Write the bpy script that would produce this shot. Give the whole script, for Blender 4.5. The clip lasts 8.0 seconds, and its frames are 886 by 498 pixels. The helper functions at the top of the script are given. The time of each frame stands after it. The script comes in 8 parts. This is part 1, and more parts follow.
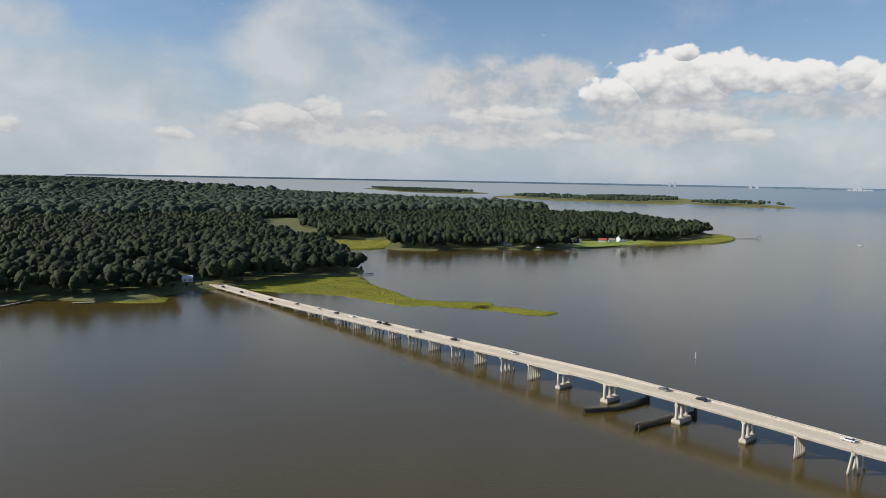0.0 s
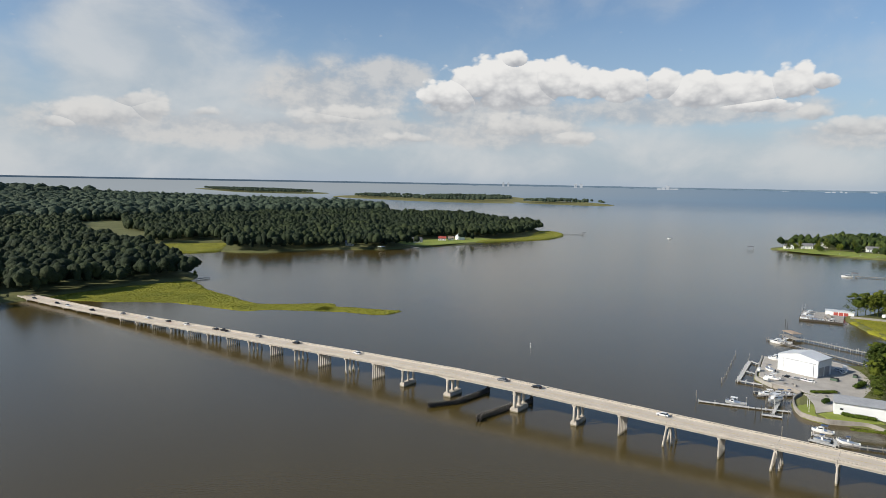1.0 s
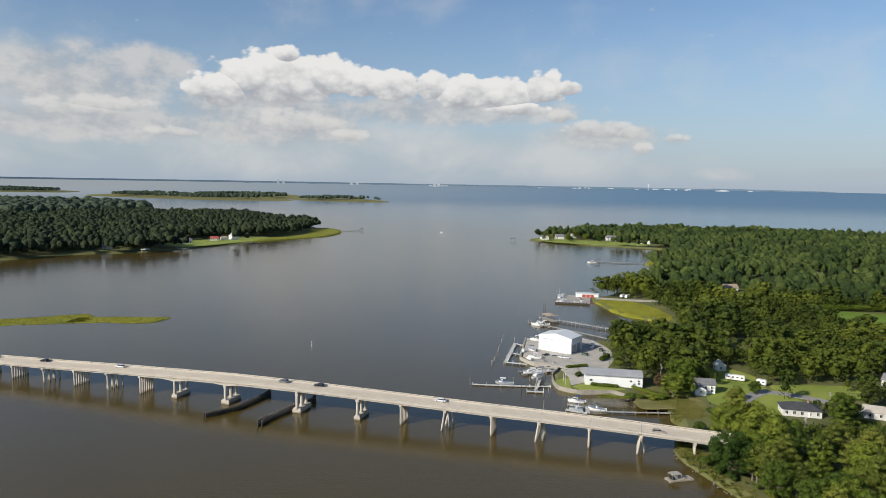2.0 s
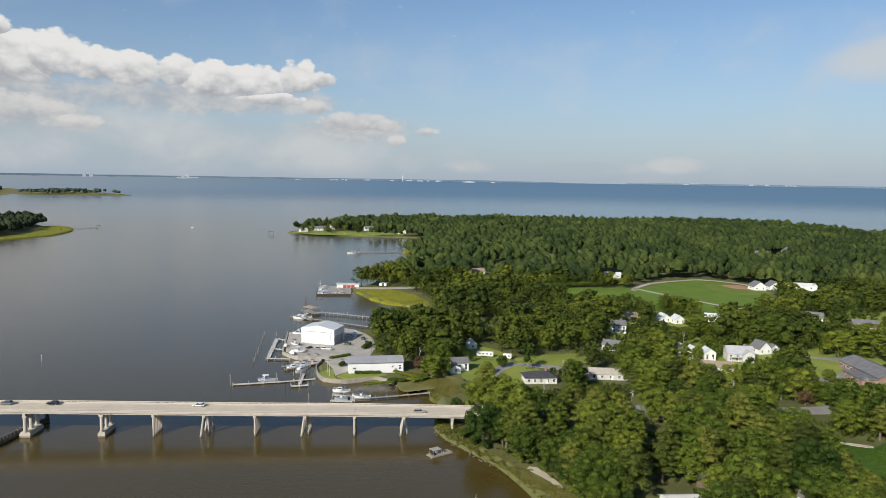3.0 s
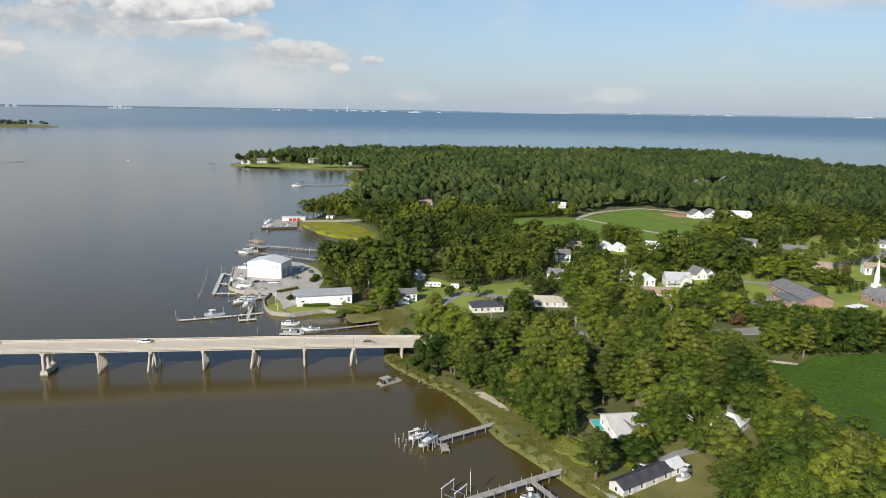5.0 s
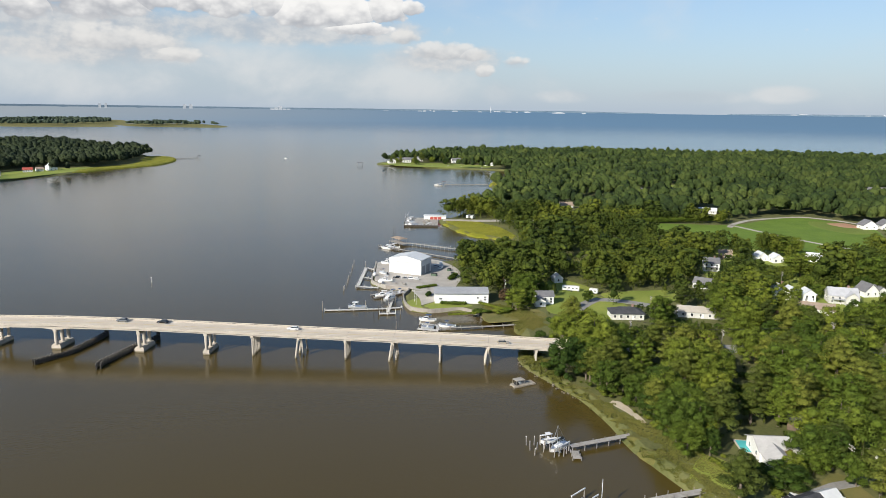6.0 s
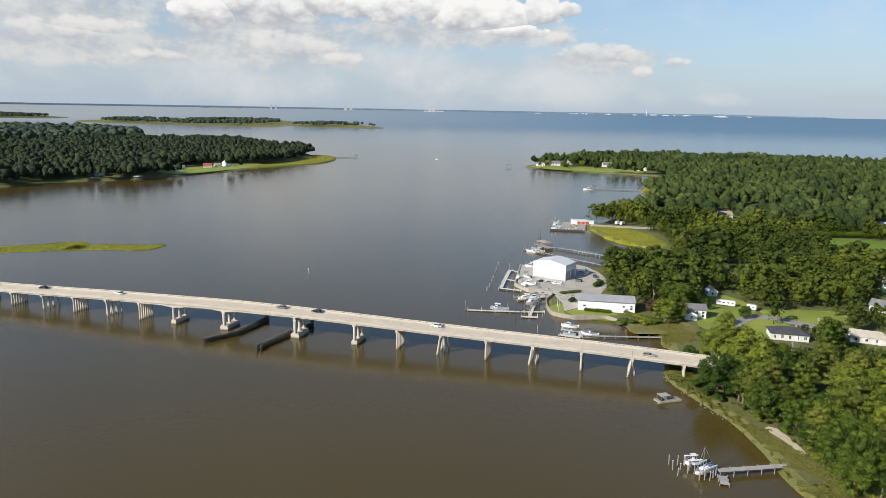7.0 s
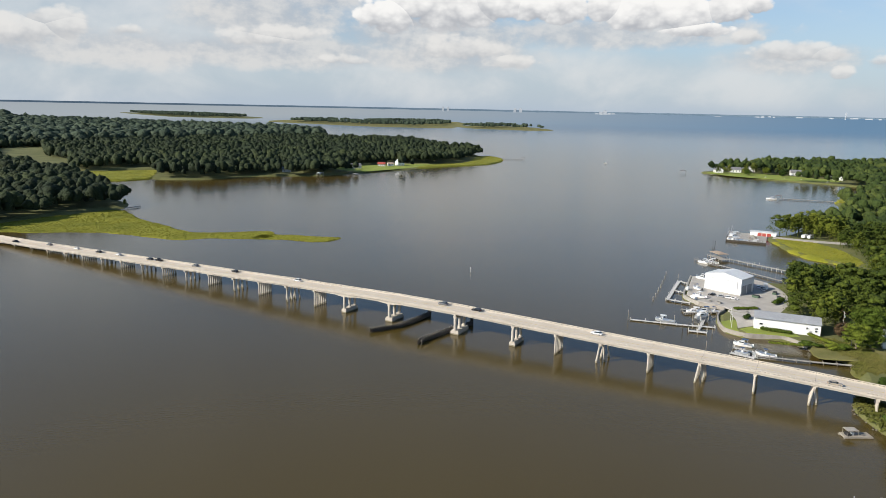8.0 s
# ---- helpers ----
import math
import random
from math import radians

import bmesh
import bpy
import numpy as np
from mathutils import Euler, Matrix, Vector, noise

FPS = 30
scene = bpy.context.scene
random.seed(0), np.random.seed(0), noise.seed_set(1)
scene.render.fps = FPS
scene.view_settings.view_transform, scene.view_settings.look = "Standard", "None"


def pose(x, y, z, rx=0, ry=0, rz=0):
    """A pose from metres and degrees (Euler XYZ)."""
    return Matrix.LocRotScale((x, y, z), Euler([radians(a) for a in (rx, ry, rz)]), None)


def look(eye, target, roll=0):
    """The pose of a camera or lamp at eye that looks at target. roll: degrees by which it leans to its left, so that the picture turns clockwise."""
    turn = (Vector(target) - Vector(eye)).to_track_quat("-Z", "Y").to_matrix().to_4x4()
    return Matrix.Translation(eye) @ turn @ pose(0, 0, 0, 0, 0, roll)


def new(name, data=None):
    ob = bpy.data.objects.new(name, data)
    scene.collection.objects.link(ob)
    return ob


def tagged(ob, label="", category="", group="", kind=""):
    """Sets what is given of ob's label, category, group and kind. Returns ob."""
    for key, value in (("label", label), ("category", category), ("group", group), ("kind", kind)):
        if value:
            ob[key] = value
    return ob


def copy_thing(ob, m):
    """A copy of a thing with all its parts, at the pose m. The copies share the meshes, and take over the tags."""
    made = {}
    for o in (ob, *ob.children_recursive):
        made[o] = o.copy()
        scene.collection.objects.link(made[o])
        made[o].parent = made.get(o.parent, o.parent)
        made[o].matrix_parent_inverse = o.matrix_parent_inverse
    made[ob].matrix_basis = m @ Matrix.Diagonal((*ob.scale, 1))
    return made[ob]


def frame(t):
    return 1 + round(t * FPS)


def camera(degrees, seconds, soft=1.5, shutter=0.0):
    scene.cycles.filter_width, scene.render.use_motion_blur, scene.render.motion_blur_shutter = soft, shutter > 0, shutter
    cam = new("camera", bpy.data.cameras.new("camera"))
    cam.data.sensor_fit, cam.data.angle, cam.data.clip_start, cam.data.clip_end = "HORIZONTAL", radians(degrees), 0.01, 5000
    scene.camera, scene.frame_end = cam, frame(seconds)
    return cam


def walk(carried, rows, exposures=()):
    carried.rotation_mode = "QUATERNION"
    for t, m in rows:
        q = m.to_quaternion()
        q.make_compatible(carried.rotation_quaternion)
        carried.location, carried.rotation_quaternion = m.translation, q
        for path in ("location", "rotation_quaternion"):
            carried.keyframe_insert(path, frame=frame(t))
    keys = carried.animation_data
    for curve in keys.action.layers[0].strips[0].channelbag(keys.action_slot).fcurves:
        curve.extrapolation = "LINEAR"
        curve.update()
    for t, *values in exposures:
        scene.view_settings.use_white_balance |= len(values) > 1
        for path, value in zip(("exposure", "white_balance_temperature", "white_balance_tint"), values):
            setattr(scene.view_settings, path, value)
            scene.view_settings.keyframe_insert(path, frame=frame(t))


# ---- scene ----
# A drone hovers 96.5 m over a brown tidal creek and turns: a wooded west shore, a long low road bridge, a marina
# and a village among trees on the east shore, a wide bay behind. x east-north-east, y along the bridge to the west.
EYE = 96.5
cam = camera(64.98, 8.0, soft=0.75)
TURNS = [  # seconds, yaw, pitch, roll
    (0.0, -34.49, -5.69, 1.08), (0.5, -40.72, -5.60, 1.12), (1.0, -47.51, -5.47, 1.06), (1.5, -55.84, -5.45, 1.07),
    (2.0, -65.70, -5.39, 0.98), (2.2, -69.50, -5.42, 0.92), (2.6, -77.5, -5.45, 0.90), (3.0, -85.4, -5.75, 0.90),
    (3.3, -90.94, -7.70, 0.92), (3.5, -93.57, -10.28, 0.92), (4.0, -94.10, -11.17, 0.90), (4.2, -94.14, -11.24, 0.88),
    (5.3, -86.61, -11.31, 0.83), (5.5, -84.15, -11.32, 0.78), (6.0, -78.30, -11.40, 0.76), (6.5, -72.53, -11.38, 0.88),
    (7.0, -66.18, -11.38, 0.99), (7.5, -58.99, -11.43, 1.04), (8.0, -52.59, -11.47, 1.17),
]
walk(cam, [(t, pose(0, 0, EYE, 90 + pitch, 0, yaw) @ pose(0, 0, 0, 0, 0, roll)) for t, yaw, pitch, roll in TURNS],
     [(0.0, 0.16), (2.0, 0.12), (3.3, 0.08), (4.2, 0.16), (5.3, 0.30), (6.5, 0.36), (8.0, 0.35)])

# ---------------------------------------------------------------- sun, sky and clouds
SUN_EL, SUN_DIR = 29.0, (-0.866, 0.5)
sun = new("sun", bpy.data.lights.new("sun", "SUN"))
sun.data.energy, sun.data.angle, sun.data.color = 5.0, radians(0.6), (1.0, 0.93, 0.82)
sun.matrix_world = look((-600 * math.cos(radians(SUN_EL)), 346 * math.cos(radians(SUN_EL)), 700 * math.sin(radians(SUN_EL))), (0, 0, 0))
sun.rotation_euler = Vector((0.866 * math.cos(radians(SUN_EL)), -0.5 * math.cos(radians(SUN_EL)), -math.sin(radians(SUN_EL)))).to_track_quat("-Z", "Y").to_euler()

HEADS = [  # the long bank of cumulus heads: azimuth, elevation, half width, half height (degrees), density
    (52.4, 7.7, 5.0, 2.3, 1), (53.0, 9.7, 1.1, 0.8, 1), (47.9, 6.8, 2.5, 1.5, 1), (56.3, 8.1, 2.7, 1.85, 1), (59.5, 7.7, 1.9, 1.3, 1), (61.6, 7.6, 2.0, 1.5, 1),
    (64.7, 7.7, 1.5, 1.3, 1), (67.2, 7.1, 2.6, 1.5, 1), (70.3, 7.1, 2.5, 1.45, 1), (73.7, 7.5, 1.7, 1.45, 1), (75.5, 7.6, 1.1, 0.75, 0.9), (71.5, 6.0, 2.5, 0.6, 0.8),
]
SMALL = [  # the smaller heads round it
    (75.1, 5.4, 1.2, 0.65, 0.9), (78.2, 4.4, 2.8, 0.85, 0.9), (80.2, 4.2, 1.4, 0.6, 0.8), (81.4, 2.9, 0.8, 0.5, 0.7), (24.7, 5.1, 1.5, 1.2, 0.8), (28.7, 5.0, 1.2, 0.45, 0.6),
    (39.4, 5.3, 4.0, 0.6, 0.5), (53.6, 4.6, 4.0, 1.0, 0.65), (57.9, 3.6, 1.7, 0.6, 0.6), (44.6, 3.5, 2.2, 0.4, 0.5), (83.9, 3.7, 0.9, 0.35, 0.5), (24.1, 5.6, 2.0, 0.8, 0.75),
    (21.5, 4.5, 3.5, 1.2, 0.85), (18.5, 3.8, 1.4, 0.5, 0.7), (13.3, 3.0, 1.5, 0.6, 0.6), (2.7, 3.2, 0.9, 0.8, 0.6), (37.8, 4.9, 3.2, 0.8, 0.5),
]
BODIES = [  # soft grey cloud below and between the heads
    (38.6, 6.6, 6.7, 2.0, 0.9), (42.8, 8.3, 3.5, 1.5, 0.9), (36.1, 8.1, 2.0, 0.9, 0.8), (51.8, 5.5, 8.6, 1.5, 1.0), (65.9, 5.8, 10.6, 1.15, 1.0), (39.4, 4.0, 10.9, 1.3, 0.9),
    (52.7, 4.0, 7.3, 1.25, 0.8), (78.2, 3.9, 4.7, 1.1, 0.7), (29.1, 3.8, 6.6, 1.4, 0.7), (22.3, 3.9, 6.6, 1.5, 0.8), (38.6, 7.2, 5.4, 2.6, 0.7),
]
VEILS = [  # thin high cloud
    (7.4, 4.7, 10.5, 5.6, 1.0), (24.1, 9.0, 6.6, 5.5, 0.85), (3.8, 10.5, 3.0, 1.85, 0.7), (29.5, 5.3, 11.7, 4.4, 0.8), (14.7, 1.7, 16.1, 2.6, 0.7), (26.4, 9.8, 5.5, 2.6, 0.6),
    (61.0, 2.5, 21.8, 1.8, 0.4), (96.9, 1.1, 3.9, 0.5, 0.6), (103.7, 1.3, 2.0, 0.55, 0.65),
    (87.7, 1.1, 2.1, 0.45, 0.5), (120.6, 8.5, 5.6, 1.5, 0.6), (82.6, 1.4, 1.3, 0.8, 0.4), (83.9, 3.5, 1.0, 0.35, 0.4), (-30.0, 12.0, 30.0, 9.0, 0.6),
]


def sky():
    w = bpy.data.worlds.new("sky")
    scene.world, w.use_nodes = w, True
    nt = w.node_tree
    nt.nodes.clear()

    def node(what, **kw):
        n = nt.nodes.new(what)
        for k, v in kw.items():
            if k == "op":
                n.operation = v
            elif k == "kind":
                n.sky_type = v
        return n

    def m(op, a, b=None, c=None, clamp=False):
        n = node("ShaderNodeMath", op=op)
        n.use_clamp = clamp
        for i, v in enumerate((a, b, c)):
            if v is None:
                continue
            if isinstance(v, (int, float)):
                n.inputs[i].default_value = v
            else:
                nt.links.new(v, n.inputs[i])
        return n.outputs[0]

    air = node("ShaderNodeTexSky", kind="NISHITA")
    air.sun_disc, air.sun_elevation = False, radians(SUN_EL)
    air.sun_rotation = math.atan2(SUN_DIR[0], SUN_DIR[1])
    air.altitude, air.air_density, air.dust_density, air.ozone_density = 100, 1.0, 0.3, 4.0
    co = node("ShaderNodeTexCoord")
    xyz = node("ShaderNodeSeparateXYZ")
    nt.links.new(co.outputs["Generated"], xyz.inputs[0])
    X, Y, Z = xyz.outputs
    az = m("MULTIPLY", m("ARCTAN2", X, Y), 180 / math.pi)
    el = m("MULTIPLY", m("ARCSINE", Z), 180 / math.pi)
    flat = node("ShaderNodeCombineXYZ")
    nt.links.new(az, flat.inputs[0]), nt.links.new(m("MULTIPLY", el, 1.5), flat.inputs[1])

    def fbm(scale, detail, rough, dist=0.0):
        n = node("ShaderNodeTexNoise")
        n.inputs["Scale"].default_value, n.inputs["Detail"].default_value = scale, detail
        n.inputs["Roughness"].default_value, n.inputs["Distortion"].default_value = rough, dist
        nt.links.new(flat.outputs[0], n.inputs["Vector"])
        return n.outputs["Fac"]

    puffs, fine, wisps = fbm(0.34, 5, 0.5), fbm(1.5, 5, 0.6), fbm(0.11, 6, 0.55, 0.25)

    def billows(scale, smooth):
        """Rounded knobs: the nearness to the middle of uneven cells."""
        n = node("ShaderNodeTexVoronoi")
        n.feature, n.voronoi_dimensions = "SMOOTH_F1", "2D"
        n.inputs["Scale"].default_value, n.inputs["Smoothness"].default_value = scale, smooth
        n.inputs["Detail"].default_value, n.inputs["Roughness"].default_value = 2.0, 0.5
        nt.links.new(flat.outputs[0], n.inputs["Vector"])
        return m("SUBTRACT", 0.45, n.outputs["Distance"])

    def group(clouds, power):
        best, up = None, None
        for a, e, hw, hh, d in clouds:
            u = m("DIVIDE", m("SUBTRACT", az, a), hw)
            v = m("DIVIDE", m("SUBTRACT", el, e), hh)
            low = m("MULTIPLY", m("MINIMUM", v, 0.0), power)          # flatter below than above
            vv = m("ADD", m("MAXIMUM", v, 0.0), low)
            g = m("SUBTRACT", 1.0, m("ADD", m("MULTIPLY", u, u), m("MULTIPLY", vv, vv)))
            g = m("MULTIPLY", m("MAXIMUM", g, -1.5), d)
            if best is None:
                best, up = g, v
            else:
                more = m("GREATER_THAN", g, best)
                up = m("ADD", m("MULTIPLY", more, v), m("MULTIPLY", m("SUBTRACT", 1.0, more), up))
                best = m("SMOOTH_MAX", g, best, 0.25)
        return best, up

    def ramp(x, lo, hi):
        n = node("ShaderNodeMapRange")
        n.interpolation_type = "SMOOTHSTEP"
        n.inputs["From Min"].default_value, n.inputs["From Max"].default_value = lo, hi
        nt.links.new(x, n.inputs["Value"])
        return n.outputs["Result"]

    knobs, fringe = billows(0.62, 0.35), m("SUBTRACT", fine, 0.5)
    n1 = m("SUBTRACT", puffs, 0.5)

    def heads(clouds, lo, hi):
        g, up = group(clouds, 1.25)
        edge = m("ADD", g, m("ADD", m("MULTIPLY", knobs, 0.8), m("ADD", m("MULTIPLY", n1, 0.8), m("ADD", m("MULTIPLY", fringe, 0.3), 0.42))))
        edge = m("ADD", edge, m("MULTIPLY", m("MINIMUM", up, 0.0), 0.3))
        light = ramp(m("ADD", m("MULTIPLY", up, 0.75), m("ADD", m("MULTIPLY", knobs, 0.6), m("ADD", m("MULTIPLY", n1, 0.8), m("MULTIPLY", fringe, 0.35)))), -1.0, 0.35)
        return ramp(edge, lo, hi), light

    bank, bank_lit = heads(HEADS, -0.05, 0.36)
    bits, bits_lit = heads(SMALL, -0.12, 0.6)
    b, _ = group(BODIES, 1.0)
    body = m("MULTIPLY", ramp(m("ADD", b, m("ADD", m("MULTIPLY", n1, 2.2), m("MULTIPLY", fringe, 0.5))), -0.45, 0.75), 0.86)
    v, _ = group(VEILS, 1.0)
    veil = m("MULTIPLY", ramp(m("ADD", m("MULTIPLY", v, 0.9), m("MULTIPLY", m("SUBTRACT", wisps, 0.5), 1.9)), -0.55, 0.62), 0.80)

    def mix(fac, a, b):
        n = node("ShaderNodeMix")
        n.data_type = "RGBA"
        nt.links.new(fac, n.inputs[0])
        for i, c in ((6, a), (7, b)):
            if isinstance(c, tuple):
                n.inputs[i].default_value = (*c, 1)
            else:
                nt.links.new(c, n.inputs[i])
        return n.outputs[2]

    blue = node("ShaderNodeVectorMath")
    blue.operation = "SCALE"
    blue.inputs["Scale"].default_value = SKY
    nt.links.new(air.outputs[0], blue.inputs[0])
    # thin haze low over the bay
    low = m("POWER", m("SUBTRACT", 1.0, m("MULTIPLY", m("ABSOLUTE", Z), 3.4), clamp=True), 1.6)
    air2 = mix(m("MULTIPLY", low, 0.94), blue.outputs[0], (0.46, 0.55, 0.66))
    c_veil = mix(ramp(wisps, 0.35, 0.65), (0.53, 0.60, 0.66), (0.74, 0.76, 0.77))
    c_body = mix(ramp(m("ADD", puffs, m("MULTIPLY", fringe, 0.35)), 0.32, 0.66), (0.51, 0.55, 0.60), (0.74, 0.735, 0.725))
    c_bank = mix(bank_lit, (0.46, 0.48, 0.52), (0.99, 0.98, 0.96))
    c_bits = mix(bits_lit, (0.50, 0.52, 0.55), (0.84, 0.83, 0.81))
    out = mix(bank, mix(m("MULTIPLY", bits, 0.85), mix(body, mix(veil, air2, c_veil), c_body), c_bits), c_bank)
    bg, end = node("ShaderNodeBackground"), node("ShaderNodeOutputWorld")
    bg.inputs["Strength"].default_value = 0.75
    nt.links.new(out, bg.inputs[0]), nt.links.new(bg.outputs[0], end.inputs[0])


SKY = 0.132
sky()


# ---------------------------------------------------------------- materials
def surf(name, c1, c2, scale=1.0, rough=0.8, bump=0.0, metal=0.0, spec=0.4, fine=8.0, random=0.0, emit=0.0):
    """A surface that wanders between two colours at two scales, with fine relief; random: how far single objects differ."""
    mt = bpy.data.materials.new(name)
    mt.use_nodes = True
    nt = mt.node_tree
    b = nt.nodes["Principled BSDF"]
    co = nt.nodes.new("ShaderNodeTexCoord")
    fac = []
    for s, d in ((scale, 5), (scale * fine, 3)):
        n = nt.nodes.new("ShaderNodeTexNoise")
        n.inputs["Scale"].default_value, n.inputs["Detail"].default_value = s, d
        nt.links.new(co.outputs["Object"], n.inputs["Vector"])
        fac.append(n.outputs["Fac"])
    a = nt.nodes.new("ShaderNodeMath")
    a.operation = "MULTIPLY_ADD"
    nt.links.new(fac[0], a.inputs[0])
    a.inputs[1].default_value = 1.8
    nt.links.new(fac[1], a.inputs[2])
    r = nt.nodes.new("ShaderNodeMapRange")
    r.inputs["From Min"].default_value, r.inputs["From Max"].default_value = 0.9, 1.9
    nt.links.new(a.outputs[0], r.inputs["Value"])
    mx = nt.nodes.new("ShaderNodeMix")
    mx.data_type = "RGBA"
    mx.inputs[6].default_value, mx.inputs[7].default_value = (*c1, 1), (*c2, 1)
    nt.links.new(r.outputs["Result"], mx.inputs[0])
    col = mx.outputs[2]
    if random:
        oi, hs = nt.nodes.new("ShaderNodeObjectInfo"), nt.nodes.new("ShaderNodeHueSaturation")
        mr = nt.nodes.new("ShaderNodeMapRange")
        mr.inputs["To Min"].default_value, mr.inputs["To Max"].default_value = 1 - random, 1 + random
        nt.links.new(oi.outputs["Random"], mr.inputs["Value"]), nt.links.new(mr.outputs["Result"], hs.inputs["Value"])
        nt.links.new(col, hs.inputs["Color"])
        col = hs.outputs[0]
    nt.links.new(col, b.inputs["Base Color"])
    b.inputs["Roughness"].default_value, b.inputs["Metallic"].default_value = rough, metal
    b.inputs["Specular IOR Level"].default_value = spec
    if emit:
        nt.links.new(col, b.inputs["Emission Color"])
        b.inputs["Emission Strength"].default_value = emit
    if bump:
        bp = nt.nodes.new("ShaderNodeBump")
        bp.inputs["Strength"].default_value, bp.inputs["Distance"].default_value = min(1.0, bump), 0.3
        nt.links.new(fac[1], bp.inputs["Height"]), nt.links.new(bp.outputs[0], b.inputs["Normal"])
    return mt


def leaves(name, dark, mid, light, crown=9.0, own=True, clump=(0.72, 1.28), relief=0.0):
    """Foliage: single trees differ in hue, patches within a crown differ a little, leaf clumps differ in brightness."""
    mt = bpy.data.materials.new(name)
    mt.use_nodes = True
    nt = mt.node_tree
    b = nt.nodes["Principled BSDF"]
    geo, co = nt.nodes.new("ShaderNodeNewGeometry"), nt.nodes.new("ShaderNodeTexCoord")
    if own:
        tree = nt.nodes.new("ShaderNodeObjectInfo").outputs["Random"]
    else:
        vo = nt.nodes.new("ShaderNodeTexVoronoi")
        vo.inputs["Scale"].default_value = 1.0 / crown
        vo.voronoi_dimensions = "2D"
        nt.links.new(co.outputs["Object"], vo.inputs["Vector"])
        sp = nt.nodes.new("ShaderNodeSeparateColor")
        nt.links.new(vo.outputs["Color"], sp.inputs[0])
        big = nt.nodes.new("ShaderNodeTexNoise")             # stands of one kind, some 50 m across
        big.inputs["Scale"].default_value, big.inputs["Detail"].default_value = 0.16 / crown, 2
        nt.links.new(co.outputs["Object"], big.inputs["Vector"])
        st = nt.nodes.new("ShaderNodeMath")
        st.operation = "MULTIPLY_ADD"
        st.inputs[1].default_value, st.inputs[2].default_value = 2.2, -0.85
        nt.links.new(big.outputs["Fac"], st.inputs[0])
        av = nt.nodes.new("ShaderNodeMath")
        av.operation = "ADD"
        hf = nt.nodes.new("ShaderNodeMath")
        hf.operation = "MULTIPLY"
        hf.inputs[1].default_value = 0.6
        nt.links.new(sp.outputs[0], hf.inputs[0]), nt.links.new(hf.outputs[0], av.inputs[0]), nt.links.new(st.outputs[0], av.inputs[1])
        tree = av.outputs[0]
    ramp = nt.nodes.new("ShaderNodeValToRGB")
    ramp.color_ramp.elements[0].color, ramp.color_ramp.elements[1].color = (*dark, 1), (*light, 1)
    ramp.color_ramp.elements.new(0.5).color = (*mid, 1)
    nz = nt.nodes.new("ShaderNodeTexNoise")
    nz.inputs["Scale"].default_value, nz.inputs["Detail"].default_value = 0.35, 3
    nt.links.new(co.outputs["Object"], nz.inputs["Vector"])
    ad = nt.nodes.new("ShaderNodeMath")
    ad.operation = "MULTIPLY_ADD"
    ad.inputs[1].default_value = 0.85
    nt.links.new(tree, ad.inputs[0])
    sub = nt.nodes.new("ShaderNodeMath")
    sub.operation = "MULTIPLY_ADD"
    sub.inputs[1].default_value, sub.inputs[2].default_value = 0.45, -0.17
    nt.links.new(nz.outputs["Fac"], sub.inputs[0])
    nt.links.new(sub.outputs[0], ad.inputs[2])
    nt.links.new(ad.outputs[0], ramp.inputs[0])
    hs = nt.nodes.new("ShaderNodeHueSaturation")
    mr = nt.nodes.new("ShaderNodeMapRange")
    mr.inputs["To Min"].default_value, mr.inputs["To Max"].default_value = clump
    nt.links.new(geo.outputs["Random Per Island"], mr.inputs["Value"])
    nt.links.new(mr.outputs["Result"], hs.inputs["Value"]), nt.links.new(ramp.outputs[0], hs.inputs["Color"])
    nt.links.new(hs.outputs[0], b.inputs["Base Color"])
    b.inputs["Roughness"].default_value, b.inputs["Specular IOR Level"].default_value = 0.75, 0.15
    if relief:                                                # boughs and leaf clumps too small to build in a far wood
        rn, bp = nt.nodes.new("ShaderNodeTexNoise"), nt.nodes.new("ShaderNodeBump")
        rn.inputs["Scale"].default_value, rn.inputs["Detail"].default_value = 1.0 / relief, 3
        bp.inputs["Strength"].default_value, bp.inputs["Distance"].default_value = 1.0, relief * 0.9
        nt.links.new(co.outputs["Object"], rn.inputs["Vector"]), nt.links.new(rn.outputs["Fac"], bp.inputs["Height"])
        nt.links.new(bp.outputs[0], b.inputs["Normal"])
    return mt


def glossy(name, colour, rough=0.25, metal=0.0, spec=0.5):
    mt = bpy.data.materials.new(name)
    mt.use_nodes = True
    b = mt.node_tree.nodes["Principled BSDF"]
    b.inputs["Base Color"].default_value = (*colour, 1)
    b.inputs["Roughness"].default_value, b.inputs["Metallic"].default_value, b.inputs["Specular IOR Level"].default_value = rough, metal, spec
    return mt


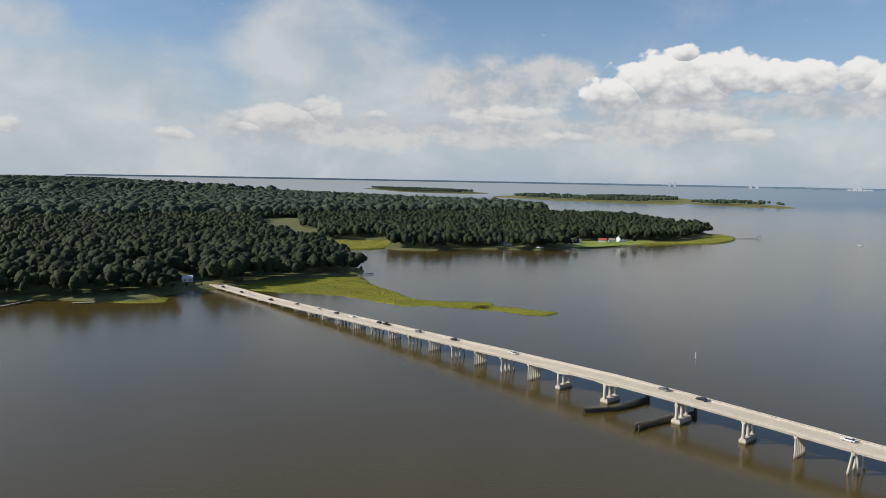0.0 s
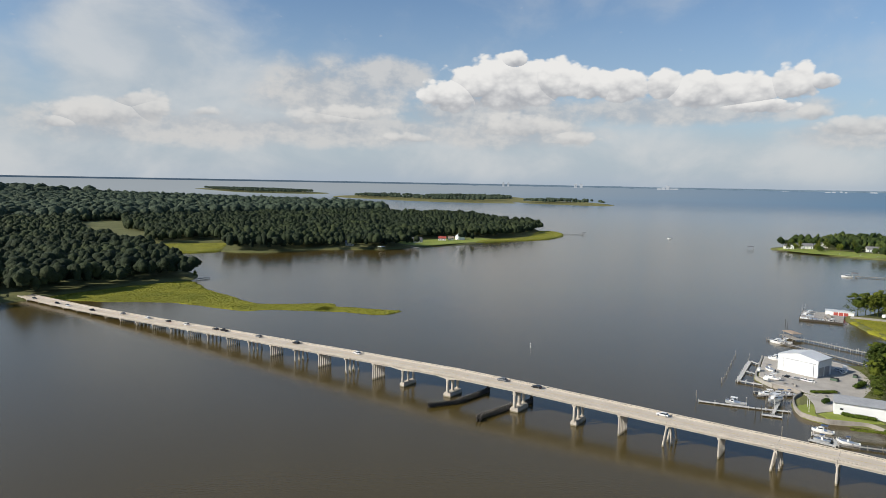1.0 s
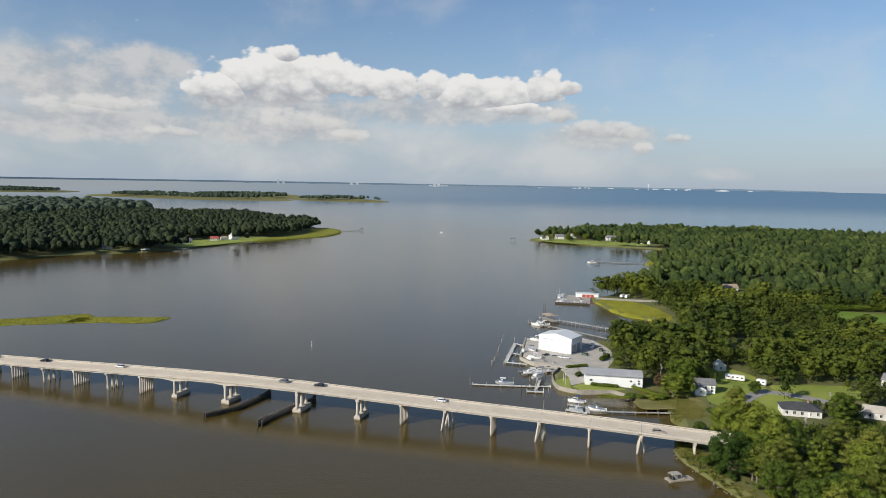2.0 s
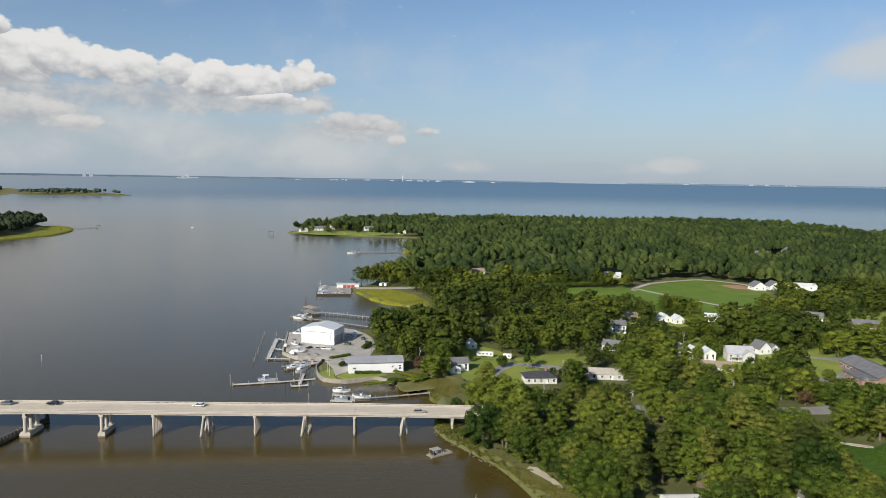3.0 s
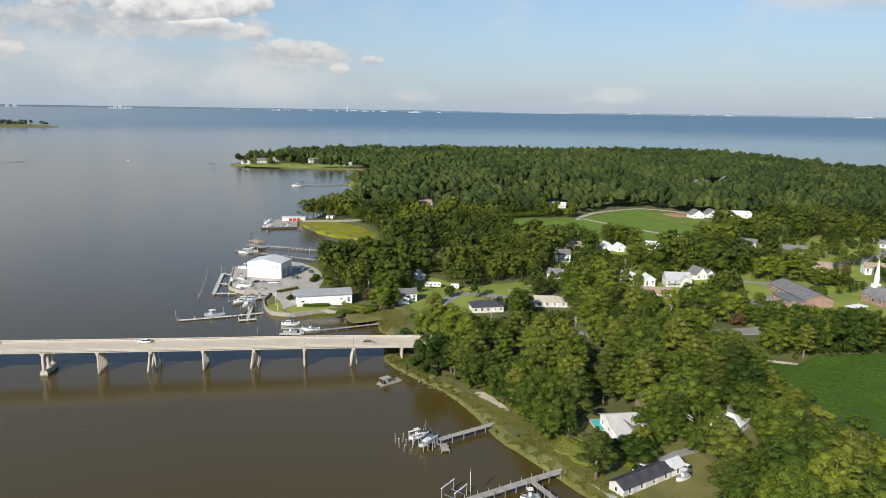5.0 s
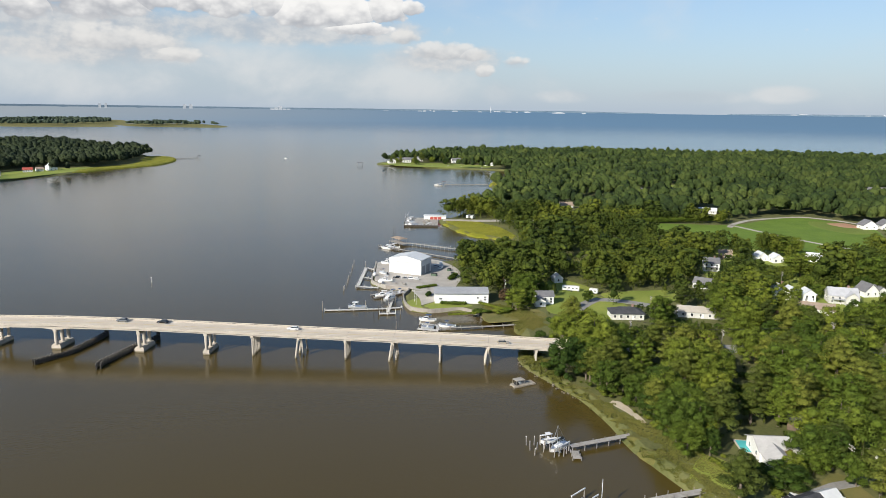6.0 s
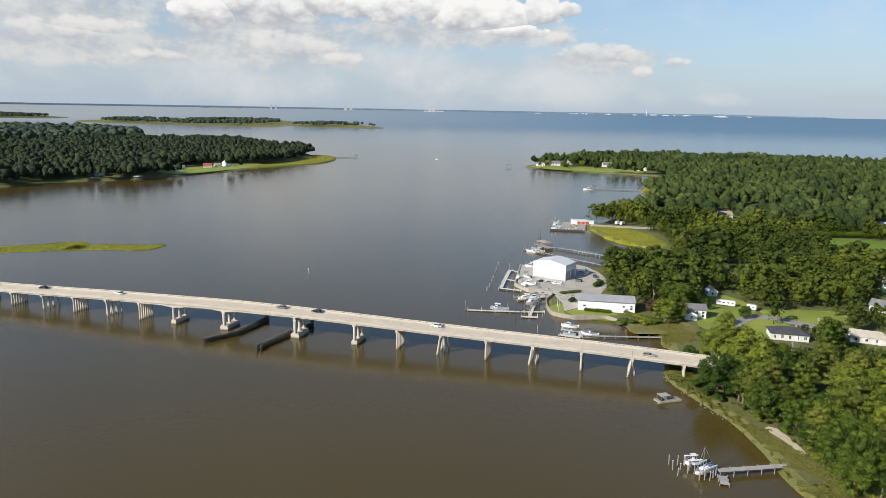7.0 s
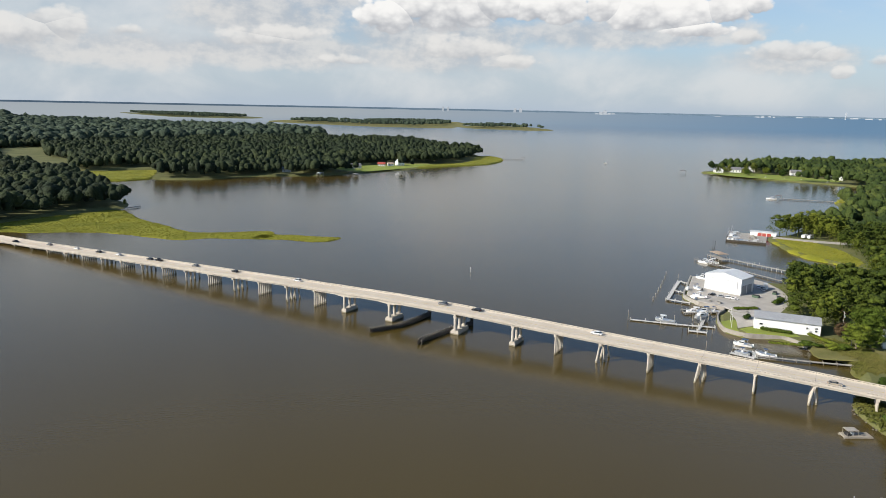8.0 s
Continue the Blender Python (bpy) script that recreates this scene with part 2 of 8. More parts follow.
def water_material(far=False):
    """Silty water; far: it fades into a plain glow painted in for the haze over the open bay."""
    mt = bpy.data.materials.new("haze_glow_bay" if far else "brackish_water")
    mt.use_nodes = True
    nt = mt.node_tree
    b = nt.nodes["Principled BSDF"]
    geo = nt.nodes.new("ShaderNodeNewGeometry")
    level = nt.nodes.new("ShaderNodeCombineXYZ")              # shaded as level, though squash() raises the far water
    level.inputs[2].default_value = 1.0
    prev, ripples = level.outputs[0], []
    for s, amp, _ in ((0.02, 0.06, 1.0), (0.25, 0.030, 1.0), (0.9, 0.026, 1.0)):
        mp = nt.nodes.new("ShaderNodeMapping")
        mp.inputs["Scale"].default_value = (s * 1.6, s, s)
        mp.inputs["Rotation"].default_value = (0, 0, 0.5)
        n = nt.nodes.new("ShaderNodeTexNoise")
        n.inputs["Scale"].default_value, n.inputs["Detail"].default_value = 1.0, 4
        bp = nt.nodes.new("ShaderNodeBump")
        bp.inputs["Strength"].default_value, bp.inputs["Distance"].default_value = 1.0, amp
        nt.links.new(geo.outputs["Position"], mp.inputs[0]), nt.links.new(mp.outputs[0], n.inputs["Vector"])
        nt.links.new(n.outputs["Fac"], bp.inputs["Height"])
        nt.links.new(prev, bp.inputs["Normal"])
        prev = bp.outputs[0]
        ripples.append(bp)
    nt.links.new(prev, b.inputs["Normal"])
    sx = nt.nodes.new("ShaderNodeSeparateXYZ")
    nt.links.new(geo.outputs["Position"], sx.inputs[0])
    for lo, hi, sockets in ((1.0, 0.6, [k.inputs["Strength"] for k in ripples]), (0.185, 0.16, [b.inputs["Roughness"]])):
        calm = nt.nodes.new("ShaderNodeMapRange")             # the open bay lies smoother than the creek
        calm.inputs["From Min"].default_value, calm.inputs["From Max"].default_value = 500.0, 2200.0
        calm.inputs["To Min"].default_value, calm.inputs["To Max"].default_value = lo, hi
        nt.links.new(sx.outputs[0], calm.inputs["Value"])
        for k in sockets:
            nt.links.new(calm.outputs["Result"], k)
    n = nt.nodes.new("ShaderNodeTexNoise")
    n.inputs["Scale"].default_value, n.inputs["Detail"].default_value = 0.006, 5
    nt.links.new(geo.outputs["Position"], n.inputs["Vector"])
    mx = nt.nodes.new("ShaderNodeMix")
    mx.data_type = "RGBA"
    mx.inputs[6].default_value, mx.inputs[7].default_value = (*WATER_A, 1), (*WATER_B, 1)
    nt.links.new(n.outputs["Fac"], mx.inputs[0])
    # the creek carries brown silt; the bay's base colour is blued for reflected sky
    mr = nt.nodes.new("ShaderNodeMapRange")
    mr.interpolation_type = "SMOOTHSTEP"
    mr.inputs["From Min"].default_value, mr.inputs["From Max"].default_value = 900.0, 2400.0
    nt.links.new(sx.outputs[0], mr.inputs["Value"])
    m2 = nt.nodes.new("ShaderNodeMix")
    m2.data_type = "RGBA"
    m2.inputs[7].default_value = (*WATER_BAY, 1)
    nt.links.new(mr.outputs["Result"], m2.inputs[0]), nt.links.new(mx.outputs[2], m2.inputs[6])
    nt.links.new(m2.outputs[2], b.inputs["Base Color"])
    b.inputs["IOR"].default_value = 1.46
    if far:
        # haze towards the horizon is painted as emission mixed in with distance
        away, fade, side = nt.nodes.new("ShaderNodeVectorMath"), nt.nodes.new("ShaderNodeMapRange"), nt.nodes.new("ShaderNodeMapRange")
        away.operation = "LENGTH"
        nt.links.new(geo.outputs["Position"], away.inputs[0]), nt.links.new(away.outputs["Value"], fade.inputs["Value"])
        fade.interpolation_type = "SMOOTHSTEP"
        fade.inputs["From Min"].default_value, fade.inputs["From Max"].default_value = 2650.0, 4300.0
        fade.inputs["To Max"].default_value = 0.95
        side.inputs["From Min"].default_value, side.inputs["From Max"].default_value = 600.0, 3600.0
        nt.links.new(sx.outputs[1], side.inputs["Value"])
        # glow colour: sky blue eastward, paler grey westward for reflected cloud
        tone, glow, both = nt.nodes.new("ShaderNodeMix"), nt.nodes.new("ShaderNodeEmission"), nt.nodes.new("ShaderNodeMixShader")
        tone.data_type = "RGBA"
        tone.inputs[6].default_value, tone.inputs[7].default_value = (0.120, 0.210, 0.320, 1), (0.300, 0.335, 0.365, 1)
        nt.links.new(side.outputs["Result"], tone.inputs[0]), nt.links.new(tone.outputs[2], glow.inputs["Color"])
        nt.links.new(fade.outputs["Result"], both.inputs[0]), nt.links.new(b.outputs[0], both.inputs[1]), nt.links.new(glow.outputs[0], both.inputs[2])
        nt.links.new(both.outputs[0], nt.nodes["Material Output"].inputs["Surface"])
    return mt


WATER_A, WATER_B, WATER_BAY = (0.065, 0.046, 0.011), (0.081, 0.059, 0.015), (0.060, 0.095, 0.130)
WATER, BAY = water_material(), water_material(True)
CONCRETE = surf("weathered_concrete", (0.42, 0.38, 0.32), (0.54, 0.49, 0.42), 0.25, 0.9, 0.15)
DECK = surf("pale_road_concrete", (0.52, 0.45, 0.36), (0.62, 0.55, 0.45), 0.12, 0.9, 0.1)
JOINT = surf("joint_filler", (0.10, 0.09, 0.08), (0.16, 0.14, 0.12), 1.0, 0.9)
STAIN = surf("wet_concrete", (0.16, 0.14, 0.10), (0.26, 0.23, 0.17), 0.8, 0.7, 0.2)
TIMBER = surf("grey_dock_timber", (0.26, 0.24, 0.21), (0.42, 0.40, 0.36), 0.6, 0.85, 0.2)
PILE = surf("tarred_timber", (0.030, 0.027, 0.024), (0.075, 0.066, 0.055), 1.2, 0.85, 0.3)
PILEGREY = surf("silvered_piling", (0.18, 0.165, 0.14), (0.34, 0.31, 0.27), 1.5, 0.85, 0.2)
GRASS = surf("lawn_grass", (0.150, 0.205, 0.026), (0.270, 0.300, 0.055), 0.06, 0.95, 0.6, fine=20)
ROUGH = surf("rough_ground", (0.072, 0.084, 0.021), (0.160, 0.160, 0.056), 0.05, 0.95, 0.6, fine=20)
MARSH = surf("cordgrass", (0.135, 0.150, 0.008), (0.285, 0.270, 0.020), 0.035, 0.95, 0.8, fine=24)
MARSHDRY = surf("dry_reed", (0.115, 0.120, 0.028), (0.210, 0.185, 0.060), 0.12, 0.95, 0.8, fine=20)
CROP = surf("bean_crop", (0.032, 0.074, 0.004), (0.050, 0.100, 0.007), 0.04, 0.9, 1.0, fine=14)
CROPFAR = surf("ripe_crop", (0.090, 0.155, 0.010), (0.140, 0.215, 0.018), 0.05, 0.9, 1.0, fine=14)
CROPLIGHT = surf("young_crop", (0.115, 0.160, 0.018), (0.170, 0.215, 0.030), 0.03, 0.9, 0.6, fine=30)
BANKREED = surf("bank_reed", (0.085, 0.090, 0.020), (0.165, 0.150, 0.042), 0.25, 0.95, 0.8, fine=12)
GRAVEL = surf("pale_gravel", (0.336, 0.312, 0.272), (0.480, 0.448, 0.400), 0.15, 0.95, 0.3, fine=20)
ASPHALT = surf("worn_asphalt", (0.20, 0.195, 0.185), (0.32, 0.31, 0.29), 0.12, 0.9, 0.2)
SAND = surf("bare_sand", (0.42, 0.36, 0.27), (0.58, 0.51, 0.40), 0.2, 0.95, 0.3)
WHITE = surf("white_paint", (0.72, 0.72, 0.70), (0.84, 0.84, 0.82), 0.3, 0.6, 0.0, fine=4)
WHITEMETAL = surf("white_sheet_metal", (0.70, 0.71, 0.71), (0.80, 0.81, 0.81), 0.1, 0.45, 0.0, fine=3)
ROOFPALE = surf("pale_metal_roof", (0.55, 0.57, 0.58), (0.68, 0.70, 0.70), 0.1, 0.45, 0.0)
ROOFGREY = surf("grey_shingles", (0.12, 0.12, 0.125), (0.20, 0.20, 0.205), 0.4, 0.9, 0.3, random=0.15)
ROOFDARK = surf("charcoal_shingles", (0.035, 0.037, 0.042), (0.075, 0.077, 0.085), 0.4, 0.85, 0.3)
ROOFTAN = surf("tan_shingles", (0.26, 0.20, 0.15), (0.38, 0.30, 0.23), 0.4, 0.9, 0.3)
ROOFRED = surf("red_metal_roof", (0.36, 0.07, 0.05), (0.48, 0.11, 0.08), 0.3, 0.6)
BRICK = surf("red_brick_wall", (0.24, 0.15, 0.12), (0.36, 0.25, 0.205), 0.5, 0.9, 0.3, fine=14)
SIDING = surf("pale_siding", (0.50, 0.50, 0.47), (0.66, 0.66, 0.63), 0.4, 0.8, 0.0, random=0.12)
GLASS = glossy("window_glass", (0.02, 0.025, 0.03), 0.06)
GEL = glossy("white_gelcoat", (0.78, 0.78, 0.76), 0.2)
CANVAS = surf("blue_canvas", (0.03, 0.07, 0.16), (0.05, 0.10, 0.22), 1.0, 0.9)
METAL = glossy("brushed_aluminium", (0.62, 0.63, 0.65), 0.35, 0.9)
RUBBER = glossy("tyre_rubber", (0.02, 0.02, 0.02), 0.8)
POOL = glossy("pool_water", (0.10, 0.50, 0.52), 0.08)
BARK = surf("tree_bark", (0.10, 0.08, 0.06), (0.24, 0.20, 0.16), 0.8, 0.95, 0.4)
LEAF = leaves("broad_leaves", (0.022, 0.045, 0.006), (0.068, 0.100, 0.011), (0.155, 0.180, 0.020))
NEEDLE = leaves("pine_needles", (0.036, 0.052, 0.009), (0.080, 0.100, 0.015), (0.145, 0.156, 0.024))
RUST = leaves("rusty_leaves", (0.067, 0.044, 0.022), (0.107, 0.067, 0.033), (0.141, 0.092, 0.048))
# west woods: side-lit shade put into the leaf colour, blued for haze
SHADELEAF = leaves("shade_dark_leaves", (0.014, 0.023, 0.011), (0.024, 0.035, 0.015), (0.040, 0.053, 0.020), 12.0, False, (0.85, 1.15), 1.6)
WOODLEAF = leaves("woodland_leaves", (0.020, 0.036, 0.005), (0.052, 0.072, 0.009), (0.112, 0.130, 0.014), 11.0, False, (0.85, 1.15), 1.5)
FARWOOD = leaves("far_broad_woodland", (0.018, 0.032, 0.009), (0.036, 0.056, 0.013), (0.074, 0.096, 0.022), 11.0, False, (0.85, 1.15), 1.5)
# leaf colour paled and blued, so the distance haze sits in the base colour
FARLEAF = leaves("haze_paled_leaves", (0.030, 0.046, 0.030), (0.046, 0.066, 0.042), (0.066, 0.088, 0.054), 22.0, False, (0.9, 1.1), 4.0)
# far woods in haze blue with a glow, painted instead of real haze
FARSHORE = surf("haze_glow_shore", (0.098, 0.142, 0.182), (0.125, 0.170, 0.215), 0.01, 1.0, 0.0, spec=0.0, emit=0.30)
# white walls greyed, with a faint glow, to stand in for distance haze
FARWHITE = surf("haze_grey_buildings", (0.34, 0.37, 0.40), (0.44, 0.46, 0.48), 0.02, 0.9, 0.0, emit=0.05)


# ---------------------------------------------------------------- helpers
def part(name, bm, material, parent, label="", smooth=False):
    """One mesh object under a thing or a part."""
    me = bpy.data.meshes.new(name)
    bm.to_mesh(me)
    bm.free()
    if smooth:
        me.shade_smooth()
    ob = new(name, me)
    me.materials.append(material)
    ob.parent = parent
    if label:
        ob["label"] = label
    return ob


def thing(name, m, label, category, group=""):
    """An empty at a thing's base, to hold its parts."""
    ob = new(name)
    ob.matrix_world = m
    ob.empty_display_size = 0.5
    return tagged(ob, label, category, group)


def arrays(name, verts, faces, material, sides=4):
    """A mesh from arrays of corners and of triangles or quads."""
    me = bpy.data.meshes.new(name)
    verts, faces = np.asarray(verts, np.float32), np.asarray(faces, np.int32)
    me.vertices.add(len(verts))
    me.vertices.foreach_set("co", verts.ravel())
    me.loops.add(faces.size)
    me.loops.foreach_set("vertex_index", faces.ravel())
    me.polygons.add(len(faces))
    me.polygons.foreach_set("loop_start", np.arange(0, faces.size, sides, dtype=np.int32))
    me.update(calc_edges=True)
    me.validate()
    me.materials.append(material)
    return me


def box(bm, x0, x1, y0, y1, z0, z1):
    vs = [bm.verts.new((x, y, z)) for z in (z0, z1) for x, y in ((x0, y0), (x1, y0), (x1, y1), (x0, y1))]
    for f in ((3, 2, 1, 0), (4, 5, 6, 7), (0, 1, 5, 4), (1, 2, 6, 5), (2, 3, 7, 6), (3, 0, 4, 7)):
        bm.faces.new([vs[i] for i in f])
    return vs


def boxes(*dims):
    bm = bmesh.new()
    for d in dims:
        box(bm, *d)
    return bm


def rod(bm, a, b, r0, r1=None, n=6):
    """A tapered round bar from a to b."""
    a, b, r1 = Vector(a), Vector(b), r0 if r1 is None else r1
    q = (b - a).to_track_quat("Z", "Y")
    rings = [[bm.verts.new(p + q @ Vector((r * math.cos(6.2832 * i / n), r * math.sin(6.2832 * i / n), 0))) for i in range(n)] for p, r in ((a, r0), (b, r1))]
    for i in range(n):
        bm.faces.new((rings[0][i], rings[0][(i + 1) % n], rings[1][(i + 1) % n], rings[1][i]))
    bm.faces.new(rings[0][::-1]), bm.faces.new(rings[1])


def rods(*bars):
    bm = bmesh.new()
    for b in bars:
        rod(bm, *b)
    return bm


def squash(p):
    """The far bay is drawn in along the camera's lines of sight, raised and shrunk to look right from EYE, so that all
    of it stands within 4.9 km.
    """
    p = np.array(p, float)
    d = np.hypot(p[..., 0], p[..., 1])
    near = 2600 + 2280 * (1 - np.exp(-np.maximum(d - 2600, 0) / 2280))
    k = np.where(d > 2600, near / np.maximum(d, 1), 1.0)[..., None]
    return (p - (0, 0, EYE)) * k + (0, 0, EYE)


def curve(pts, step, wobble=0.0, closed=True, seed=0):
    """A smooth line through the points, in steps, with a natural wobble."""
    pts = np.array(pts, float)
    n, out = len(pts), []
    for i in range(n if closed else n - 1):
        if closed:
            p0, p1, p2, p3 = pts[i - 1], pts[i], pts[(i + 1) % n], pts[(i + 2) % n]
        else:
            p0, p1, p2, p3 = pts[max(i - 1, 0)], pts[i], pts[i + 1], pts[min(i + 2, n - 1)]
        k = max(1, int(min(np.linalg.norm(p2 - p1) / step, 60)))
        for t in np.arange(k) / k:
            m1, m2 = 0.35 * (p2 - p0), 0.35 * (p3 - p1)
            lim = np.linalg.norm(p2 - p1)
            m1 *= min(1, lim / (np.linalg.norm(m1) + 1e-6)); m2 *= min(1, lim / (np.linalg.norm(m2) + 1e-6))
            h = (2 * t**3 - 3 * t**2 + 1) * p1 + (t**3 - 2 * t**2 + t) * m1 + (-2 * t**3 + 3 * t**2) * p2 + (t**3 - t**2) * m2
            if wobble:
                q = Vector((h[0] / (step * 3), h[1] / (step * 3), seed))
                h = h + wobble * np.array((noise.noise(q), noise.noise(q + Vector((31, 7, 5)))))
            out.append(h)
    if not closed:
        out.append(pts[-1])
    return np.array(out)


def straight(pts, step=3.0):
    """A closed line with straight sides."""
    out, n = [], len(pts)
    for i in range(n):
        a, b = np.array(pts[i], float), np.array(pts[(i + 1) % n], float)
        k = max(1, int(np.linalg.norm(b - a) / step))
        out += [a + (b - a) * t / k for t in range(k)]
    return np.array(out)


def area(p):
    return 0.5 * np.sum(p[:, 0] * np.roll(p[:, 1], -1) - np.roll(p[:, 0], -1) * p[:, 1])


def inside(poly, x, y):
    """Which of the points x, y lie in the polygon."""
    x, y = np.asarray(x, float), np.asarray(y, float)
    res = np.zeros(x.shape, bool)
    px, py = poly[:, 0], poly[:, 1]
    j = len(poly) - 1
    for i in range(len(poly)):
        if py[i] != py[j]:
            hit = ((py[i] > y) != (py[j] > y)) & (x < (px[j] - px[i]) * (y - py[i]) / (py[j] - py[i]) + px[i])
            res ^= hit
        j = i
    return res


def land(name, line, profile, material, label, category="ground", kind="structure"):
    """A piece of ground: rings that climb from under the water, then a flat top. profile: (inset, height)."""
    if area(line) < 0:
        line = line[::-1]
    tang = np.roll(line, -1, 0) - np.roll(line, 1, 0)
    tang /= np.linalg.norm(tang, axis=1)[:, None] + 1e-9
    inward = np.stack([-tang[:, 1], tang[:, 0]], 1)
    n, bm = len(line), bmesh.new()
    rings = []
    for off, z in profile:
        p = line + inward * off
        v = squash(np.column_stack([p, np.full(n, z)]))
        rings.append([bm.verts.new(c) for c in v])
    for a, b in zip(rings, rings[1:]):
        for i in range(n):
            bm.faces.new((a[i], a[(i + 1) % n], b[(i + 1) % n], b[i]))
    edges = [bm.edges.get((rings[-1][i], rings[-1][(i + 1) % n])) for i in range(n)]
    bmesh.ops.triangle_fill(bm, edges=[e for e in edges if e], use_beauty=False, use_dissolve=False)
    bmesh.ops.recalc_face_normals(bm, faces=bm.faces)
    up = sum(f.normal.z * f.calc_area() for f in bm.faces)
    if up < 0:
        bmesh.ops.reverse_faces(bm, faces=bm.faces)
    ob = part(name, bm, material, None)
    return tagged(ob, label, category, kind=kind)


def sheet(name, line, z, material, label, category, kind="structure"):
    """A flat thin layer on the ground, such as a lawn, a field or a yard."""
    if area(line) < 0:
        line = line[::-1]
    return land(name, line, ((0.0, z - 0.3), (0.25, z)), material, label, category, kind)


def ribbon(name, pts, width, z, material, label, category, kind="structure", step=6.0, deep=0.3):
    """A road or path of one width along a line."""
    line = curve(pts, step, closed=False)
    t = np.gradient(line, axis=0)
    t /= np.linalg.norm(t, axis=1)[:, None]
    s = np.stack([-t[:, 1], t[:, 0]], 1) * width / 2
    bm = bmesh.new()
    rows = [[bm.verts.new((*(p + s_ * k), zz)) for k, zz in ((1.04, z - deep), (1, z), (-1, z), (-1.04, z - deep))] for p, s_ in zip(line, s)]
    for a, b in zip(rows, rows[1:]):
        for i in range(3):
            bm.faces.new((a[i], b[i], b[i + 1], a[i + 1]))
    bmesh.ops.recalc_face_normals(bm, faces=bm.faces)
    if sum(f.normal.z for f in bm.faces) < 0:
        bmesh.ops.reverse_faces(bm, faces=bm.faces)
    return tagged(part(name, bm, material, None), label, category, kind=kind)


# ---------------------------------------------------------------- water and land
def water_sheet(name, rings, material, label, category):
    """A disc or ring of water centred below the camera; beyond 2600 m squash() raises it."""
    n, bm, prev = 144, bmesh.new(), None
    for r in rings:
        if r == 0:
            ring = [bm.verts.new((0, 0, 0))] * n
        else:
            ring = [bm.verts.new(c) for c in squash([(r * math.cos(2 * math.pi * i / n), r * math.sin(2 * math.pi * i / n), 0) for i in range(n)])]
        if prev:
            for i in range(n):
                k = (i + 1) % n
                bm.faces.new((prev[i], ring[i], ring[k]) if prev[i] is prev[k] else (prev[i], ring[i], ring[k], prev[k]))
        prev = ring
    return tagged(part(name, bm, material, None, smooth=True), label, category, kind="structure")


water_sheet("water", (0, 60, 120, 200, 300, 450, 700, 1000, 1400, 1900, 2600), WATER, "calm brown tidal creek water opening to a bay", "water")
water_sheet("backdrop_bay", (2600, 3000, 3500, 4200, 5200, 6500, 8500, 12000, 18000, 30000), BAY, "open bay reaching to the horizon, haze painted as a blue glow", "backdrop")
G = 2.0   # height of the dry ground
EAST_NEAR = [(-60, -150), (60, -140), (115, -104), (140, -70), (150, -50), (160, -38), (175, -28), (183, -23), (192, -17), (203, -13), (214, -8), (227, -1),
             (236, 7), (246, 15), (256, 22), (275, 24), (292, 25), (306, 31), (313, 46), (320, 56), (317, 64), (313, 72), (315, 81), (324, 87),
             (337, 91), (350, 90), (352, 104), (361, 116), (385, 122), (410, 128), (414, 118), (430, 102), (424, 88), (432, 77), (456, 76)]
EAST_FAR = [(456, 60), (482, 58), (510, 63), (517, 75), (527, 91), (547, 105), (573, 121), (591, 126), (602, 117), (640, 112), (706, 101), (780, 97),
            (830, 108), (879, 122), (927, 122), (960, 110), (1010, 104), (1060, 110), (1105, 118), (1117, 151), (1121, 205), (1124, 259), (1139, 316),
            (1167, 362), (1215, 356), (1300, 335), (1400, 300), (1486, 250), (1530, 100), (1570, -50), (1560, -250), (1610, -450), (1520, -620)]
EAST_BACK = [(1300, -650), (1130, -690), (1100, -740), (1290, -880), (1310, -960), (1200, -1300), (600, -1600), (0, -1400), (-300, -700)]
WEST = [(-900, 700), (-300, 640), (18, 601), (40, 605), (71, 580), (102, 560), (128, 575), (154, 598), (172, 592), (200, 600), (250, 612), (300, 612), (325, 617),
        (345, 650), (352, 700), (372, 780), (392, 850), (400, 930), (440, 960), (478, 900), (478, 824), (516, 785), (580, 780), (627, 752), (662, 725), (717, 720),
        (770, 715), (850, 707), (927, 708), (1020, 705), (1100, 735), (1180, 810), (1235, 870), (1245, 930), (1330, 1080)]
WEST_BACK = [(1440, 1230), (1400, 1320), (1330, 1420), (1500, 1640), (1600, 2000), (1530, 2200), (1480, 2500), (1400, 2900), (1330, 3400), (1230, 4000), (1300, 6500),
             (900, 11000), (-4000, 11000), (-4000, 2000)]
east_line = curve(EAST_NEAR + EAST_FAR + EAST_BACK, 5, 1.6, seed=1)
west_line = curve(WEST + WEST_BACK, 12, 3.0, seed=2)
BANK = ((-2.0, -1.5), (0.0, 0.05), (1.6, 0.5), (5.0, 1.4), (9.0, G))
land("ground", east_line, ((-1.5, -1.5), (0.0, 0.05), (0.7, 0.6), (1.8, 1.4), (3.2, G)), ROUGH, "low wooded east shore with rough grass and soil", "shore")
land("ground_west", west_line, BANK, ROUGH, "low wooded west shore with dark soil", "shore")

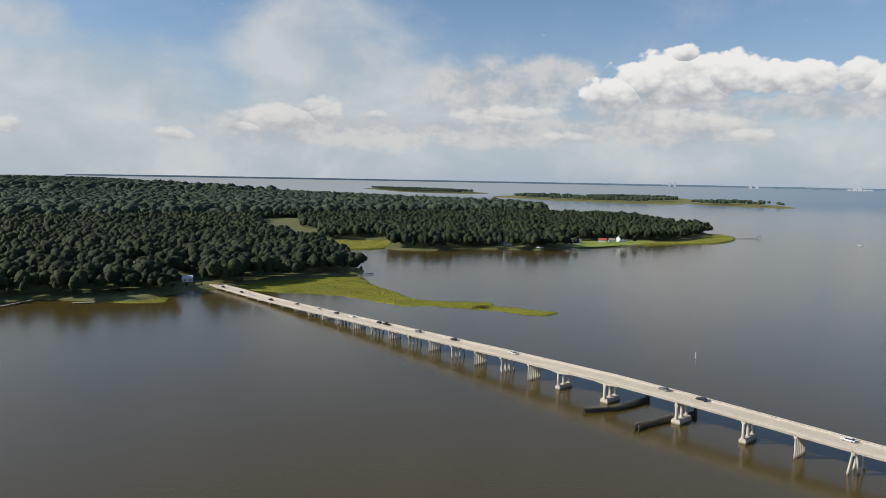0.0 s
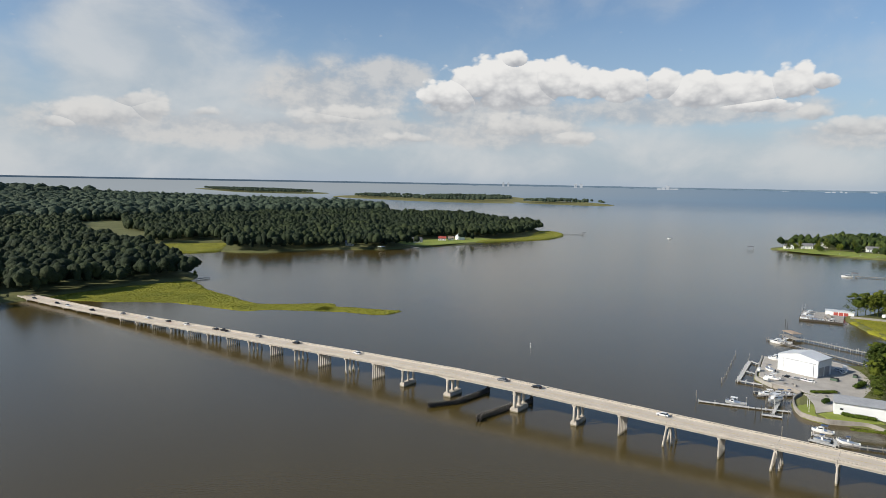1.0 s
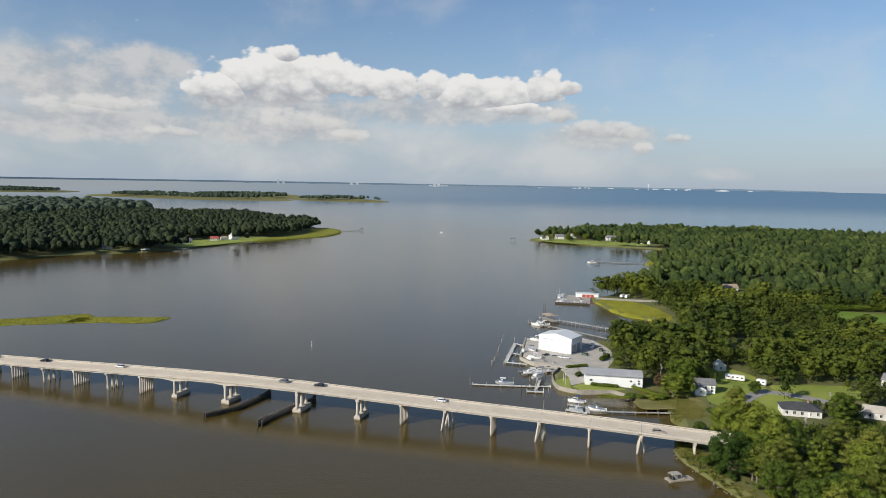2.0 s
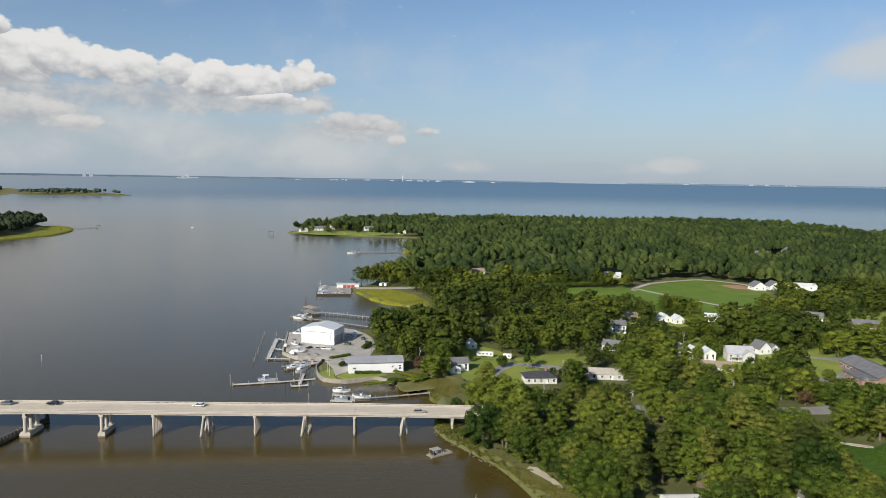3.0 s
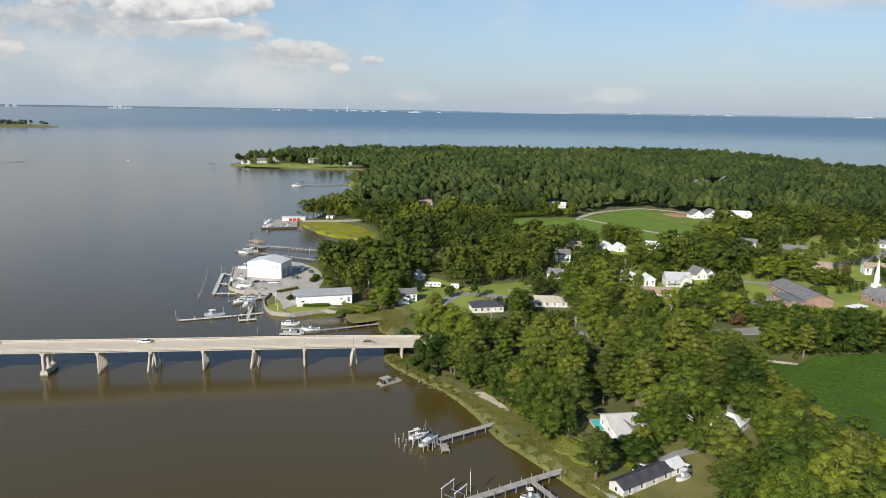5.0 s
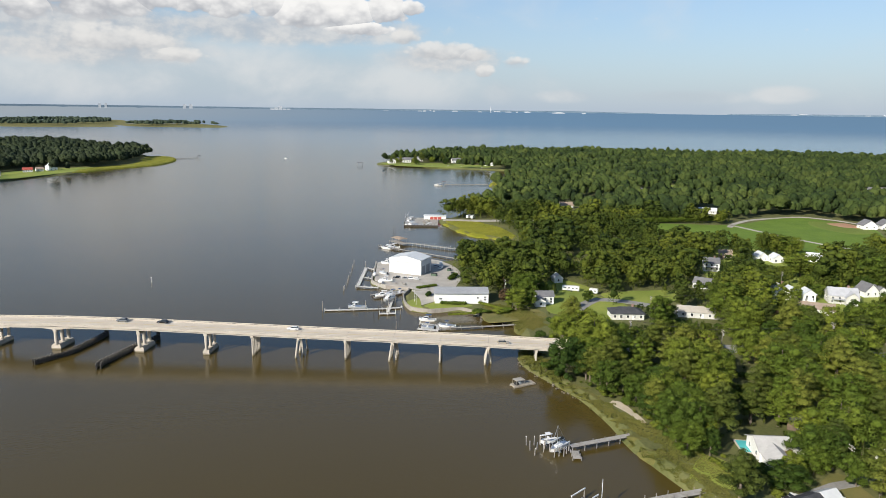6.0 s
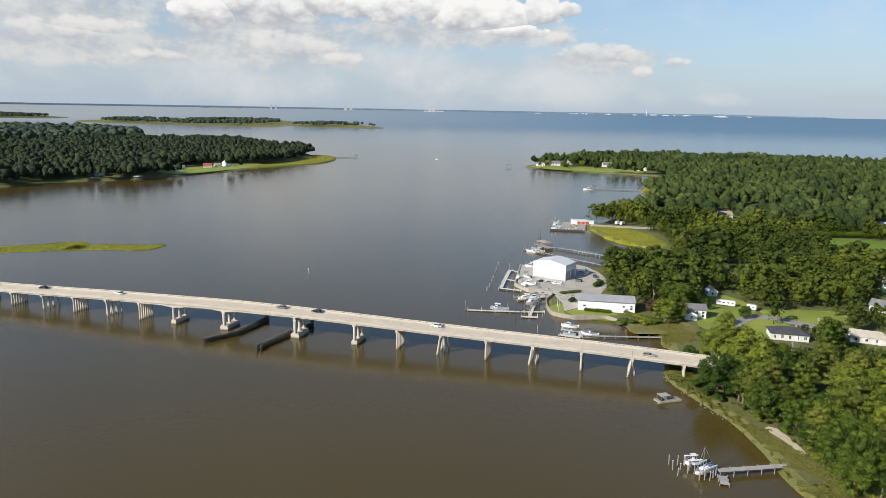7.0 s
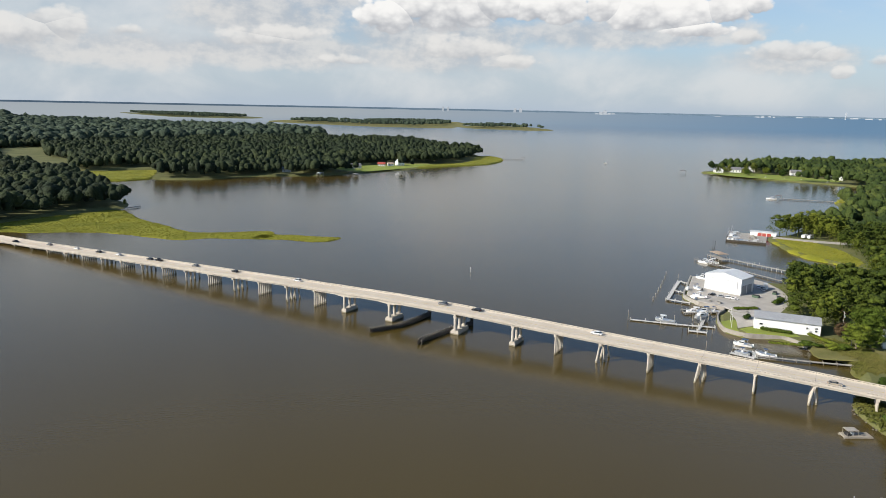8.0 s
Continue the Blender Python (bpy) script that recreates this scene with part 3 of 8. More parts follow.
MARSHES = {
    "marsh_spit": [(176, 593), (196, 577), (215, 550), (250, 515), (266, 468), (274, 447), (290, 440), (319, 405), (340, 427), (318, 445), (296, 466), (299, 505), (303, 552), (316, 600), (311, 614), (250, 614), (200, 603)],
    "marsh_island": [(311, 414), (324, 398), (332, 375), (344, 366), (359, 370), (350, 384), (341, 404), (326, 422)],
    "marsh_west": [(74, 582), (102, 555), (121, 549), (128, 566), (112, 580), (90, 590)],
    "marsh_point": [(850, 709), (927, 704), (1020, 686), (1100, 708), (1161, 747), (1190, 790), (1170, 812), (1090, 770), (1000, 745), (900, 735)],
    "marsh_inlet": [(392, 850), (425, 842), (480, 838), (540, 925), (520, 960), (467, 962), (447, 985), (512, 1132), (510, 1205), (600, 1440), (516, 1426), (418, 1141), (405, 1020), (395, 930)],
    "marsh_cove": [(486, 62), (512, 65), (518, 77), (528, 92), (548, 105), (576, 121), (588, 118), (585, 90), (560, 66), (520, 48)],
    "marsh_creek": [(862, 100), (879, 123), (927, 126), (950, 112), (915, 100)],
    "marsh_near": [(150, -52), (160, -39), (175, -29), (183, -24), (192, -18), (196, -26), (186, -34), (176, -41), (163, -50)],
    "marsh_bank": [(194, -17), (203, -14), (214, -9), (227, -2), (236, 6), (238, 0), (228, -9), (216, -17), (206, -24)],
    "marsh_bridge": [(292, 26), (306, 31), (313, 44), (324, 42), (328, 25), (310, 14), (296, 14)],
}
MARSH_LABEL = "bright yellow-green cordgrass marsh along the water"
for key, pts in MARSHES.items():
    near = key in ("marsh_near", "marsh_bank", "marsh_bridge")
    low = key in ("marsh_spit", "marsh_island", "marsh_west")
    line = curve(pts, 2.5 if near else 5, 1.2 if near else 3.0, seed=len(key))
    prof = ((-1.0, -1.2), (0.0, 0.05), (0.6, 0.25), (2.0, 0.4)) if low else ((-1.0, -1.2), (0.0, 0.3), (1.0, 1.0), (4.0, G + 0.12))
    land(key, line, prof, BANKREED if near else MARSH, "dry reed bank along the brown water" if near else MARSH_LABEL, "marsh")

LAWNS = {
    "lawn": [(366, -10), (381, -45), (372, -62), (359, -45), (347, -20)],
    "lawn_bend": [(322, 14), (318, -14), (340, -24), (356, -13), (362, 12), (345, 18)],
    "lawn_clearing": [(248, -18), (250, -33), (237, -33), (231, -20)],
    "lawn_dock": [(178, -30), (192, -36), (188, -43), (174, -41)],
    "lawn_drive": [(160, -48), (178, -60), (190, -70), (170, -76), (148, -60)],
    "lawn_marina": [(324, 85.5), (331.5, 80.5), (319, 76.5), (314.8, 74.5), (316.3, 80.5)],
    "lawn_seawall": [(318.5, 75.5), (327.5, 70.5), (328.5, 56), (324, 52), (321.3, 56.5), (318.3, 64), (315.2, 71)],
    "lawn_church": [(325, -190), (345, -200), (395, -215), (370, -240), (330, -260), (300, -235), (305, -200)],
    "lawn_village": [(372, -95), (372, -140), (400, -150), (420, -115), (400, -98)],
    "lawn_point": [(1126, 300), (1126, 205), (1150, 160), (1190, 170), (1210, 300), (1190, 345), (1160, 350)],
    "lawn_west": [(740, 722), (850, 716), (930, 730), (900, 790), (820, 800), (750, 790)],
    "lawn_trailer": [(365, 20), (360, -8), (380, -2), (392, 16)],
    "lawn_hall": [(430, -240), (520, -250), (520, -340), (480, -340), (430, -280)],
    "lawn_shed": [(300, 40), (318, 45), (328, 24), (316, 15)],
}
sheet("village_grass", curve([(298, -150), (345, -90), (420, -70), (520, -90), (560, -200), (540, -340), (420, -345), (310, -275), (292, -200)], 8, 2.0), G + 0.03, GRASS, "worn grass between the village houses", "grass")
lawn_lines = {k: curve(p, 4, 1.0, seed=3) for k, p in LAWNS.items()}
for key, line in lawn_lines.items():
    sheet(key, line, G + (0.16 if key in ("lawn_shed", "lawn_seawall") else 0.06), MARSHDRY if key in ("lawn_shed", "lawn_drive") else GRASS, "sunlit mown lawn between the trees", "lawn")
FIELDS = {
    "field_near": ([(262, -126), (256, -138), (266, -150), (274, -215), (276, -300), (190, -260), (178, -155), (203, -126), (238, -124)], CROP, "dark green field of bean crop"),
    "field_far": ([(613, -48), (627, -122), (676, -168), (690, -196), (666, -222), (636, -237), (586, -228), (550, -212), (511, -178), (510, -150), (522, -108), (560, -58)], CROPFAR, "dark green field ringed by a lane"),
    "field_strip": ([(625, -258), (616, -285), (580, -300), (545, -262), (560, -240)], CROPFAR, "dark green crop strip behind the trees"),
    "field_pale": ([(662, -220), (668, -195), (640, -190), (606, -206), (616, -232)], CROPLIGHT, "paler mown outfield grass"),
}
field_lines = {k: curve(v[0], 6, 1.0, seed=4) for k, v in FIELDS.items()}
sheet("field_margin", curve([(272, -116), (250, -121), (230, -117), (196, -124), (168, -155), (180, -272), (286, -308), (284, -215), (276, -146)], 6, 1.5), G + 0.04, ROUGH, "rough green margin round the field", "grass")
GLADES = [(763, -2, 14), (946, -102, 16), (653, 17, 10), (451, 3, 8), (854, -85, 12), (798, -136, 10), (1000, -250, 14), (850, -489, 12), (1284, -755, 20), (720, -320, 14), (560, 40, 9)]
for gx_, gy_, gr_ in GLADES:
    rg_ = random.Random(int(gx_))
    sheet("glade_grass", curve([(gx_ + gr_ * rg_.uniform(0.7, 1.2) * math.cos(a_), gy_ + gr_ * rg_.uniform(0.8, 1.6) * math.sin(a_)) for a_ in np.arange(8) * 0.785], 5, 1.0), G + 0.05, GRASS if gr_ > 9 else MARSHDRY, "small grassy clearing in the woods", "clearing")
for key, (pts, mt, text) in FIELDS.items():
    sheet(key, field_lines[key], G + (0.16 if key == "field_pale" else 0.08), mt, text, "field")
sheet("dirt_infield", curve([(664, -224), (658, -206), (640, -214), (640, -230)], 5), G + 0.24, surf("reddish_dirt", (0.36, 0.19, 0.11), (0.46, 0.27, 0.17), 0.1), "reddish bare dirt at the field's edge", "dirt")
sheet("parking", straight([(351.5, 92), (353.5, 104), (362.5, 114), (386, 120.5), (408, 126), (411, 117), (427, 101), (421, 88), (409, 78), (398, 72), (378, 67), (349, 67), (346, 74), (347, 86)]), G + 0.10, GRAVEL, "pale gravel boatyard apron", "boatyard")
sheet("drive_marina", straight([(346.5, 88.5), (346.5, 73), (328, 71.5), (319.5, 76.5), (332.5, 81)]), G + 0.10, GRAVEL, "pale gravel drive beside a white building", "drive")
STONEGREY = surf("aged_grey_concrete", (0.24, 0.22, 0.19), (0.36, 0.33, 0.29), 0.4, 0.9, 0.2)
ribbon("seawall", [(352.5, 104), (350, 91), (337, 90.3), (324.6, 86.2), (316, 80.8), (313.8, 72), (317.6, 64), (320.5, 56), (314.6, 47)], 0.6, G + 0.12, STONEGREY, "grey concrete seawall edging", "seawall", step=2.0, deep=2.6)
ribbon("bulkhead", [(352.6, 104), (361.6, 115), (385, 121.2), (409, 127.2)], 0.9, G + 0.14, TIMBER, "timber bulkhead edging the boatyard", "bulkhead", step=2.0, deep=2.6)
sheet("parking_church", curve([(392, -166), (382, -205), (350, -160), (326, -146), (326, -156), (345, -166), (370, -200)], 5), G + 0.09, ASPHALT, "grey asphalt church car park", "car park")
sheet("parking_village", curve([(420, -268), (424, -304), (404, -310), (398, -264)], 5), G + 0.14, ASPHALT, "grey asphalt car park behind the church", "car park")
sheet("sand_patch", curve([(258, -125), (254.5, -137), (257, -137.5), (260, -128)], 4), G + 0.2, SAND, "bare sand at the field's edge", "sand")
sheet("sand_bank", curve([(224.5, -11.8), (222, -10.5), (215.5, -16), (208.5, -20.5), (209.5, -22), (217, -18.8), (224, -14.5)], 2), G + 0.05, SAND, "bare sandy path on the bank", "path")
sheet("sand_track", curve([(150, -92), (156, -96), (160, -108), (152, -112), (147, -100)], 3), G + 0.2, SAND, "bare sandy track in the wood", "track")
for nm, pts, w, mt, text in (
    ("lane", [(612, -118), (630, -124), (659, -143), (680, -170), (694, -197), (680, -222), (660, -236)], 4.5, GRAVEL, "pale gravel lane round a field"),
    ("lane_field", [(626, -121), (584, -147), (555, -168), (528, -193)], 3.5, GRAVEL, "pale gravel farm lane"),
    ("road", [(270, 11), (278, -15), (287, -45), (291, -90), (294, -120), (298, -142), (312, -185), (330, -280), (345, -400)], 9.0, ASPHALT, "grey two-lane road among trees"),
    ("road_village", [(300, 6), (330, 2), (352, -8), (349, -30), (337, -47), (330, -75)], 6.0, ASPHALT, "grey village road between lawns"),
    ("lane_track", [(293, -126), (270, -122), (250, -118), (236, -116)], 4.0, SAND, "pale dirt track beside the field"),
    ("driveway", [(164, -45), (173, -56), (182, -67), (190, -80), (215, -96), (245, -110)], 3.2, ASPHALT, "dark drive through the trees"),
    ("road_dock", [(583, 121), (587, 94), (594, 72), (600, 40)], 9.0, GRAVEL, "pale gravel road to the boat dock"),
    ("road_east", [(430, -232), (470, -300), (520, -345), (560, -420)], 9.0, ASPHALT, "grey road through the village"),
):
    ribbon(nm, pts, w, G + 0.18, mt, text, "road")

ISLES = {
    "island_near": [(2880, 1640), (2835, 1800), (2840, 2020), (3000, 2230), (3250, 2330), (3420, 2130), (3280, 1880), (3010, 1650)],
    "island_mid": [(2520, 2350), (2740, 2050), (2950, 2200), (3500, 2500), (4000, 2990), (3600, 3250), (3000, 3560), (2560, 3200)],
    "island_far": [(2950, 3900), (2700, 4250), (2760, 4750), (3050, 5700), (3300, 6200), (3600, 5600), (3350, 4300)],
}
isle_lines = {k: curve(p, 40, 14, seed=6) for k, p in ISLES.items()}
for key, line in isle_lines.items():
    land(key, line, ((-4, -1.5), (0, 0.1), (6, 1.0)), MARSHDRY if key != "island_far" else ROUGH, "low marshy island with a dark belt of trees", "island")


# ---------------------------------------------------------------- the far shore across the bay
def far_shore(name, a0, a1, dist, tall, seed):
    """A belt of woods along the horizon: a strip with an uneven top and some depth, its height set from EYE to fit the
    camera's horizon.
    """
    rnd, bm = random.Random(seed), bmesh.new()
    n = int((a1 - a0) * 6)
    rows = []
    for i in range(n + 1):
        a = radians(a0 + (a1 - a0) * i / n)
        h = 0.64 * EYE * min(1, 0.5 + 6 * min(i, n - i) / n) + tall * (0.4 + 0.7 * noise.noise(Vector((i * 0.05, seed, 0))) + 0.3 * rnd.random())
        ring = []
        for d, z in ((dist, 0), (dist, h * 0.9), (dist + 60, h), (dist + 900, h * 0.9)):
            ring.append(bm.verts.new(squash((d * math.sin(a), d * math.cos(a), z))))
        rows.append(ring)
    for a, b in zip(rows, rows[1:]):
        for k in range(3):
            bm.faces.new((a[k], a[k + 1], b[k + 1], b[k]))
    return tagged(part(name, bm, FARSHORE, None), "wooded shore on the horizon, haze painted in glowing blue", "backdrop", kind="structure")


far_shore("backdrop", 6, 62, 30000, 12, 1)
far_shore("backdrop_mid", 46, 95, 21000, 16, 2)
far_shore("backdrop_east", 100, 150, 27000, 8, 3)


# ---------------------------------------------------------------- the bridge
BW = 10.4                                   # width over the parapets
BA, BN = Vector((-0.1391, 0.9903, 0)), Vector((0.9903, 0.1391, 0))
BO = Vector((256.3, 0, 0)) + BN * 5.1


def top_at(s):
    """Height of the parapets' top along the bridge."""
    return float(np.interp(s, (0, 20, 44, 66, 89, 111, 133, 154, 181, 200, 228, 245, 263, 283, 303, 325, 349, 374, 401, 431, 462, 496, 533, 620), (8.2, 8.7, 9.3, 9.6, 9.8, 10.1, 10.45, 10.8, 11.2, 11.25, 10.7, 10.3, 10.0, 9.4, 8.8, 8.3, 7.7, 7.0, 6.2, 5.4, 4.6, 3.7, 3.1, 2.95)))


LINE = surf("faded_yellow_paint", (0.50, 0.38, 0.12), (0.58, 0.47, 0.22), 0.5, 0.8)


def bridge():
    m = Matrix.Translation(BO) @ Matrix((( -BN.x, BA.x, 0), (-BN.y, BA.y, 0), (0, 0, 1))).to_4x4()
    # local x towards the open creek, y along the bridge to the west
    br = thing("road_bridge", m, "long low pale concrete road bridge on pile bents over the creek", "bridge")
    W = BW / 2
    stations = [15.9, 34.3, 52.8, 71.3, 89.7, 108.2, 126.6, 145.3, 172.5, 206.8, 232.5] + [250.6 + 18.25 * k for k in range(20)]
    ends = [2.0] + stations[1:] + [stations[-1] + 14]
    rnd = random.Random(5)
    for i, (a, b) in enumerate(zip(ends, ends[1:])):
        ta, tb = top_at(a) - 0.85, top_at(b) - 0.85

        def slab(x0, x1, za0, za1, n0=a + 0.04, n1=b - 0.04):
            bm = bmesh.new()
            vs = box(bm, x0, x1, n0, n1, 0, 1)
            for v in vs:
                base = ta if v.co.y < (a + b) / 2 else tb
                v.co.z = base + (za0 if v.co.z < 0.5 else za1)
            return bm

        part("deck_panel", slab(-W + 0.25, W - 0.25, -0.28, 0.0), DECK, br)
        for lx in (-0.16, 0.16):
            part("lane_line", slab(lx - 0.06, lx + 0.06, -0.01, 0.006), LINE, br, "faded yellow centre line")
        for lx in (-W + 1.3, W - 1.3):
            part("lane_line", slab(lx - 0.06, lx + 0.06, -0.01, 0.006), WHITE, br, "faded white edge line")
        part("joint", slab(-W + 0.3, W - 0.3, -0.25, -0.03, b - 0.12, b + 0.12), JOINT, br, "dark expansion joint")
        for sx in (-1, 1):
            bm = slab(sx * (W - 0.14) - 0.14, sx * (W - 0.14) + 0.14, 0.58, 0.85)     # top rail
            vs = box(bm, sx * (W - 0.14) - 0.17, sx * (W - 0.14) + 0.17, a + 0.04, b - 0.04, 0, 1)
            for v in vs:
                v.co.z = (ta if v.co.y < (a + b) / 2 else tb) + (-0.42 if v.co.z < 0.5 else 0.36)
            n = max(3, int((b - a) / 2.3))
            for k in range(n + 1):
                y = a + 0.3 + (b - a - 0.6) * k / n
                z = ta + (tb - ta) * (y - a) / (b - a)
                box(bm, sx * (W - 0.14) - 0.11, sx * (W - 0.14) + 0.11, y - 0.22, y + 0.22, z + 0.34, z + 0.6)
            part("parapet", bm, CONCRETE, br, "concrete parapet with square openings")
        big = i in (8, 9, 10)
        for gx in (-4.4, -1.5, 1.5, 4.4):
            d = -1.15 if not big else -1.3
            bm = slab(gx - 0.22, gx + 0.22, d, -0.27)
            if i in (8, 9, 10):                                   # haunches at the two channel piers
                for yy, sgn in ((a, 1), (b, -1)):
                    if (yy == a and i == 8) or (yy == b and i == 10):
                        continue
                    base = ta if yy == a else tb
                    vs = box(bm, gx - 0.21, gx + 0.21, min(yy, yy + sgn * 7), max(yy, yy + sgn * 7), 0, 1)
                    for v in vs:
                        far = abs(v.co.y - yy) > 3
                        v.co.z = base + (-1.25 if v.co.z > 0.5 else (-1.3 if far else -2.1))
            part("girder", bm, CONCRETE, br)
    for i, s in enumerate(stations):
        top = top_at(s) - 0.85 - 1.2
        if i == 0:
            part("abutment", boxes((-W + 0.4, W - 0.4, s - 14, s - 8.5, 0.2, top + 0.9)), CONCRETE, br)
        if 7 <= i <= 10:
            big = i in (8, 9)
            t2 = top - (0.85 if big else 0.1)
            f = 1.9 if big else 1.3
            part("footing", boxes((-W + 0.2, W - 0.6, s - f, s + f, -2, 1.5), (-W + 0.5, W - 0.9, s - f + 0.3, s + f - 0.3, 1.5, 2.0)), CONCRETE, br, "stained concrete footing at the waterline")
            part("waterline_stain", boxes((-W + 0.17, W - 0.57, s - f - 0.03, s + f + 0.03, -2, 0.55)), STAIN, br)
            for cx in (-4.1, 0.0, 4.1):
                bm = bmesh.new()
                rod(bm, (cx - 0.1, s, 1.9), (cx - 0.1, s, t2 - 0.7), 0.72 if big else 0.6, None, 14)
                part("column", bm, CONCRETE, br, smooth=False)
            part("pier_cap", boxes((-W + 0.3, W - 0.6, s - 0.75, s + 0.75, t2 - 0.8, t2)), CONCRETE, br)
            if big:
                part("bearing_block", boxes(*[(gx - 0.3, gx + 0.3, s - 0.5, s + 0.5, t2, top + 0.12) for gx in (-4.4, -1.5, 1.5, 4.4)]), CONCRETE, br)
            continue
        part("bent_cap", boxes((-W + 0.3, W - 0.4, s - 0.55, s + 0.55, top - 0.75, top + 0.02)), CONCRETE, br)
        lean = i % 2 == (1 if i < 7 else 0)
        n = 7 if i > 10 else (6 if not lean else 6)
        if i in (0, 5):
            n = 4
        for k in range(n):
            x = -W + 0.9 + (BW - 2.0) * k / (n - 1)
            bm = bmesh.new()
            dy = 0.0
            dx = 0.0
            if lean:
                dy = (1.5 if k % 2 else -1.5) * min(1.0, top / 6)
                dx = (0.5 if k in (0, n - 1) else 0.0) * (1 if k == n - 1 else -1)
            r = 0.40
            foot = Vector((x + dx, s + dy, -2.0))
            head = Vector((x, s + (0.25 if lean and k % 2 else (-0.25 if lean else 0)), top - 0.7))
            q = bmesh.ops.create_cone(bm, cap_ends=True, segments=8, radius1=r, radius2=r, depth=1)["verts"]
            for v in q:
                v.co.x, v.co.y, v.co.z = (foot.lerp(head, v.co.z + 0.5)).x + v.co.x, (foot.lerp(head, v.co.z + 0.5)).y + v.co.y, (foot.lerp(head, v.co.z + 0.5)).z
            pl = part("support_post", bm, CONCRETE, br)
            bm = bmesh.new()
            k0, k1 = foot.lerp(head, (1.9) / (head.z + 2)), foot.lerp(head, 2.75 / (head.z + 2))
            rod(bm, k0, k1, 0.415, 0.412, 8)
            part("waterline_band", bm, STAIN, pl)
    return br


bridge()


def on_bridge(s, lane):
    """A pose on the roadway, s along it, facing west in the near lane and east in the far one."""
    p = BO + BA * s + BN * lane
    yaw = math.degrees(math.atan2(BA.y, BA.x))
    return pose(p.x, p.y, top_at(s) - 0.85, 0, 0, yaw if lane > 0 else yaw + 180)


def fender(name, pts):
    """Timber fender wall: two rows of dark piles with wales between them."""
    fd = thing(name, pose(pts[0][0], pts[0][1], 0), "dark tarred timber fender wall along the channel", "fender", "channel fenders")
    line = curve(pts, 1.35, closed=False)
    t = np.gradient(line, axis=0)
    t /= np.linalg.norm(t, axis=1)[:, None]
    o = np.array(pts[0])
    rnd = random.Random(len(name))
    pile = None
    for p, d in zip(line, t):
        for off in (-0.75, 0.75):
            x, y = p - o + np.array((-d[1], d[0])) * off
            h = 2.0 + rnd.uniform(-0.15, 0.3)
            if pile is None:
                bm = bmesh.new()
                rod(bm, (0, 0, -2.5), (0, 0, 2.0), 0.24, 0.22, 7)
                pile = part("timber_post", bm, PILE, fd)
                bm = bmesh.new()
                rod(bm, (0, 0, 1.97), (0, 0, 2.06), 0.25, 0.17, 7)
                cap = part("post_cap", bm, PILEGREY, pile)
                pile.location = (x, y, 0)
            else:
                c, e = pile.copy(), cap.copy()
                scene.collection.objects.link(c), scene.collection.objects.link(e)
                c.location, e.parent = (x, y, h - 2.0), c
    for off in (-1.02, 1.02, -0.48, 0.48):
        for z in (0.5, 1.3):
            bm = bmesh.new()
            rows = [[bm.verts.new((*(p - o + np.array((-d[1], d[0])) * (off + k)), z + zz)) for k, zz in ((-0.09, -0.16), (0.09, -0.16), (0.09, 0.16), (-0.09, 0.16))] for p, d in zip(line, t)]
            for a, b in zip(rows, rows[1:]):
                for k in range(4):
                    bm.faces.new((a[k], a[(k + 1) % 4], b[(k + 1) % 4], b[k]))
            part("wale", bm, PILE, fd)
    for p in (line[-1],):
        part("dolphin", rods(*[((*(p - o + np.array((a, b))), -2.5), (*(p - o + np.array((a * 0.6, b * 0.6))), 3.4), 0.26, 0.22, 7) for a in (-0.5, 0.5) for b in (-0.5, 0.5)]), PILE, fd, "cluster of tall dark piles")
    return fd


fender("channel_fender", [(211.3, 200.3), (218, 198), (224, 195.6), (240, 196), (248, 197)])
fender("channel_fender", [(213.0, 173.9), (216, 175.6), (222, 175.4), (239, 174.6), (249, 173.2)])


# ---------------------------------------------------------------- trees
def crown_arrays(rnd, lobes, n, leaf, flat=0.6):
    """Folded leaf clumps strewn over the skins of some lobes (centre, radii). Returns corners and triangles."""
    rs = np.random.RandomState(rnd)
    w = np.array([l[3] * l[4] for l in lobes], float)
    idx = rs.choice(len(lobes), n, p=w / w.sum())
    L = np.array(lobes, float)[idx]
    d = rs.normal(size=(n, 3))
    d[:, 2] = np.abs(d[:, 2]) * 1.1 - 0.45
    d /= np.linalg.norm(d, axis=1)[:, None]
    c = L[:, :3] + d * L[:, 3:6] * rs.uniform(0.72, 1.06, (n, 1))
    nrm = d + rs.normal(size=(n, 3)) * 0.30
    nrm[:, 2] += 0.12
    nrm /= np.linalg.norm(nrm, axis=1)[:, None]
    u = np.cross(nrm, rs.normal(size=(n, 3)))
    u /= np.linalg.norm(u, axis=1)[:, None]
    v = np.cross(nrm, u)
    s = leaf * rs.uniform(0.55, 1.25, (n, 1))
    q = np.stack([c + u * s * rs.uniform(0.8, 1.3, (n, 1)), c - u * s * 0.6 + v * s * flat * 1.25, c - u * s * 0.6 - v * s * flat * 1.25], 1)
    return q.reshape(-1, 3), np.arange(n * 3).reshape(-1, 3)


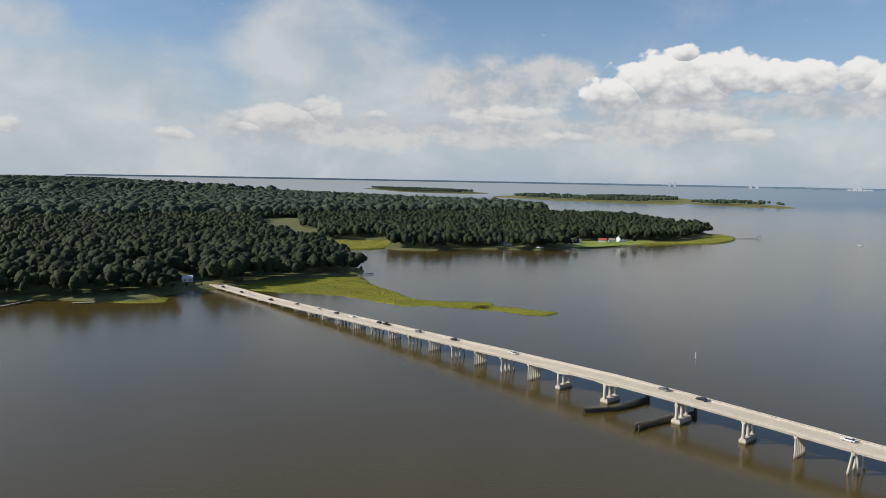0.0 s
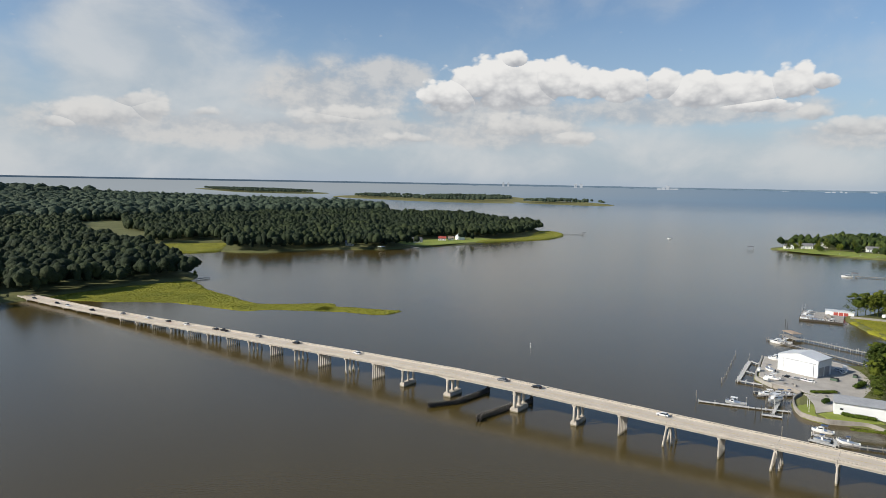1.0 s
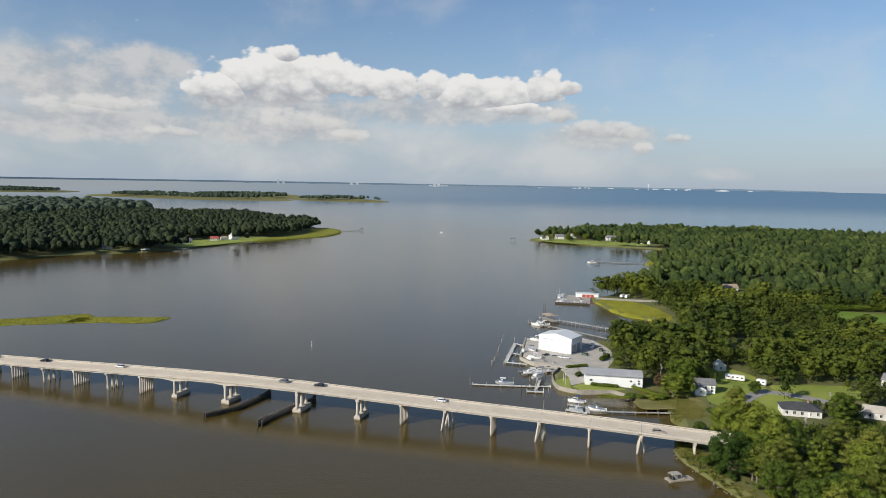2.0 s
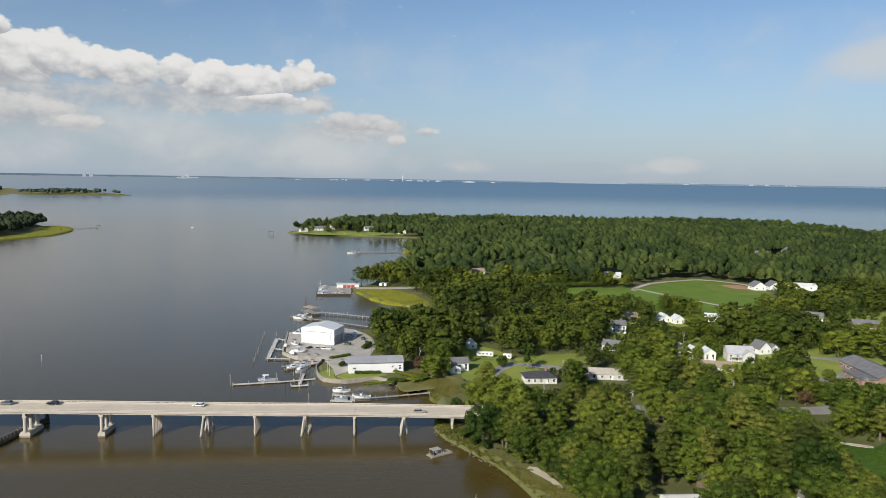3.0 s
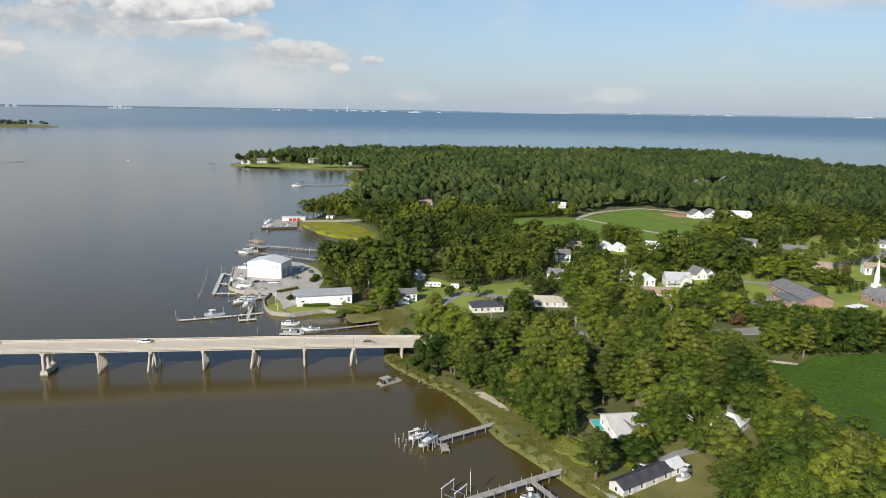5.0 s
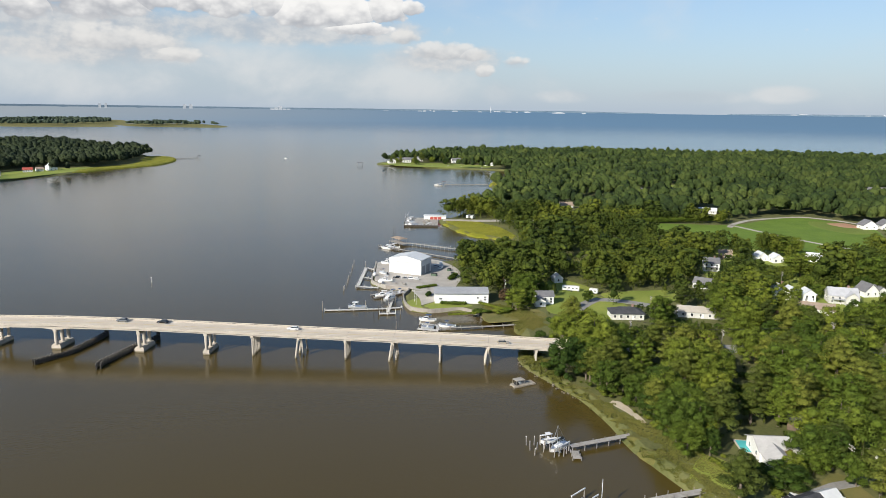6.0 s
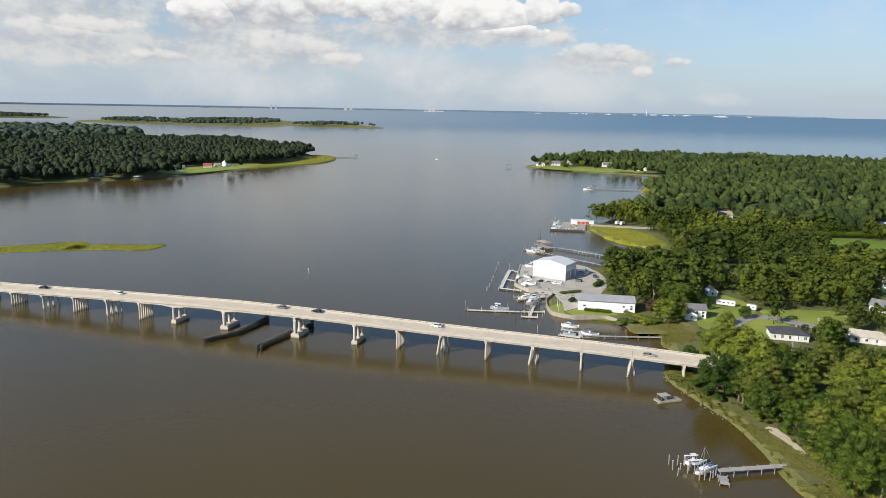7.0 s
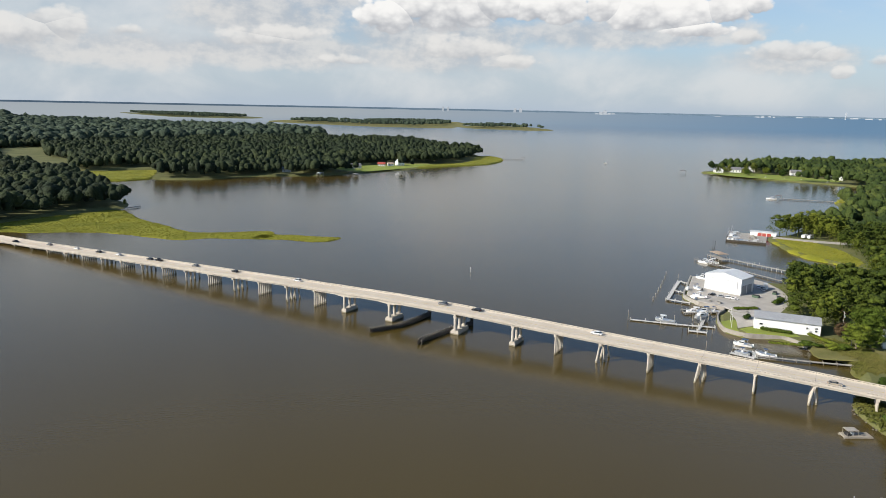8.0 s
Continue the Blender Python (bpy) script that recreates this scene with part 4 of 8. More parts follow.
def ball(cx, cy, cz, rx, ry, rz, seed=0):
    """A dented low ball that fills a lobe's shade."""
    rs = np.random.RandomState(seed)
    v = [(0, 0, 1)] + [(math.cos(a) * math.cos(e), math.sin(a) * math.cos(e), math.sin(e)) for e in (0.5, -0.4) for a in np.arange(6) * math.pi / 3] + [(0, 0, -0.8)]
    v = np.array(v) * rs.uniform(0.82, 1.05, (14, 1)) * (rx, ry, rz) + (cx, cy, cz)
    f = [(0, 1 + i, 1 + (i + 1) % 6) for i in range(6)] + [(13, 7 + (i + 1) % 6, 7 + i) for i in range(6)]
    for i in range(6):
        a, b, c, d = 1 + i, 1 + (i + 1) % 6, 7 + (i + 1) % 6, 7 + i
        f += [(a, d, c), (a, c, b)]
    return v, np.array(f)


def dome(rs, cx, cy, cz, rx, rz, n=6):
    """A rounded uneven lobe of a crown, open below."""
    v = [(0, 0, 1.0)] + [(math.cos(a + 0.5 * k) * math.cos(e), math.sin(a + 0.5 * k) * math.cos(e), math.sin(e)) for k, e in enumerate((0.75, 0.1, -0.7)) for a in np.arange(n) * 2 * math.pi / n]
    v = np.array(v) * rs.uniform(0.84, 1.12, (1 + 3 * n, 1)) * (rx, rx, rz) + (cx, cy, cz)
    f = [(0, 1 + i, 1 + (i + 1) % n) for i in range(n)]
    for k in range(2):
        p, q = 1 + k * n, 1 + (k + 1) * n
        for i in range(n):
            j = (i + 1) % n
            f += [(p + i, q + i, q + j), (p + i, q + j, p + j)]
    return v, np.array(f)


def canopy_templates(lobes, n, leaf, sides=6):
    """Trees for dense far woods, seen from above: a few rounded lobes and loose leaf clumps on their skins; unit height."""
    out = []
    for s in range(8):
        rs = np.random.RandomState(300 + s)
        tall = s % 4 == 3
        r = 0.27 if tall else 0.34
        ls = [(0, 0, 0.66, r * 0.95, 0.34)]
        for k in range(lobes - 1):
            a = 6.283 * (k + rs.uniform(-0.3, 0.3)) / max(1, lobes - 1)
            ls.append((math.cos(a) * r * 0.62, math.sin(a) * r * 0.62, rs.uniform(0.48, 0.74), r * rs.uniform(0.5, 0.72), rs.uniform(0.15, 0.24)))
        V, T, off = [], [], 0
        for l in ls:
            v, f = dome(rs, *l, n=sides)
            V.append(v), T.append(f + off)
            off += len(v)
        if n:
            v, f = crown_arrays(400 + s, [(l[0], l[1], l[2], l[3], l[3], l[4]) for l in ls], n, leaf / 16)
            V.append(v), T.append(f + off)
        out.append((np.concatenate(V), np.concatenate(T)))
    return out


def lobes_for(kind, rnd, h, fine=False):
    """Lobes of a crown: (x, y, z, rx, ry, rz)."""
    out = []
    if kind == "pine":                       # dense layered boughs, widest at half height, over a bare lower trunk
        r = h * 0.27
        for k in range(24):
            f = (k + rnd.random()) / 24
            a = k * 2.4 + rnd.uniform(-0.4, 0.4)
            env = math.sin(math.pi * min(1.0, 0.22 + 0.78 * f)) ** 0.7
            rad = r * env * rnd.uniform(0.45, 0.95)
            w = r * rnd.uniform(0.32, 0.5) * (0.55 + 0.5 * env)
            out.append((rad * math.cos(a), rad * math.sin(a), h * (0.26 + 0.68 * f), w, w, h * rnd.uniform(0.045, 0.075)))
        out.append((0, 0, h * 0.56, r * 0.5, r * 0.5, h * 0.34))
    elif kind == "cone":
        for k in range(18):
            f, a = k / 17, rnd.uniform(0, 6.28)
            r = h * 0.19 * (1.08 - f)
            out.append((r * 0.7 * math.cos(a), r * 0.7 * math.sin(a), h * (0.1 + 0.84 * f), r * 0.7 + 0.02 * h, r * 0.7 + 0.02 * h, h * 0.09))
        out.append((0, 0, h * 0.4, h * 0.13, h * 0.13, h * 0.36))
    elif fine and kind in ("tall", "broad"):
        slim = kind == "tall"
        r, up, mid = (h * 0.26, h * 0.44, h * 0.51) if slim else (h * 0.38, h * 0.43, h * 0.52)
        for k in range(36):
            e = -0.85 + 1.8 * ((k + 0.5) / 36) ** 0.85
            a = k * 2.4 + rnd.uniform(-0.5, 0.5)
            w = math.sqrt(max(0.04, 1 - e * e)) * rnd.uniform(0.72, 1.06)
            s = r * rnd.uniform(0.2, 0.37)
            out.append((r * w * math.cos(a), r * w * math.sin(a), mid + e * up * rnd.uniform(0.85, 1.05), s * 1.1, s * 1.1, s * 0.8))
        out.append((0, 0, mid, r * 0.74, r * 0.74, up * 0.8))
    elif kind == "tall":
        r = h * 0.29
        for k in range(14):
            a, f = rnd.uniform(0, 6.28), rnd.random()
            z = h * (0.18 + 0.70 * f)
            rad = r * rnd.uniform(0.25, 0.85) * (1.1 - 0.6 * f)
            s = r * rnd.uniform(0.34, 0.55)
            out.append((rad * math.cos(a), rad * math.sin(a), z, s, s, s * 0.85))
        out.append((0, 0, h * 0.86, r * 0.5, r * 0.5, h * 0.12))
    elif kind == "shrub":
        r = h * 0.62
        for k in range(6):
            a = rnd.uniform(0, 6.28)
            s = r * rnd.uniform(0.4, 0.65)
            out.append((r * 0.45 * math.cos(a), r * 0.45 * math.sin(a), h * rnd.uniform(0.3, 0.7), s, s, s * 0.8))
    else:
        r = h * 0.40
        for k in range(15):
            a, e = rnd.uniform(0, 6.28), rnd.uniform(-0.95, 1.0)
            rad = r * 0.74 * math.sqrt(max(0.05, 1 - e * e * 0.8)) * rnd.uniform(0.6, 1.0)
            s = r * rnd.uniform(0.34, 0.54)
            out.append((rad * math.cos(a), rad * math.sin(a), h * 0.54 + e * h * 0.33, s, s, s * 0.85))
        out.append((0, 0, h * 0.55, r * 0.66, r * 0.66, h * 0.36))
    return out


def make_tree(name, kind, h, seed, leafmat, n, leaf, label):
    """A tree of its own: tapered trunk, limbs and a crown of leaf clumps."""
    rnd = random.Random(seed)
    lobes = lobes_for(kind, rnd, h, True)
    tr = thing(name, pose(0, 0, -500), label, "tree", "trees of the east shore")
    bm = bmesh.new()
    r = 0.022 * h
    bend = Vector((rnd.uniform(-0.03, 0.03) * h, rnd.uniform(-0.03, 0.03) * h, 0))
    rod(bm, (0, 0, -0.4), bend * 0.5 + Vector((0, 0, h * 0.4)), r * 1.25, r * 0.8, 7)
    rod(bm, bend * 0.5 + Vector((0, 0, h * 0.4)), bend + Vector((0, 0, h * 0.86)), r * 0.8, r * 0.2, 6)
    part("trunk", bm, BARK, tr)
    for l in lobes[1:-1:max(1, len(lobes) // (3 if kind == "shrub" else 5))]:
        z0 = max(h * 0.18, l[2] * 0.72)
        part("limb", rods((bend * (z0 / h) + Vector((0, 0, z0)), (l[0] * 0.85, l[1] * 0.85, l[2]), r * 0.38, r * 0.1, 5)), BARK, tr)
    v, f = crown_arrays(seed, lobes, n, leaf)
    verts, tris = [v], [f]
    off = len(v)
    for i, l in enumerate(lobes):
        if i % 2 and i < len(lobes) - 1:
            continue
        k = 0.74
        bv, bf = ball(l[0], l[1], l[2], l[3] * k, l[4] * k, l[5] * k, i)
        verts.append(bv), tris.append(bf + off)
        off += len(bv)
    ob = new("crown", arrays("crown", np.concatenate(verts), np.concatenate(tris), leafmat, 3))
    ob.parent = tr
    return tr


BROADLEAF, PINE = "leafy green broadleaf tree on the wooded shore", "tall dark green pine with layered boughs"
KINDS = [make_tree("broadleaf_tree", "broad", 16, s, LEAF, 5200, 0.30, BROADLEAF) for s in (1, 2, 3)]
KINDS += [make_tree("tall_tree", "tall", 18, s, LEAF, 4400, 0.30, "slender tall leafy tree among others") for s in (4, 5)]
KINDS += [make_tree("pine_tree", "pine", 20, s, NEEDLE, 4800, 0.29, PINE) for s in (6, 7, 8)]
SHRUBS = [make_tree("shrub", "shrub", 3.5, s, LEAF, 800, 0.28, "rounded green shrub at the edge of the grass") for s in (9, 10)]
RUSTY = make_tree("russet_tree", "broad", 9, 11, RUST, 1700, 0.32, "russet brown half-bare tree beside the lawn")
CEDAR = make_tree("cedar_tree", "cone", 12, 12, NEEDLE, 2000, 0.32, "narrow dark green cedar standing by itself")

# open ground: no trees stand within these lines
OPEN = [*lawn_lines.values(), *field_lines.values()]
OPEN += [curve(p, 5) for k, p in MARSHES.items()]
OPEN += [curve([(352, 106), (363, 117), (402, 126), (420, 112), (418, 90), (402, 74), (378, 68), (348, 60), (320, 42), (305, 60), (310, 85), (346, 88)], 5),
         curve([(395, 76), (440, 84), (475, 84), (475, 140), (395, 135)], 5), curve([(234, 9), (248, 24), (292, 26), (292, 9), (262, 7), (246, 4)], 5),
         curve([(396, -160), (390, -215), (420, -262), (440, -330), (330, -270), (318, -226), (318, -150), (345, -146)], 5)]
ROADS = [([(278, -15), (287, -45), (291, -90), (294, -120), (298, -142), (312, -185)], 6.5), ([(330, 2), (352, -8), (349, -30), (337, -47)], 6),
         ([(293, -126), (270, -122), (250, -118)], 4), ([(164, -45), (173, -56), (182, -67), (190, -80)], 5), ([(583, 121), (587, 94), (594, 72)], 9),
         ([(612, -118), (659, -143), (694, -197), (660, -236)], 6), ([(224, -12), (209, -21)], 2), ([(430, -232), (470, -300), (520, -345), (560, -420)], 10),
         ([(262, 14), (268, 2), (275, -12)], 5.5)]
# sight gaps before houses and glades: x, y, clear radius, length of the low planting towards the camera
SIGHT_GAPS = [(338, 41, 9, 26), (336, 20, 10, 34), (385, 14, 7, 40), (323, -20, 12, 48), (335, -53, 11, 45), (340, -2, 14, 48), (362, -32, 14, 34), (294, -128, 9, 34), (243, -26, 8, 24), (256, -61, 6, 22), (330, 8, 10, 40), (366, 3, 9, 30), (439, -76, 9, 60), (393, -64, 8, 34), (478, -91, 9, 60),
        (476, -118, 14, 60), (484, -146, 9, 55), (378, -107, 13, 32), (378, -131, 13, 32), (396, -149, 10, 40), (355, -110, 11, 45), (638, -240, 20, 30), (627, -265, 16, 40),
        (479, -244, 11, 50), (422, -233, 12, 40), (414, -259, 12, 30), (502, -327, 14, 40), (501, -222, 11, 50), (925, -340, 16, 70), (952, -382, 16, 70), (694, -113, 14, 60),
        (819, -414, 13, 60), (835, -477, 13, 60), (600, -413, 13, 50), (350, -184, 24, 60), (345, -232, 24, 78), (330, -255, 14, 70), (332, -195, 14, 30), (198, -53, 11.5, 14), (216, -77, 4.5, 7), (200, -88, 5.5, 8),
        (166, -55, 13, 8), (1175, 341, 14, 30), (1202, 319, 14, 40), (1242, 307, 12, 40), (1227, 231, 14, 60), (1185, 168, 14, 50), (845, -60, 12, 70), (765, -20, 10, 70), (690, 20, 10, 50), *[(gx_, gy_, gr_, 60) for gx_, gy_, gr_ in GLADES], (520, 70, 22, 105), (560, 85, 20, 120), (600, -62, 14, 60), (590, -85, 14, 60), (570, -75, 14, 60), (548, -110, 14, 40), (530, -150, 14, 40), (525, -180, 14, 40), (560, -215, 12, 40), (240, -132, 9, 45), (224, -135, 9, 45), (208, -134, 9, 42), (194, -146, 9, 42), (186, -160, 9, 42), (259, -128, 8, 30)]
WEST_SIGHT_GAPS = [(776, 766, 14, 40), (842, 769, 16, 40), (868, 759, 12, 40), (767, 981, 10, 40), (853, 1021, 10, 40), (657, 787, 10, 30), (145, 753, 14, 60), (160, 634, 12, 30)]


def planting(poly, x0, x1, y0, y1, step, seed, sight_gaps):
    """Tree places on a jittered grid within a shoreline, clear of open ground, roads and houses; and how tall each may
    grow under the lines of sight.
    """
    rs = np.random.RandomState(seed)
    gx, gy = np.meshgrid(np.arange(x0, x1, step), np.arange(y0, y1, step))
    x = (gx + rs.uniform(-0.45, 0.45, gx.shape) * step).ravel()
    y = (gy + rs.uniform(-0.45, 0.45, gy.shape) * step).ravel()
    ok = inside(poly, x, y)
    for o in OPEN:
        ok &= ~inside(o, x, y)
    for pts, w in ROADS:
        line = curve(pts, 4, closed=False)
        d = np.min(np.hypot(x[:, None] - line[None, :, 0], y[:, None] - line[None, :, 1]), 1) if len(x) < 40000 else np.full(len(x), 99.0)
        ok &= d > w
    x, y = x[ok], y[ok]
    limit = limits(x, y, sight_gaps)
    return x, y, limit


def limits(x, y, sight_gaps):
    """How tall plants may grow without hiding the houses and glades from the camera."""
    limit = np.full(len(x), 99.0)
    for lx, ly, r, fore in sight_gaps:
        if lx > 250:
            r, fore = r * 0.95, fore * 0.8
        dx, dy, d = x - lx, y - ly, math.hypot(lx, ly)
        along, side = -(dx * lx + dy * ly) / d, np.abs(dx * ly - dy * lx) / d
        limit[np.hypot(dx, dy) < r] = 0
        # kept low along the line of sight from the camera to the house
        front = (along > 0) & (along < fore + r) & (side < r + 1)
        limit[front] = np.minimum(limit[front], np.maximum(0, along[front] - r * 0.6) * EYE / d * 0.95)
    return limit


def clump_templates(n, leaf, fill=0.72):
    """Plain trees for the woods: corners and triangles at unit height."""
    out = []
    fills = 8 if n > 60 else 2
    for s, kind in enumerate(("broad", "tall", "pine", "broad", "pine", "broad")):
        rnd = random.Random(100 + s)
        lobes = [tuple(c / 16 for c in l) for l in lobes_for(kind, rnd, 16, n > 140)]
        lobes = lobes[-8:] if n < 60 else lobes
        v, f = crown_arrays(200 + s, lobes, n, leaf / 16)
        verts, tris, off = [v], [f], len(v)
        for i, l in enumerate(lobes[-fills:]):
            bv, bf = ball(*l[:3], l[3] * fill, l[4] * fill, l[5] * fill, i)
            verts.append(bv), tris.append(bf + off)
            off += len(bv)
        bm_v = np.array([(0.02, 0, -0.02), (-0.01, 0.017, -0.02), (-0.01, -0.017, -0.02), (0, 0, 0.6)])
        verts.append(bm_v), tris.append(np.array([(0, 1, 3), (1, 2, 3), (2, 0, 3)]) + off)
        out.append((np.concatenate(verts), np.concatenate(tris)))
    return out


def wood(name, x, y, h, z, templates, material, label, seed, far=False, wide=1.0, smooth=False):
    """Very many trees as one mesh."""
    rs = np.random.RandomState(seed)
    pick = rs.randint(0, len(templates), len(x))
    V, F, off = [], [], 0
    for k, (tv, tf) in enumerate(templates):
        sel = np.where(pick == k)[0]
        if not len(sel):
            continue
        a = rs.uniform(0, 6.283, len(sel))
        ca, sa = np.cos(a), np.sin(a)
        hh = h[sel]
        ww = hh * rs.uniform(0.75, 1.3, len(sel)) * wide
        vx = (tv[None, :, 0] * ca[:, None] - tv[None, :, 1] * sa[:, None]) * ww[:, None] + x[sel][:, None]
        vy = (tv[None, :, 0] * sa[:, None] + tv[None, :, 1] * ca[:, None]) * ww[:, None] + y[sel][:, None]
        vz = tv[None, :, 2] * hh[:, None] + z
        P = np.stack([vx, vy, vz], 2).reshape(-1, 3)
        V.append(P)
        F.append((tf[None] + (np.arange(len(sel)) * len(tv))[:, None, None] + off).reshape(-1, 3))
        off += len(P)
    V = np.concatenate(V)
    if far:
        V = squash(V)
    me = arrays(name, V, np.concatenate(F), material, 3)
    if smooth:
        me.shade_smooth()
    return tagged(new(name, me), label, "woods", kind="stuff")


def rolling(x, y, rs, lo, hi):
    """Heights that roll in groups of trees and differ from one tree to the next."""
    g = np.array([noise.noise(Vector((a / 45, b / 45, 3.0))) for a, b in zip(x, y)])
    return np.clip(lo + (hi - lo) * (0.5 + 0.6 * g + rs.uniform(-0.5, 0.5, len(x))), lo * 0.55, hi)


def grow():
    rs = np.random.RandomState(9)
    # near trees, one by one
    x, y, lim = planting(east_line, 120, 345, -200, 45, 9.3, 11, SIGHT_GAPS)
    d = np.hypot(x, y)
    x, y, lim, d = x[d > 130], y[d > 130], lim[d > 130], d[d > 130]
    vis = np.arctan2(x, y) < radians(133)
    x, y, lim, d = x[vis], y[vis], lim[vis], d[vis]
    order = np.argsort(d)
    singles, rest = order[:270], order[270:]
    for i in singles:
        h = rs.triangular(8.5, 15.5, 21)
        pool = KINDS
        if lim[i] < 9:
            if lim[i] < 1.6:
                continue
            h, pool = min(lim[i], 4.5) * rs.uniform(0.8, 1.0), SHRUBS
        elif lim[i] < h:
            h = lim[i]
        src = pool[rs.randint(len(pool))]
        s = h / {"shrub": 3.5, "broadleaf_tree": 16, "tall_tree": 18, "pine_tree": 20}[src.name.split(".")[0]]
        c = copy_thing(src, pose(x[i], y[i], G - 0.1, 0, 0, rs.uniform(0, 360)))
        c.scale = (s * rs.uniform(0.95, 1.2), s * rs.uniform(0.95, 1.2), s)
    # sparse garden trees on the open lawns
    gx, gy = np.meshgrid(np.arange(320, 540, 9.5), np.arange(-340, 25, 9.5))
    gx, gy = (gx + rs.uniform(-6, 6, gx.shape)).ravel(), (gy + rs.uniform(-6, 6, gy.shape)).ravel()
    ok = np.zeros(len(gx), bool)
    for key in ("lawn", "lawn_bend", "lawn_church", "lawn_village", "lawn_hall", "lawn_trailer"):
        ok |= inside(lawn_lines[key], gx, gy)
    ok &= rs.uniform(size=len(gx)) < 0.8
    gh = np.minimum(rs.uniform(4, 12, len(gx)), limits(gx, gy, SIGHT_GAPS))
    ok &= gh > 1.2
    garden = clump_templates(300, 0.6, 0.8)
    wood("garden_trees", gx[ok], gy[ok], gh[ok], G - 0.1, garden, WOODLEAF, "small garden trees and bushes on the lawns", 8)
    # thickets of low growth in front of houses and along the fields
    tx, ty, tl = planting(east_line, 225, 480, -300, 0, 4.7, 19, SIGHT_GAPS)
    th = np.minimum(tl, 7.0) * rs.uniform(0.65, 1.0, len(tx))
    ok = (tl > 1.5) & (tl < 11) & (np.arctan2(tx, ty) < radians(133))
    wood("thicket", tx[ok], ty[ok], th[ok], G - 0.1, clump_templates(100, 0.95, 0.7), WOODLEAF, "dense low thicket along the gardens and fields", 10)
    # undergrowth under and beside the near trees
    ux, uy, ul = planting(east_line, 140, 330, -190, 40, 5.2, 18, SIGHT_GAPS)
    uh = np.minimum(rs.uniform(1.2, 3.4, len(ux)), np.maximum(ul, 0.0))
    ok = (uh > 0.6) & (np.hypot(ux, uy) > 135) & (np.arctan2(ux, uy) < radians(133)) & (rs.uniform(size=len(ux)) < 0.75)
    ok &= ~inside(straight([(150, -56), (160, -38), (192, -14), (238, 9), (248, 2), (224, -20), (206, -29), (190, -43), (170, -52)]), ux, uy)
    wood("undergrowth", ux[ok], uy[ok], uh[ok], G - 0.15, clump_templates(59, 1.45, 0.8), WOODLEAF, "low shrubs and undergrowth beneath the trees", 9)
    # scrub along the top of the creek bank
    bk = curve([(238, 2), (226, -12), (214, -20), (204, -27), (192, -35), (180, -42), (168, -50)], 1.6, closed=False)
    bx, by = bk[:, 0] + rs.uniform(-3.5, 4.5, len(bk)), bk[:, 1] + rs.uniform(-4.5, 2.5, len(bk))
    wood("bank_scrub", bx, by, rs.uniform(0.7, 2.6, len(bx)), G - 0.15, canopy_templates(5, 150, 1.3, 7), WOODLEAF, "low scrub along the top of the creek bank", 13, wide=1.6, smooth=True)
    # bushes along the field's edge
    hx = np.concatenate([np.interp(np.arange(0, 90, 2.6), (0, 20, 42, 84, 90), (266, 266, 270, 275.5, 277)) + 4.5 * k for k in range(3)])
    hy = np.concatenate([-131 - np.arange(0, 90, 2.6) + rs.uniform(-1, 1, 35) for k in range(3)])
    wood("hedgerow", hx + rs.uniform(-1.2, 1.2, len(hx)), hy, rs.uniform(2.5, 6.0, len(hx)), G - 0.2, clump_templates(150, 1.3, 0.7), WOODLEAF, "bushy hedgerow along the edge of the bean field", 12)
    mid = clump_templates(400, 0.52, 0.80)
    x1, y1, l1 = planting(east_line, 240, 640, -520, 130, 8.4, 12, SIGHT_GAPS)
    d1 = np.hypot(x1, y1)
    keep = (d1 > d[order[min(270, len(order) - 1)]]) & (np.arctan2(x1, y1) < radians(133)) & ~((x1 < 345) & (y1 > -200) & (y1 < 45))
    x1, y1, l1 = np.concatenate([x1[keep], x[rest]]), np.concatenate([y1[keep], y[rest]]), np.concatenate([l1[keep], lim[rest]])
    h1 = np.minimum(rolling(x1, y1, rs, 9, 18.5), l1)
    ok = h1 > 2
    wood("woods", x1[ok], y1[ok], h1[ok], G - 0.1, mid, WOODLEAF, "dense summer woods around the village", 1, wide=1.05)
    low = canopy_templates(3, 44, 0.7)
    x2, y2, l2 = planting(east_line, 640, 1630, -1100, 360, 9.3, 13, SIGHT_GAPS)
    h2 = np.minimum(rolling(x2, y2, rs, 11, 20) * rs.uniform(0.82, 1.12, len(x2)), l2)
    ok = (h2 > 2) & (np.arctan2(x2, y2) < radians(132))
    wood("woods_far", x2[ok], y2[ok], h2[ok], G - 0.1, low, FARWOOD, "dense woods covering the far end of the peninsula", 2, wide=0.88, smooth=True)
    # west shore
    x3, y3, l3 = planting(west_line, -60, 1460, 560, 1500, 9.4, 14, WEST_SIGHT_GAPS)
    h3 = np.minimum(rolling(x3, y3, rs, 13, 22) * rs.uniform(0.85, 1.1, len(x3)), l3)
    ok = (h3 > 2) & (np.arctan2(x3, y3) > radians(-4))
    wood("woods_west", x3[ok], y3[ok], h3[ok], G - 0.1, low, SHADELEAF, "dense dark woods on the west shore", 3, wide=0.88, smooth=True)
    bump = canopy_templates(2, 6, 2.4)
    x4, y4, l4 = planting(west_line, -200, 1640, 1500, 3300, 25, 15, [])
    ok = np.arctan2(x4, y4) > radians(-4)
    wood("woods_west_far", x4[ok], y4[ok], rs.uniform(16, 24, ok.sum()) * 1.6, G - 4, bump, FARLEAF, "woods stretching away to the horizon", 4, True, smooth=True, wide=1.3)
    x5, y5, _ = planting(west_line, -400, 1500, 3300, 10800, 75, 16, [])
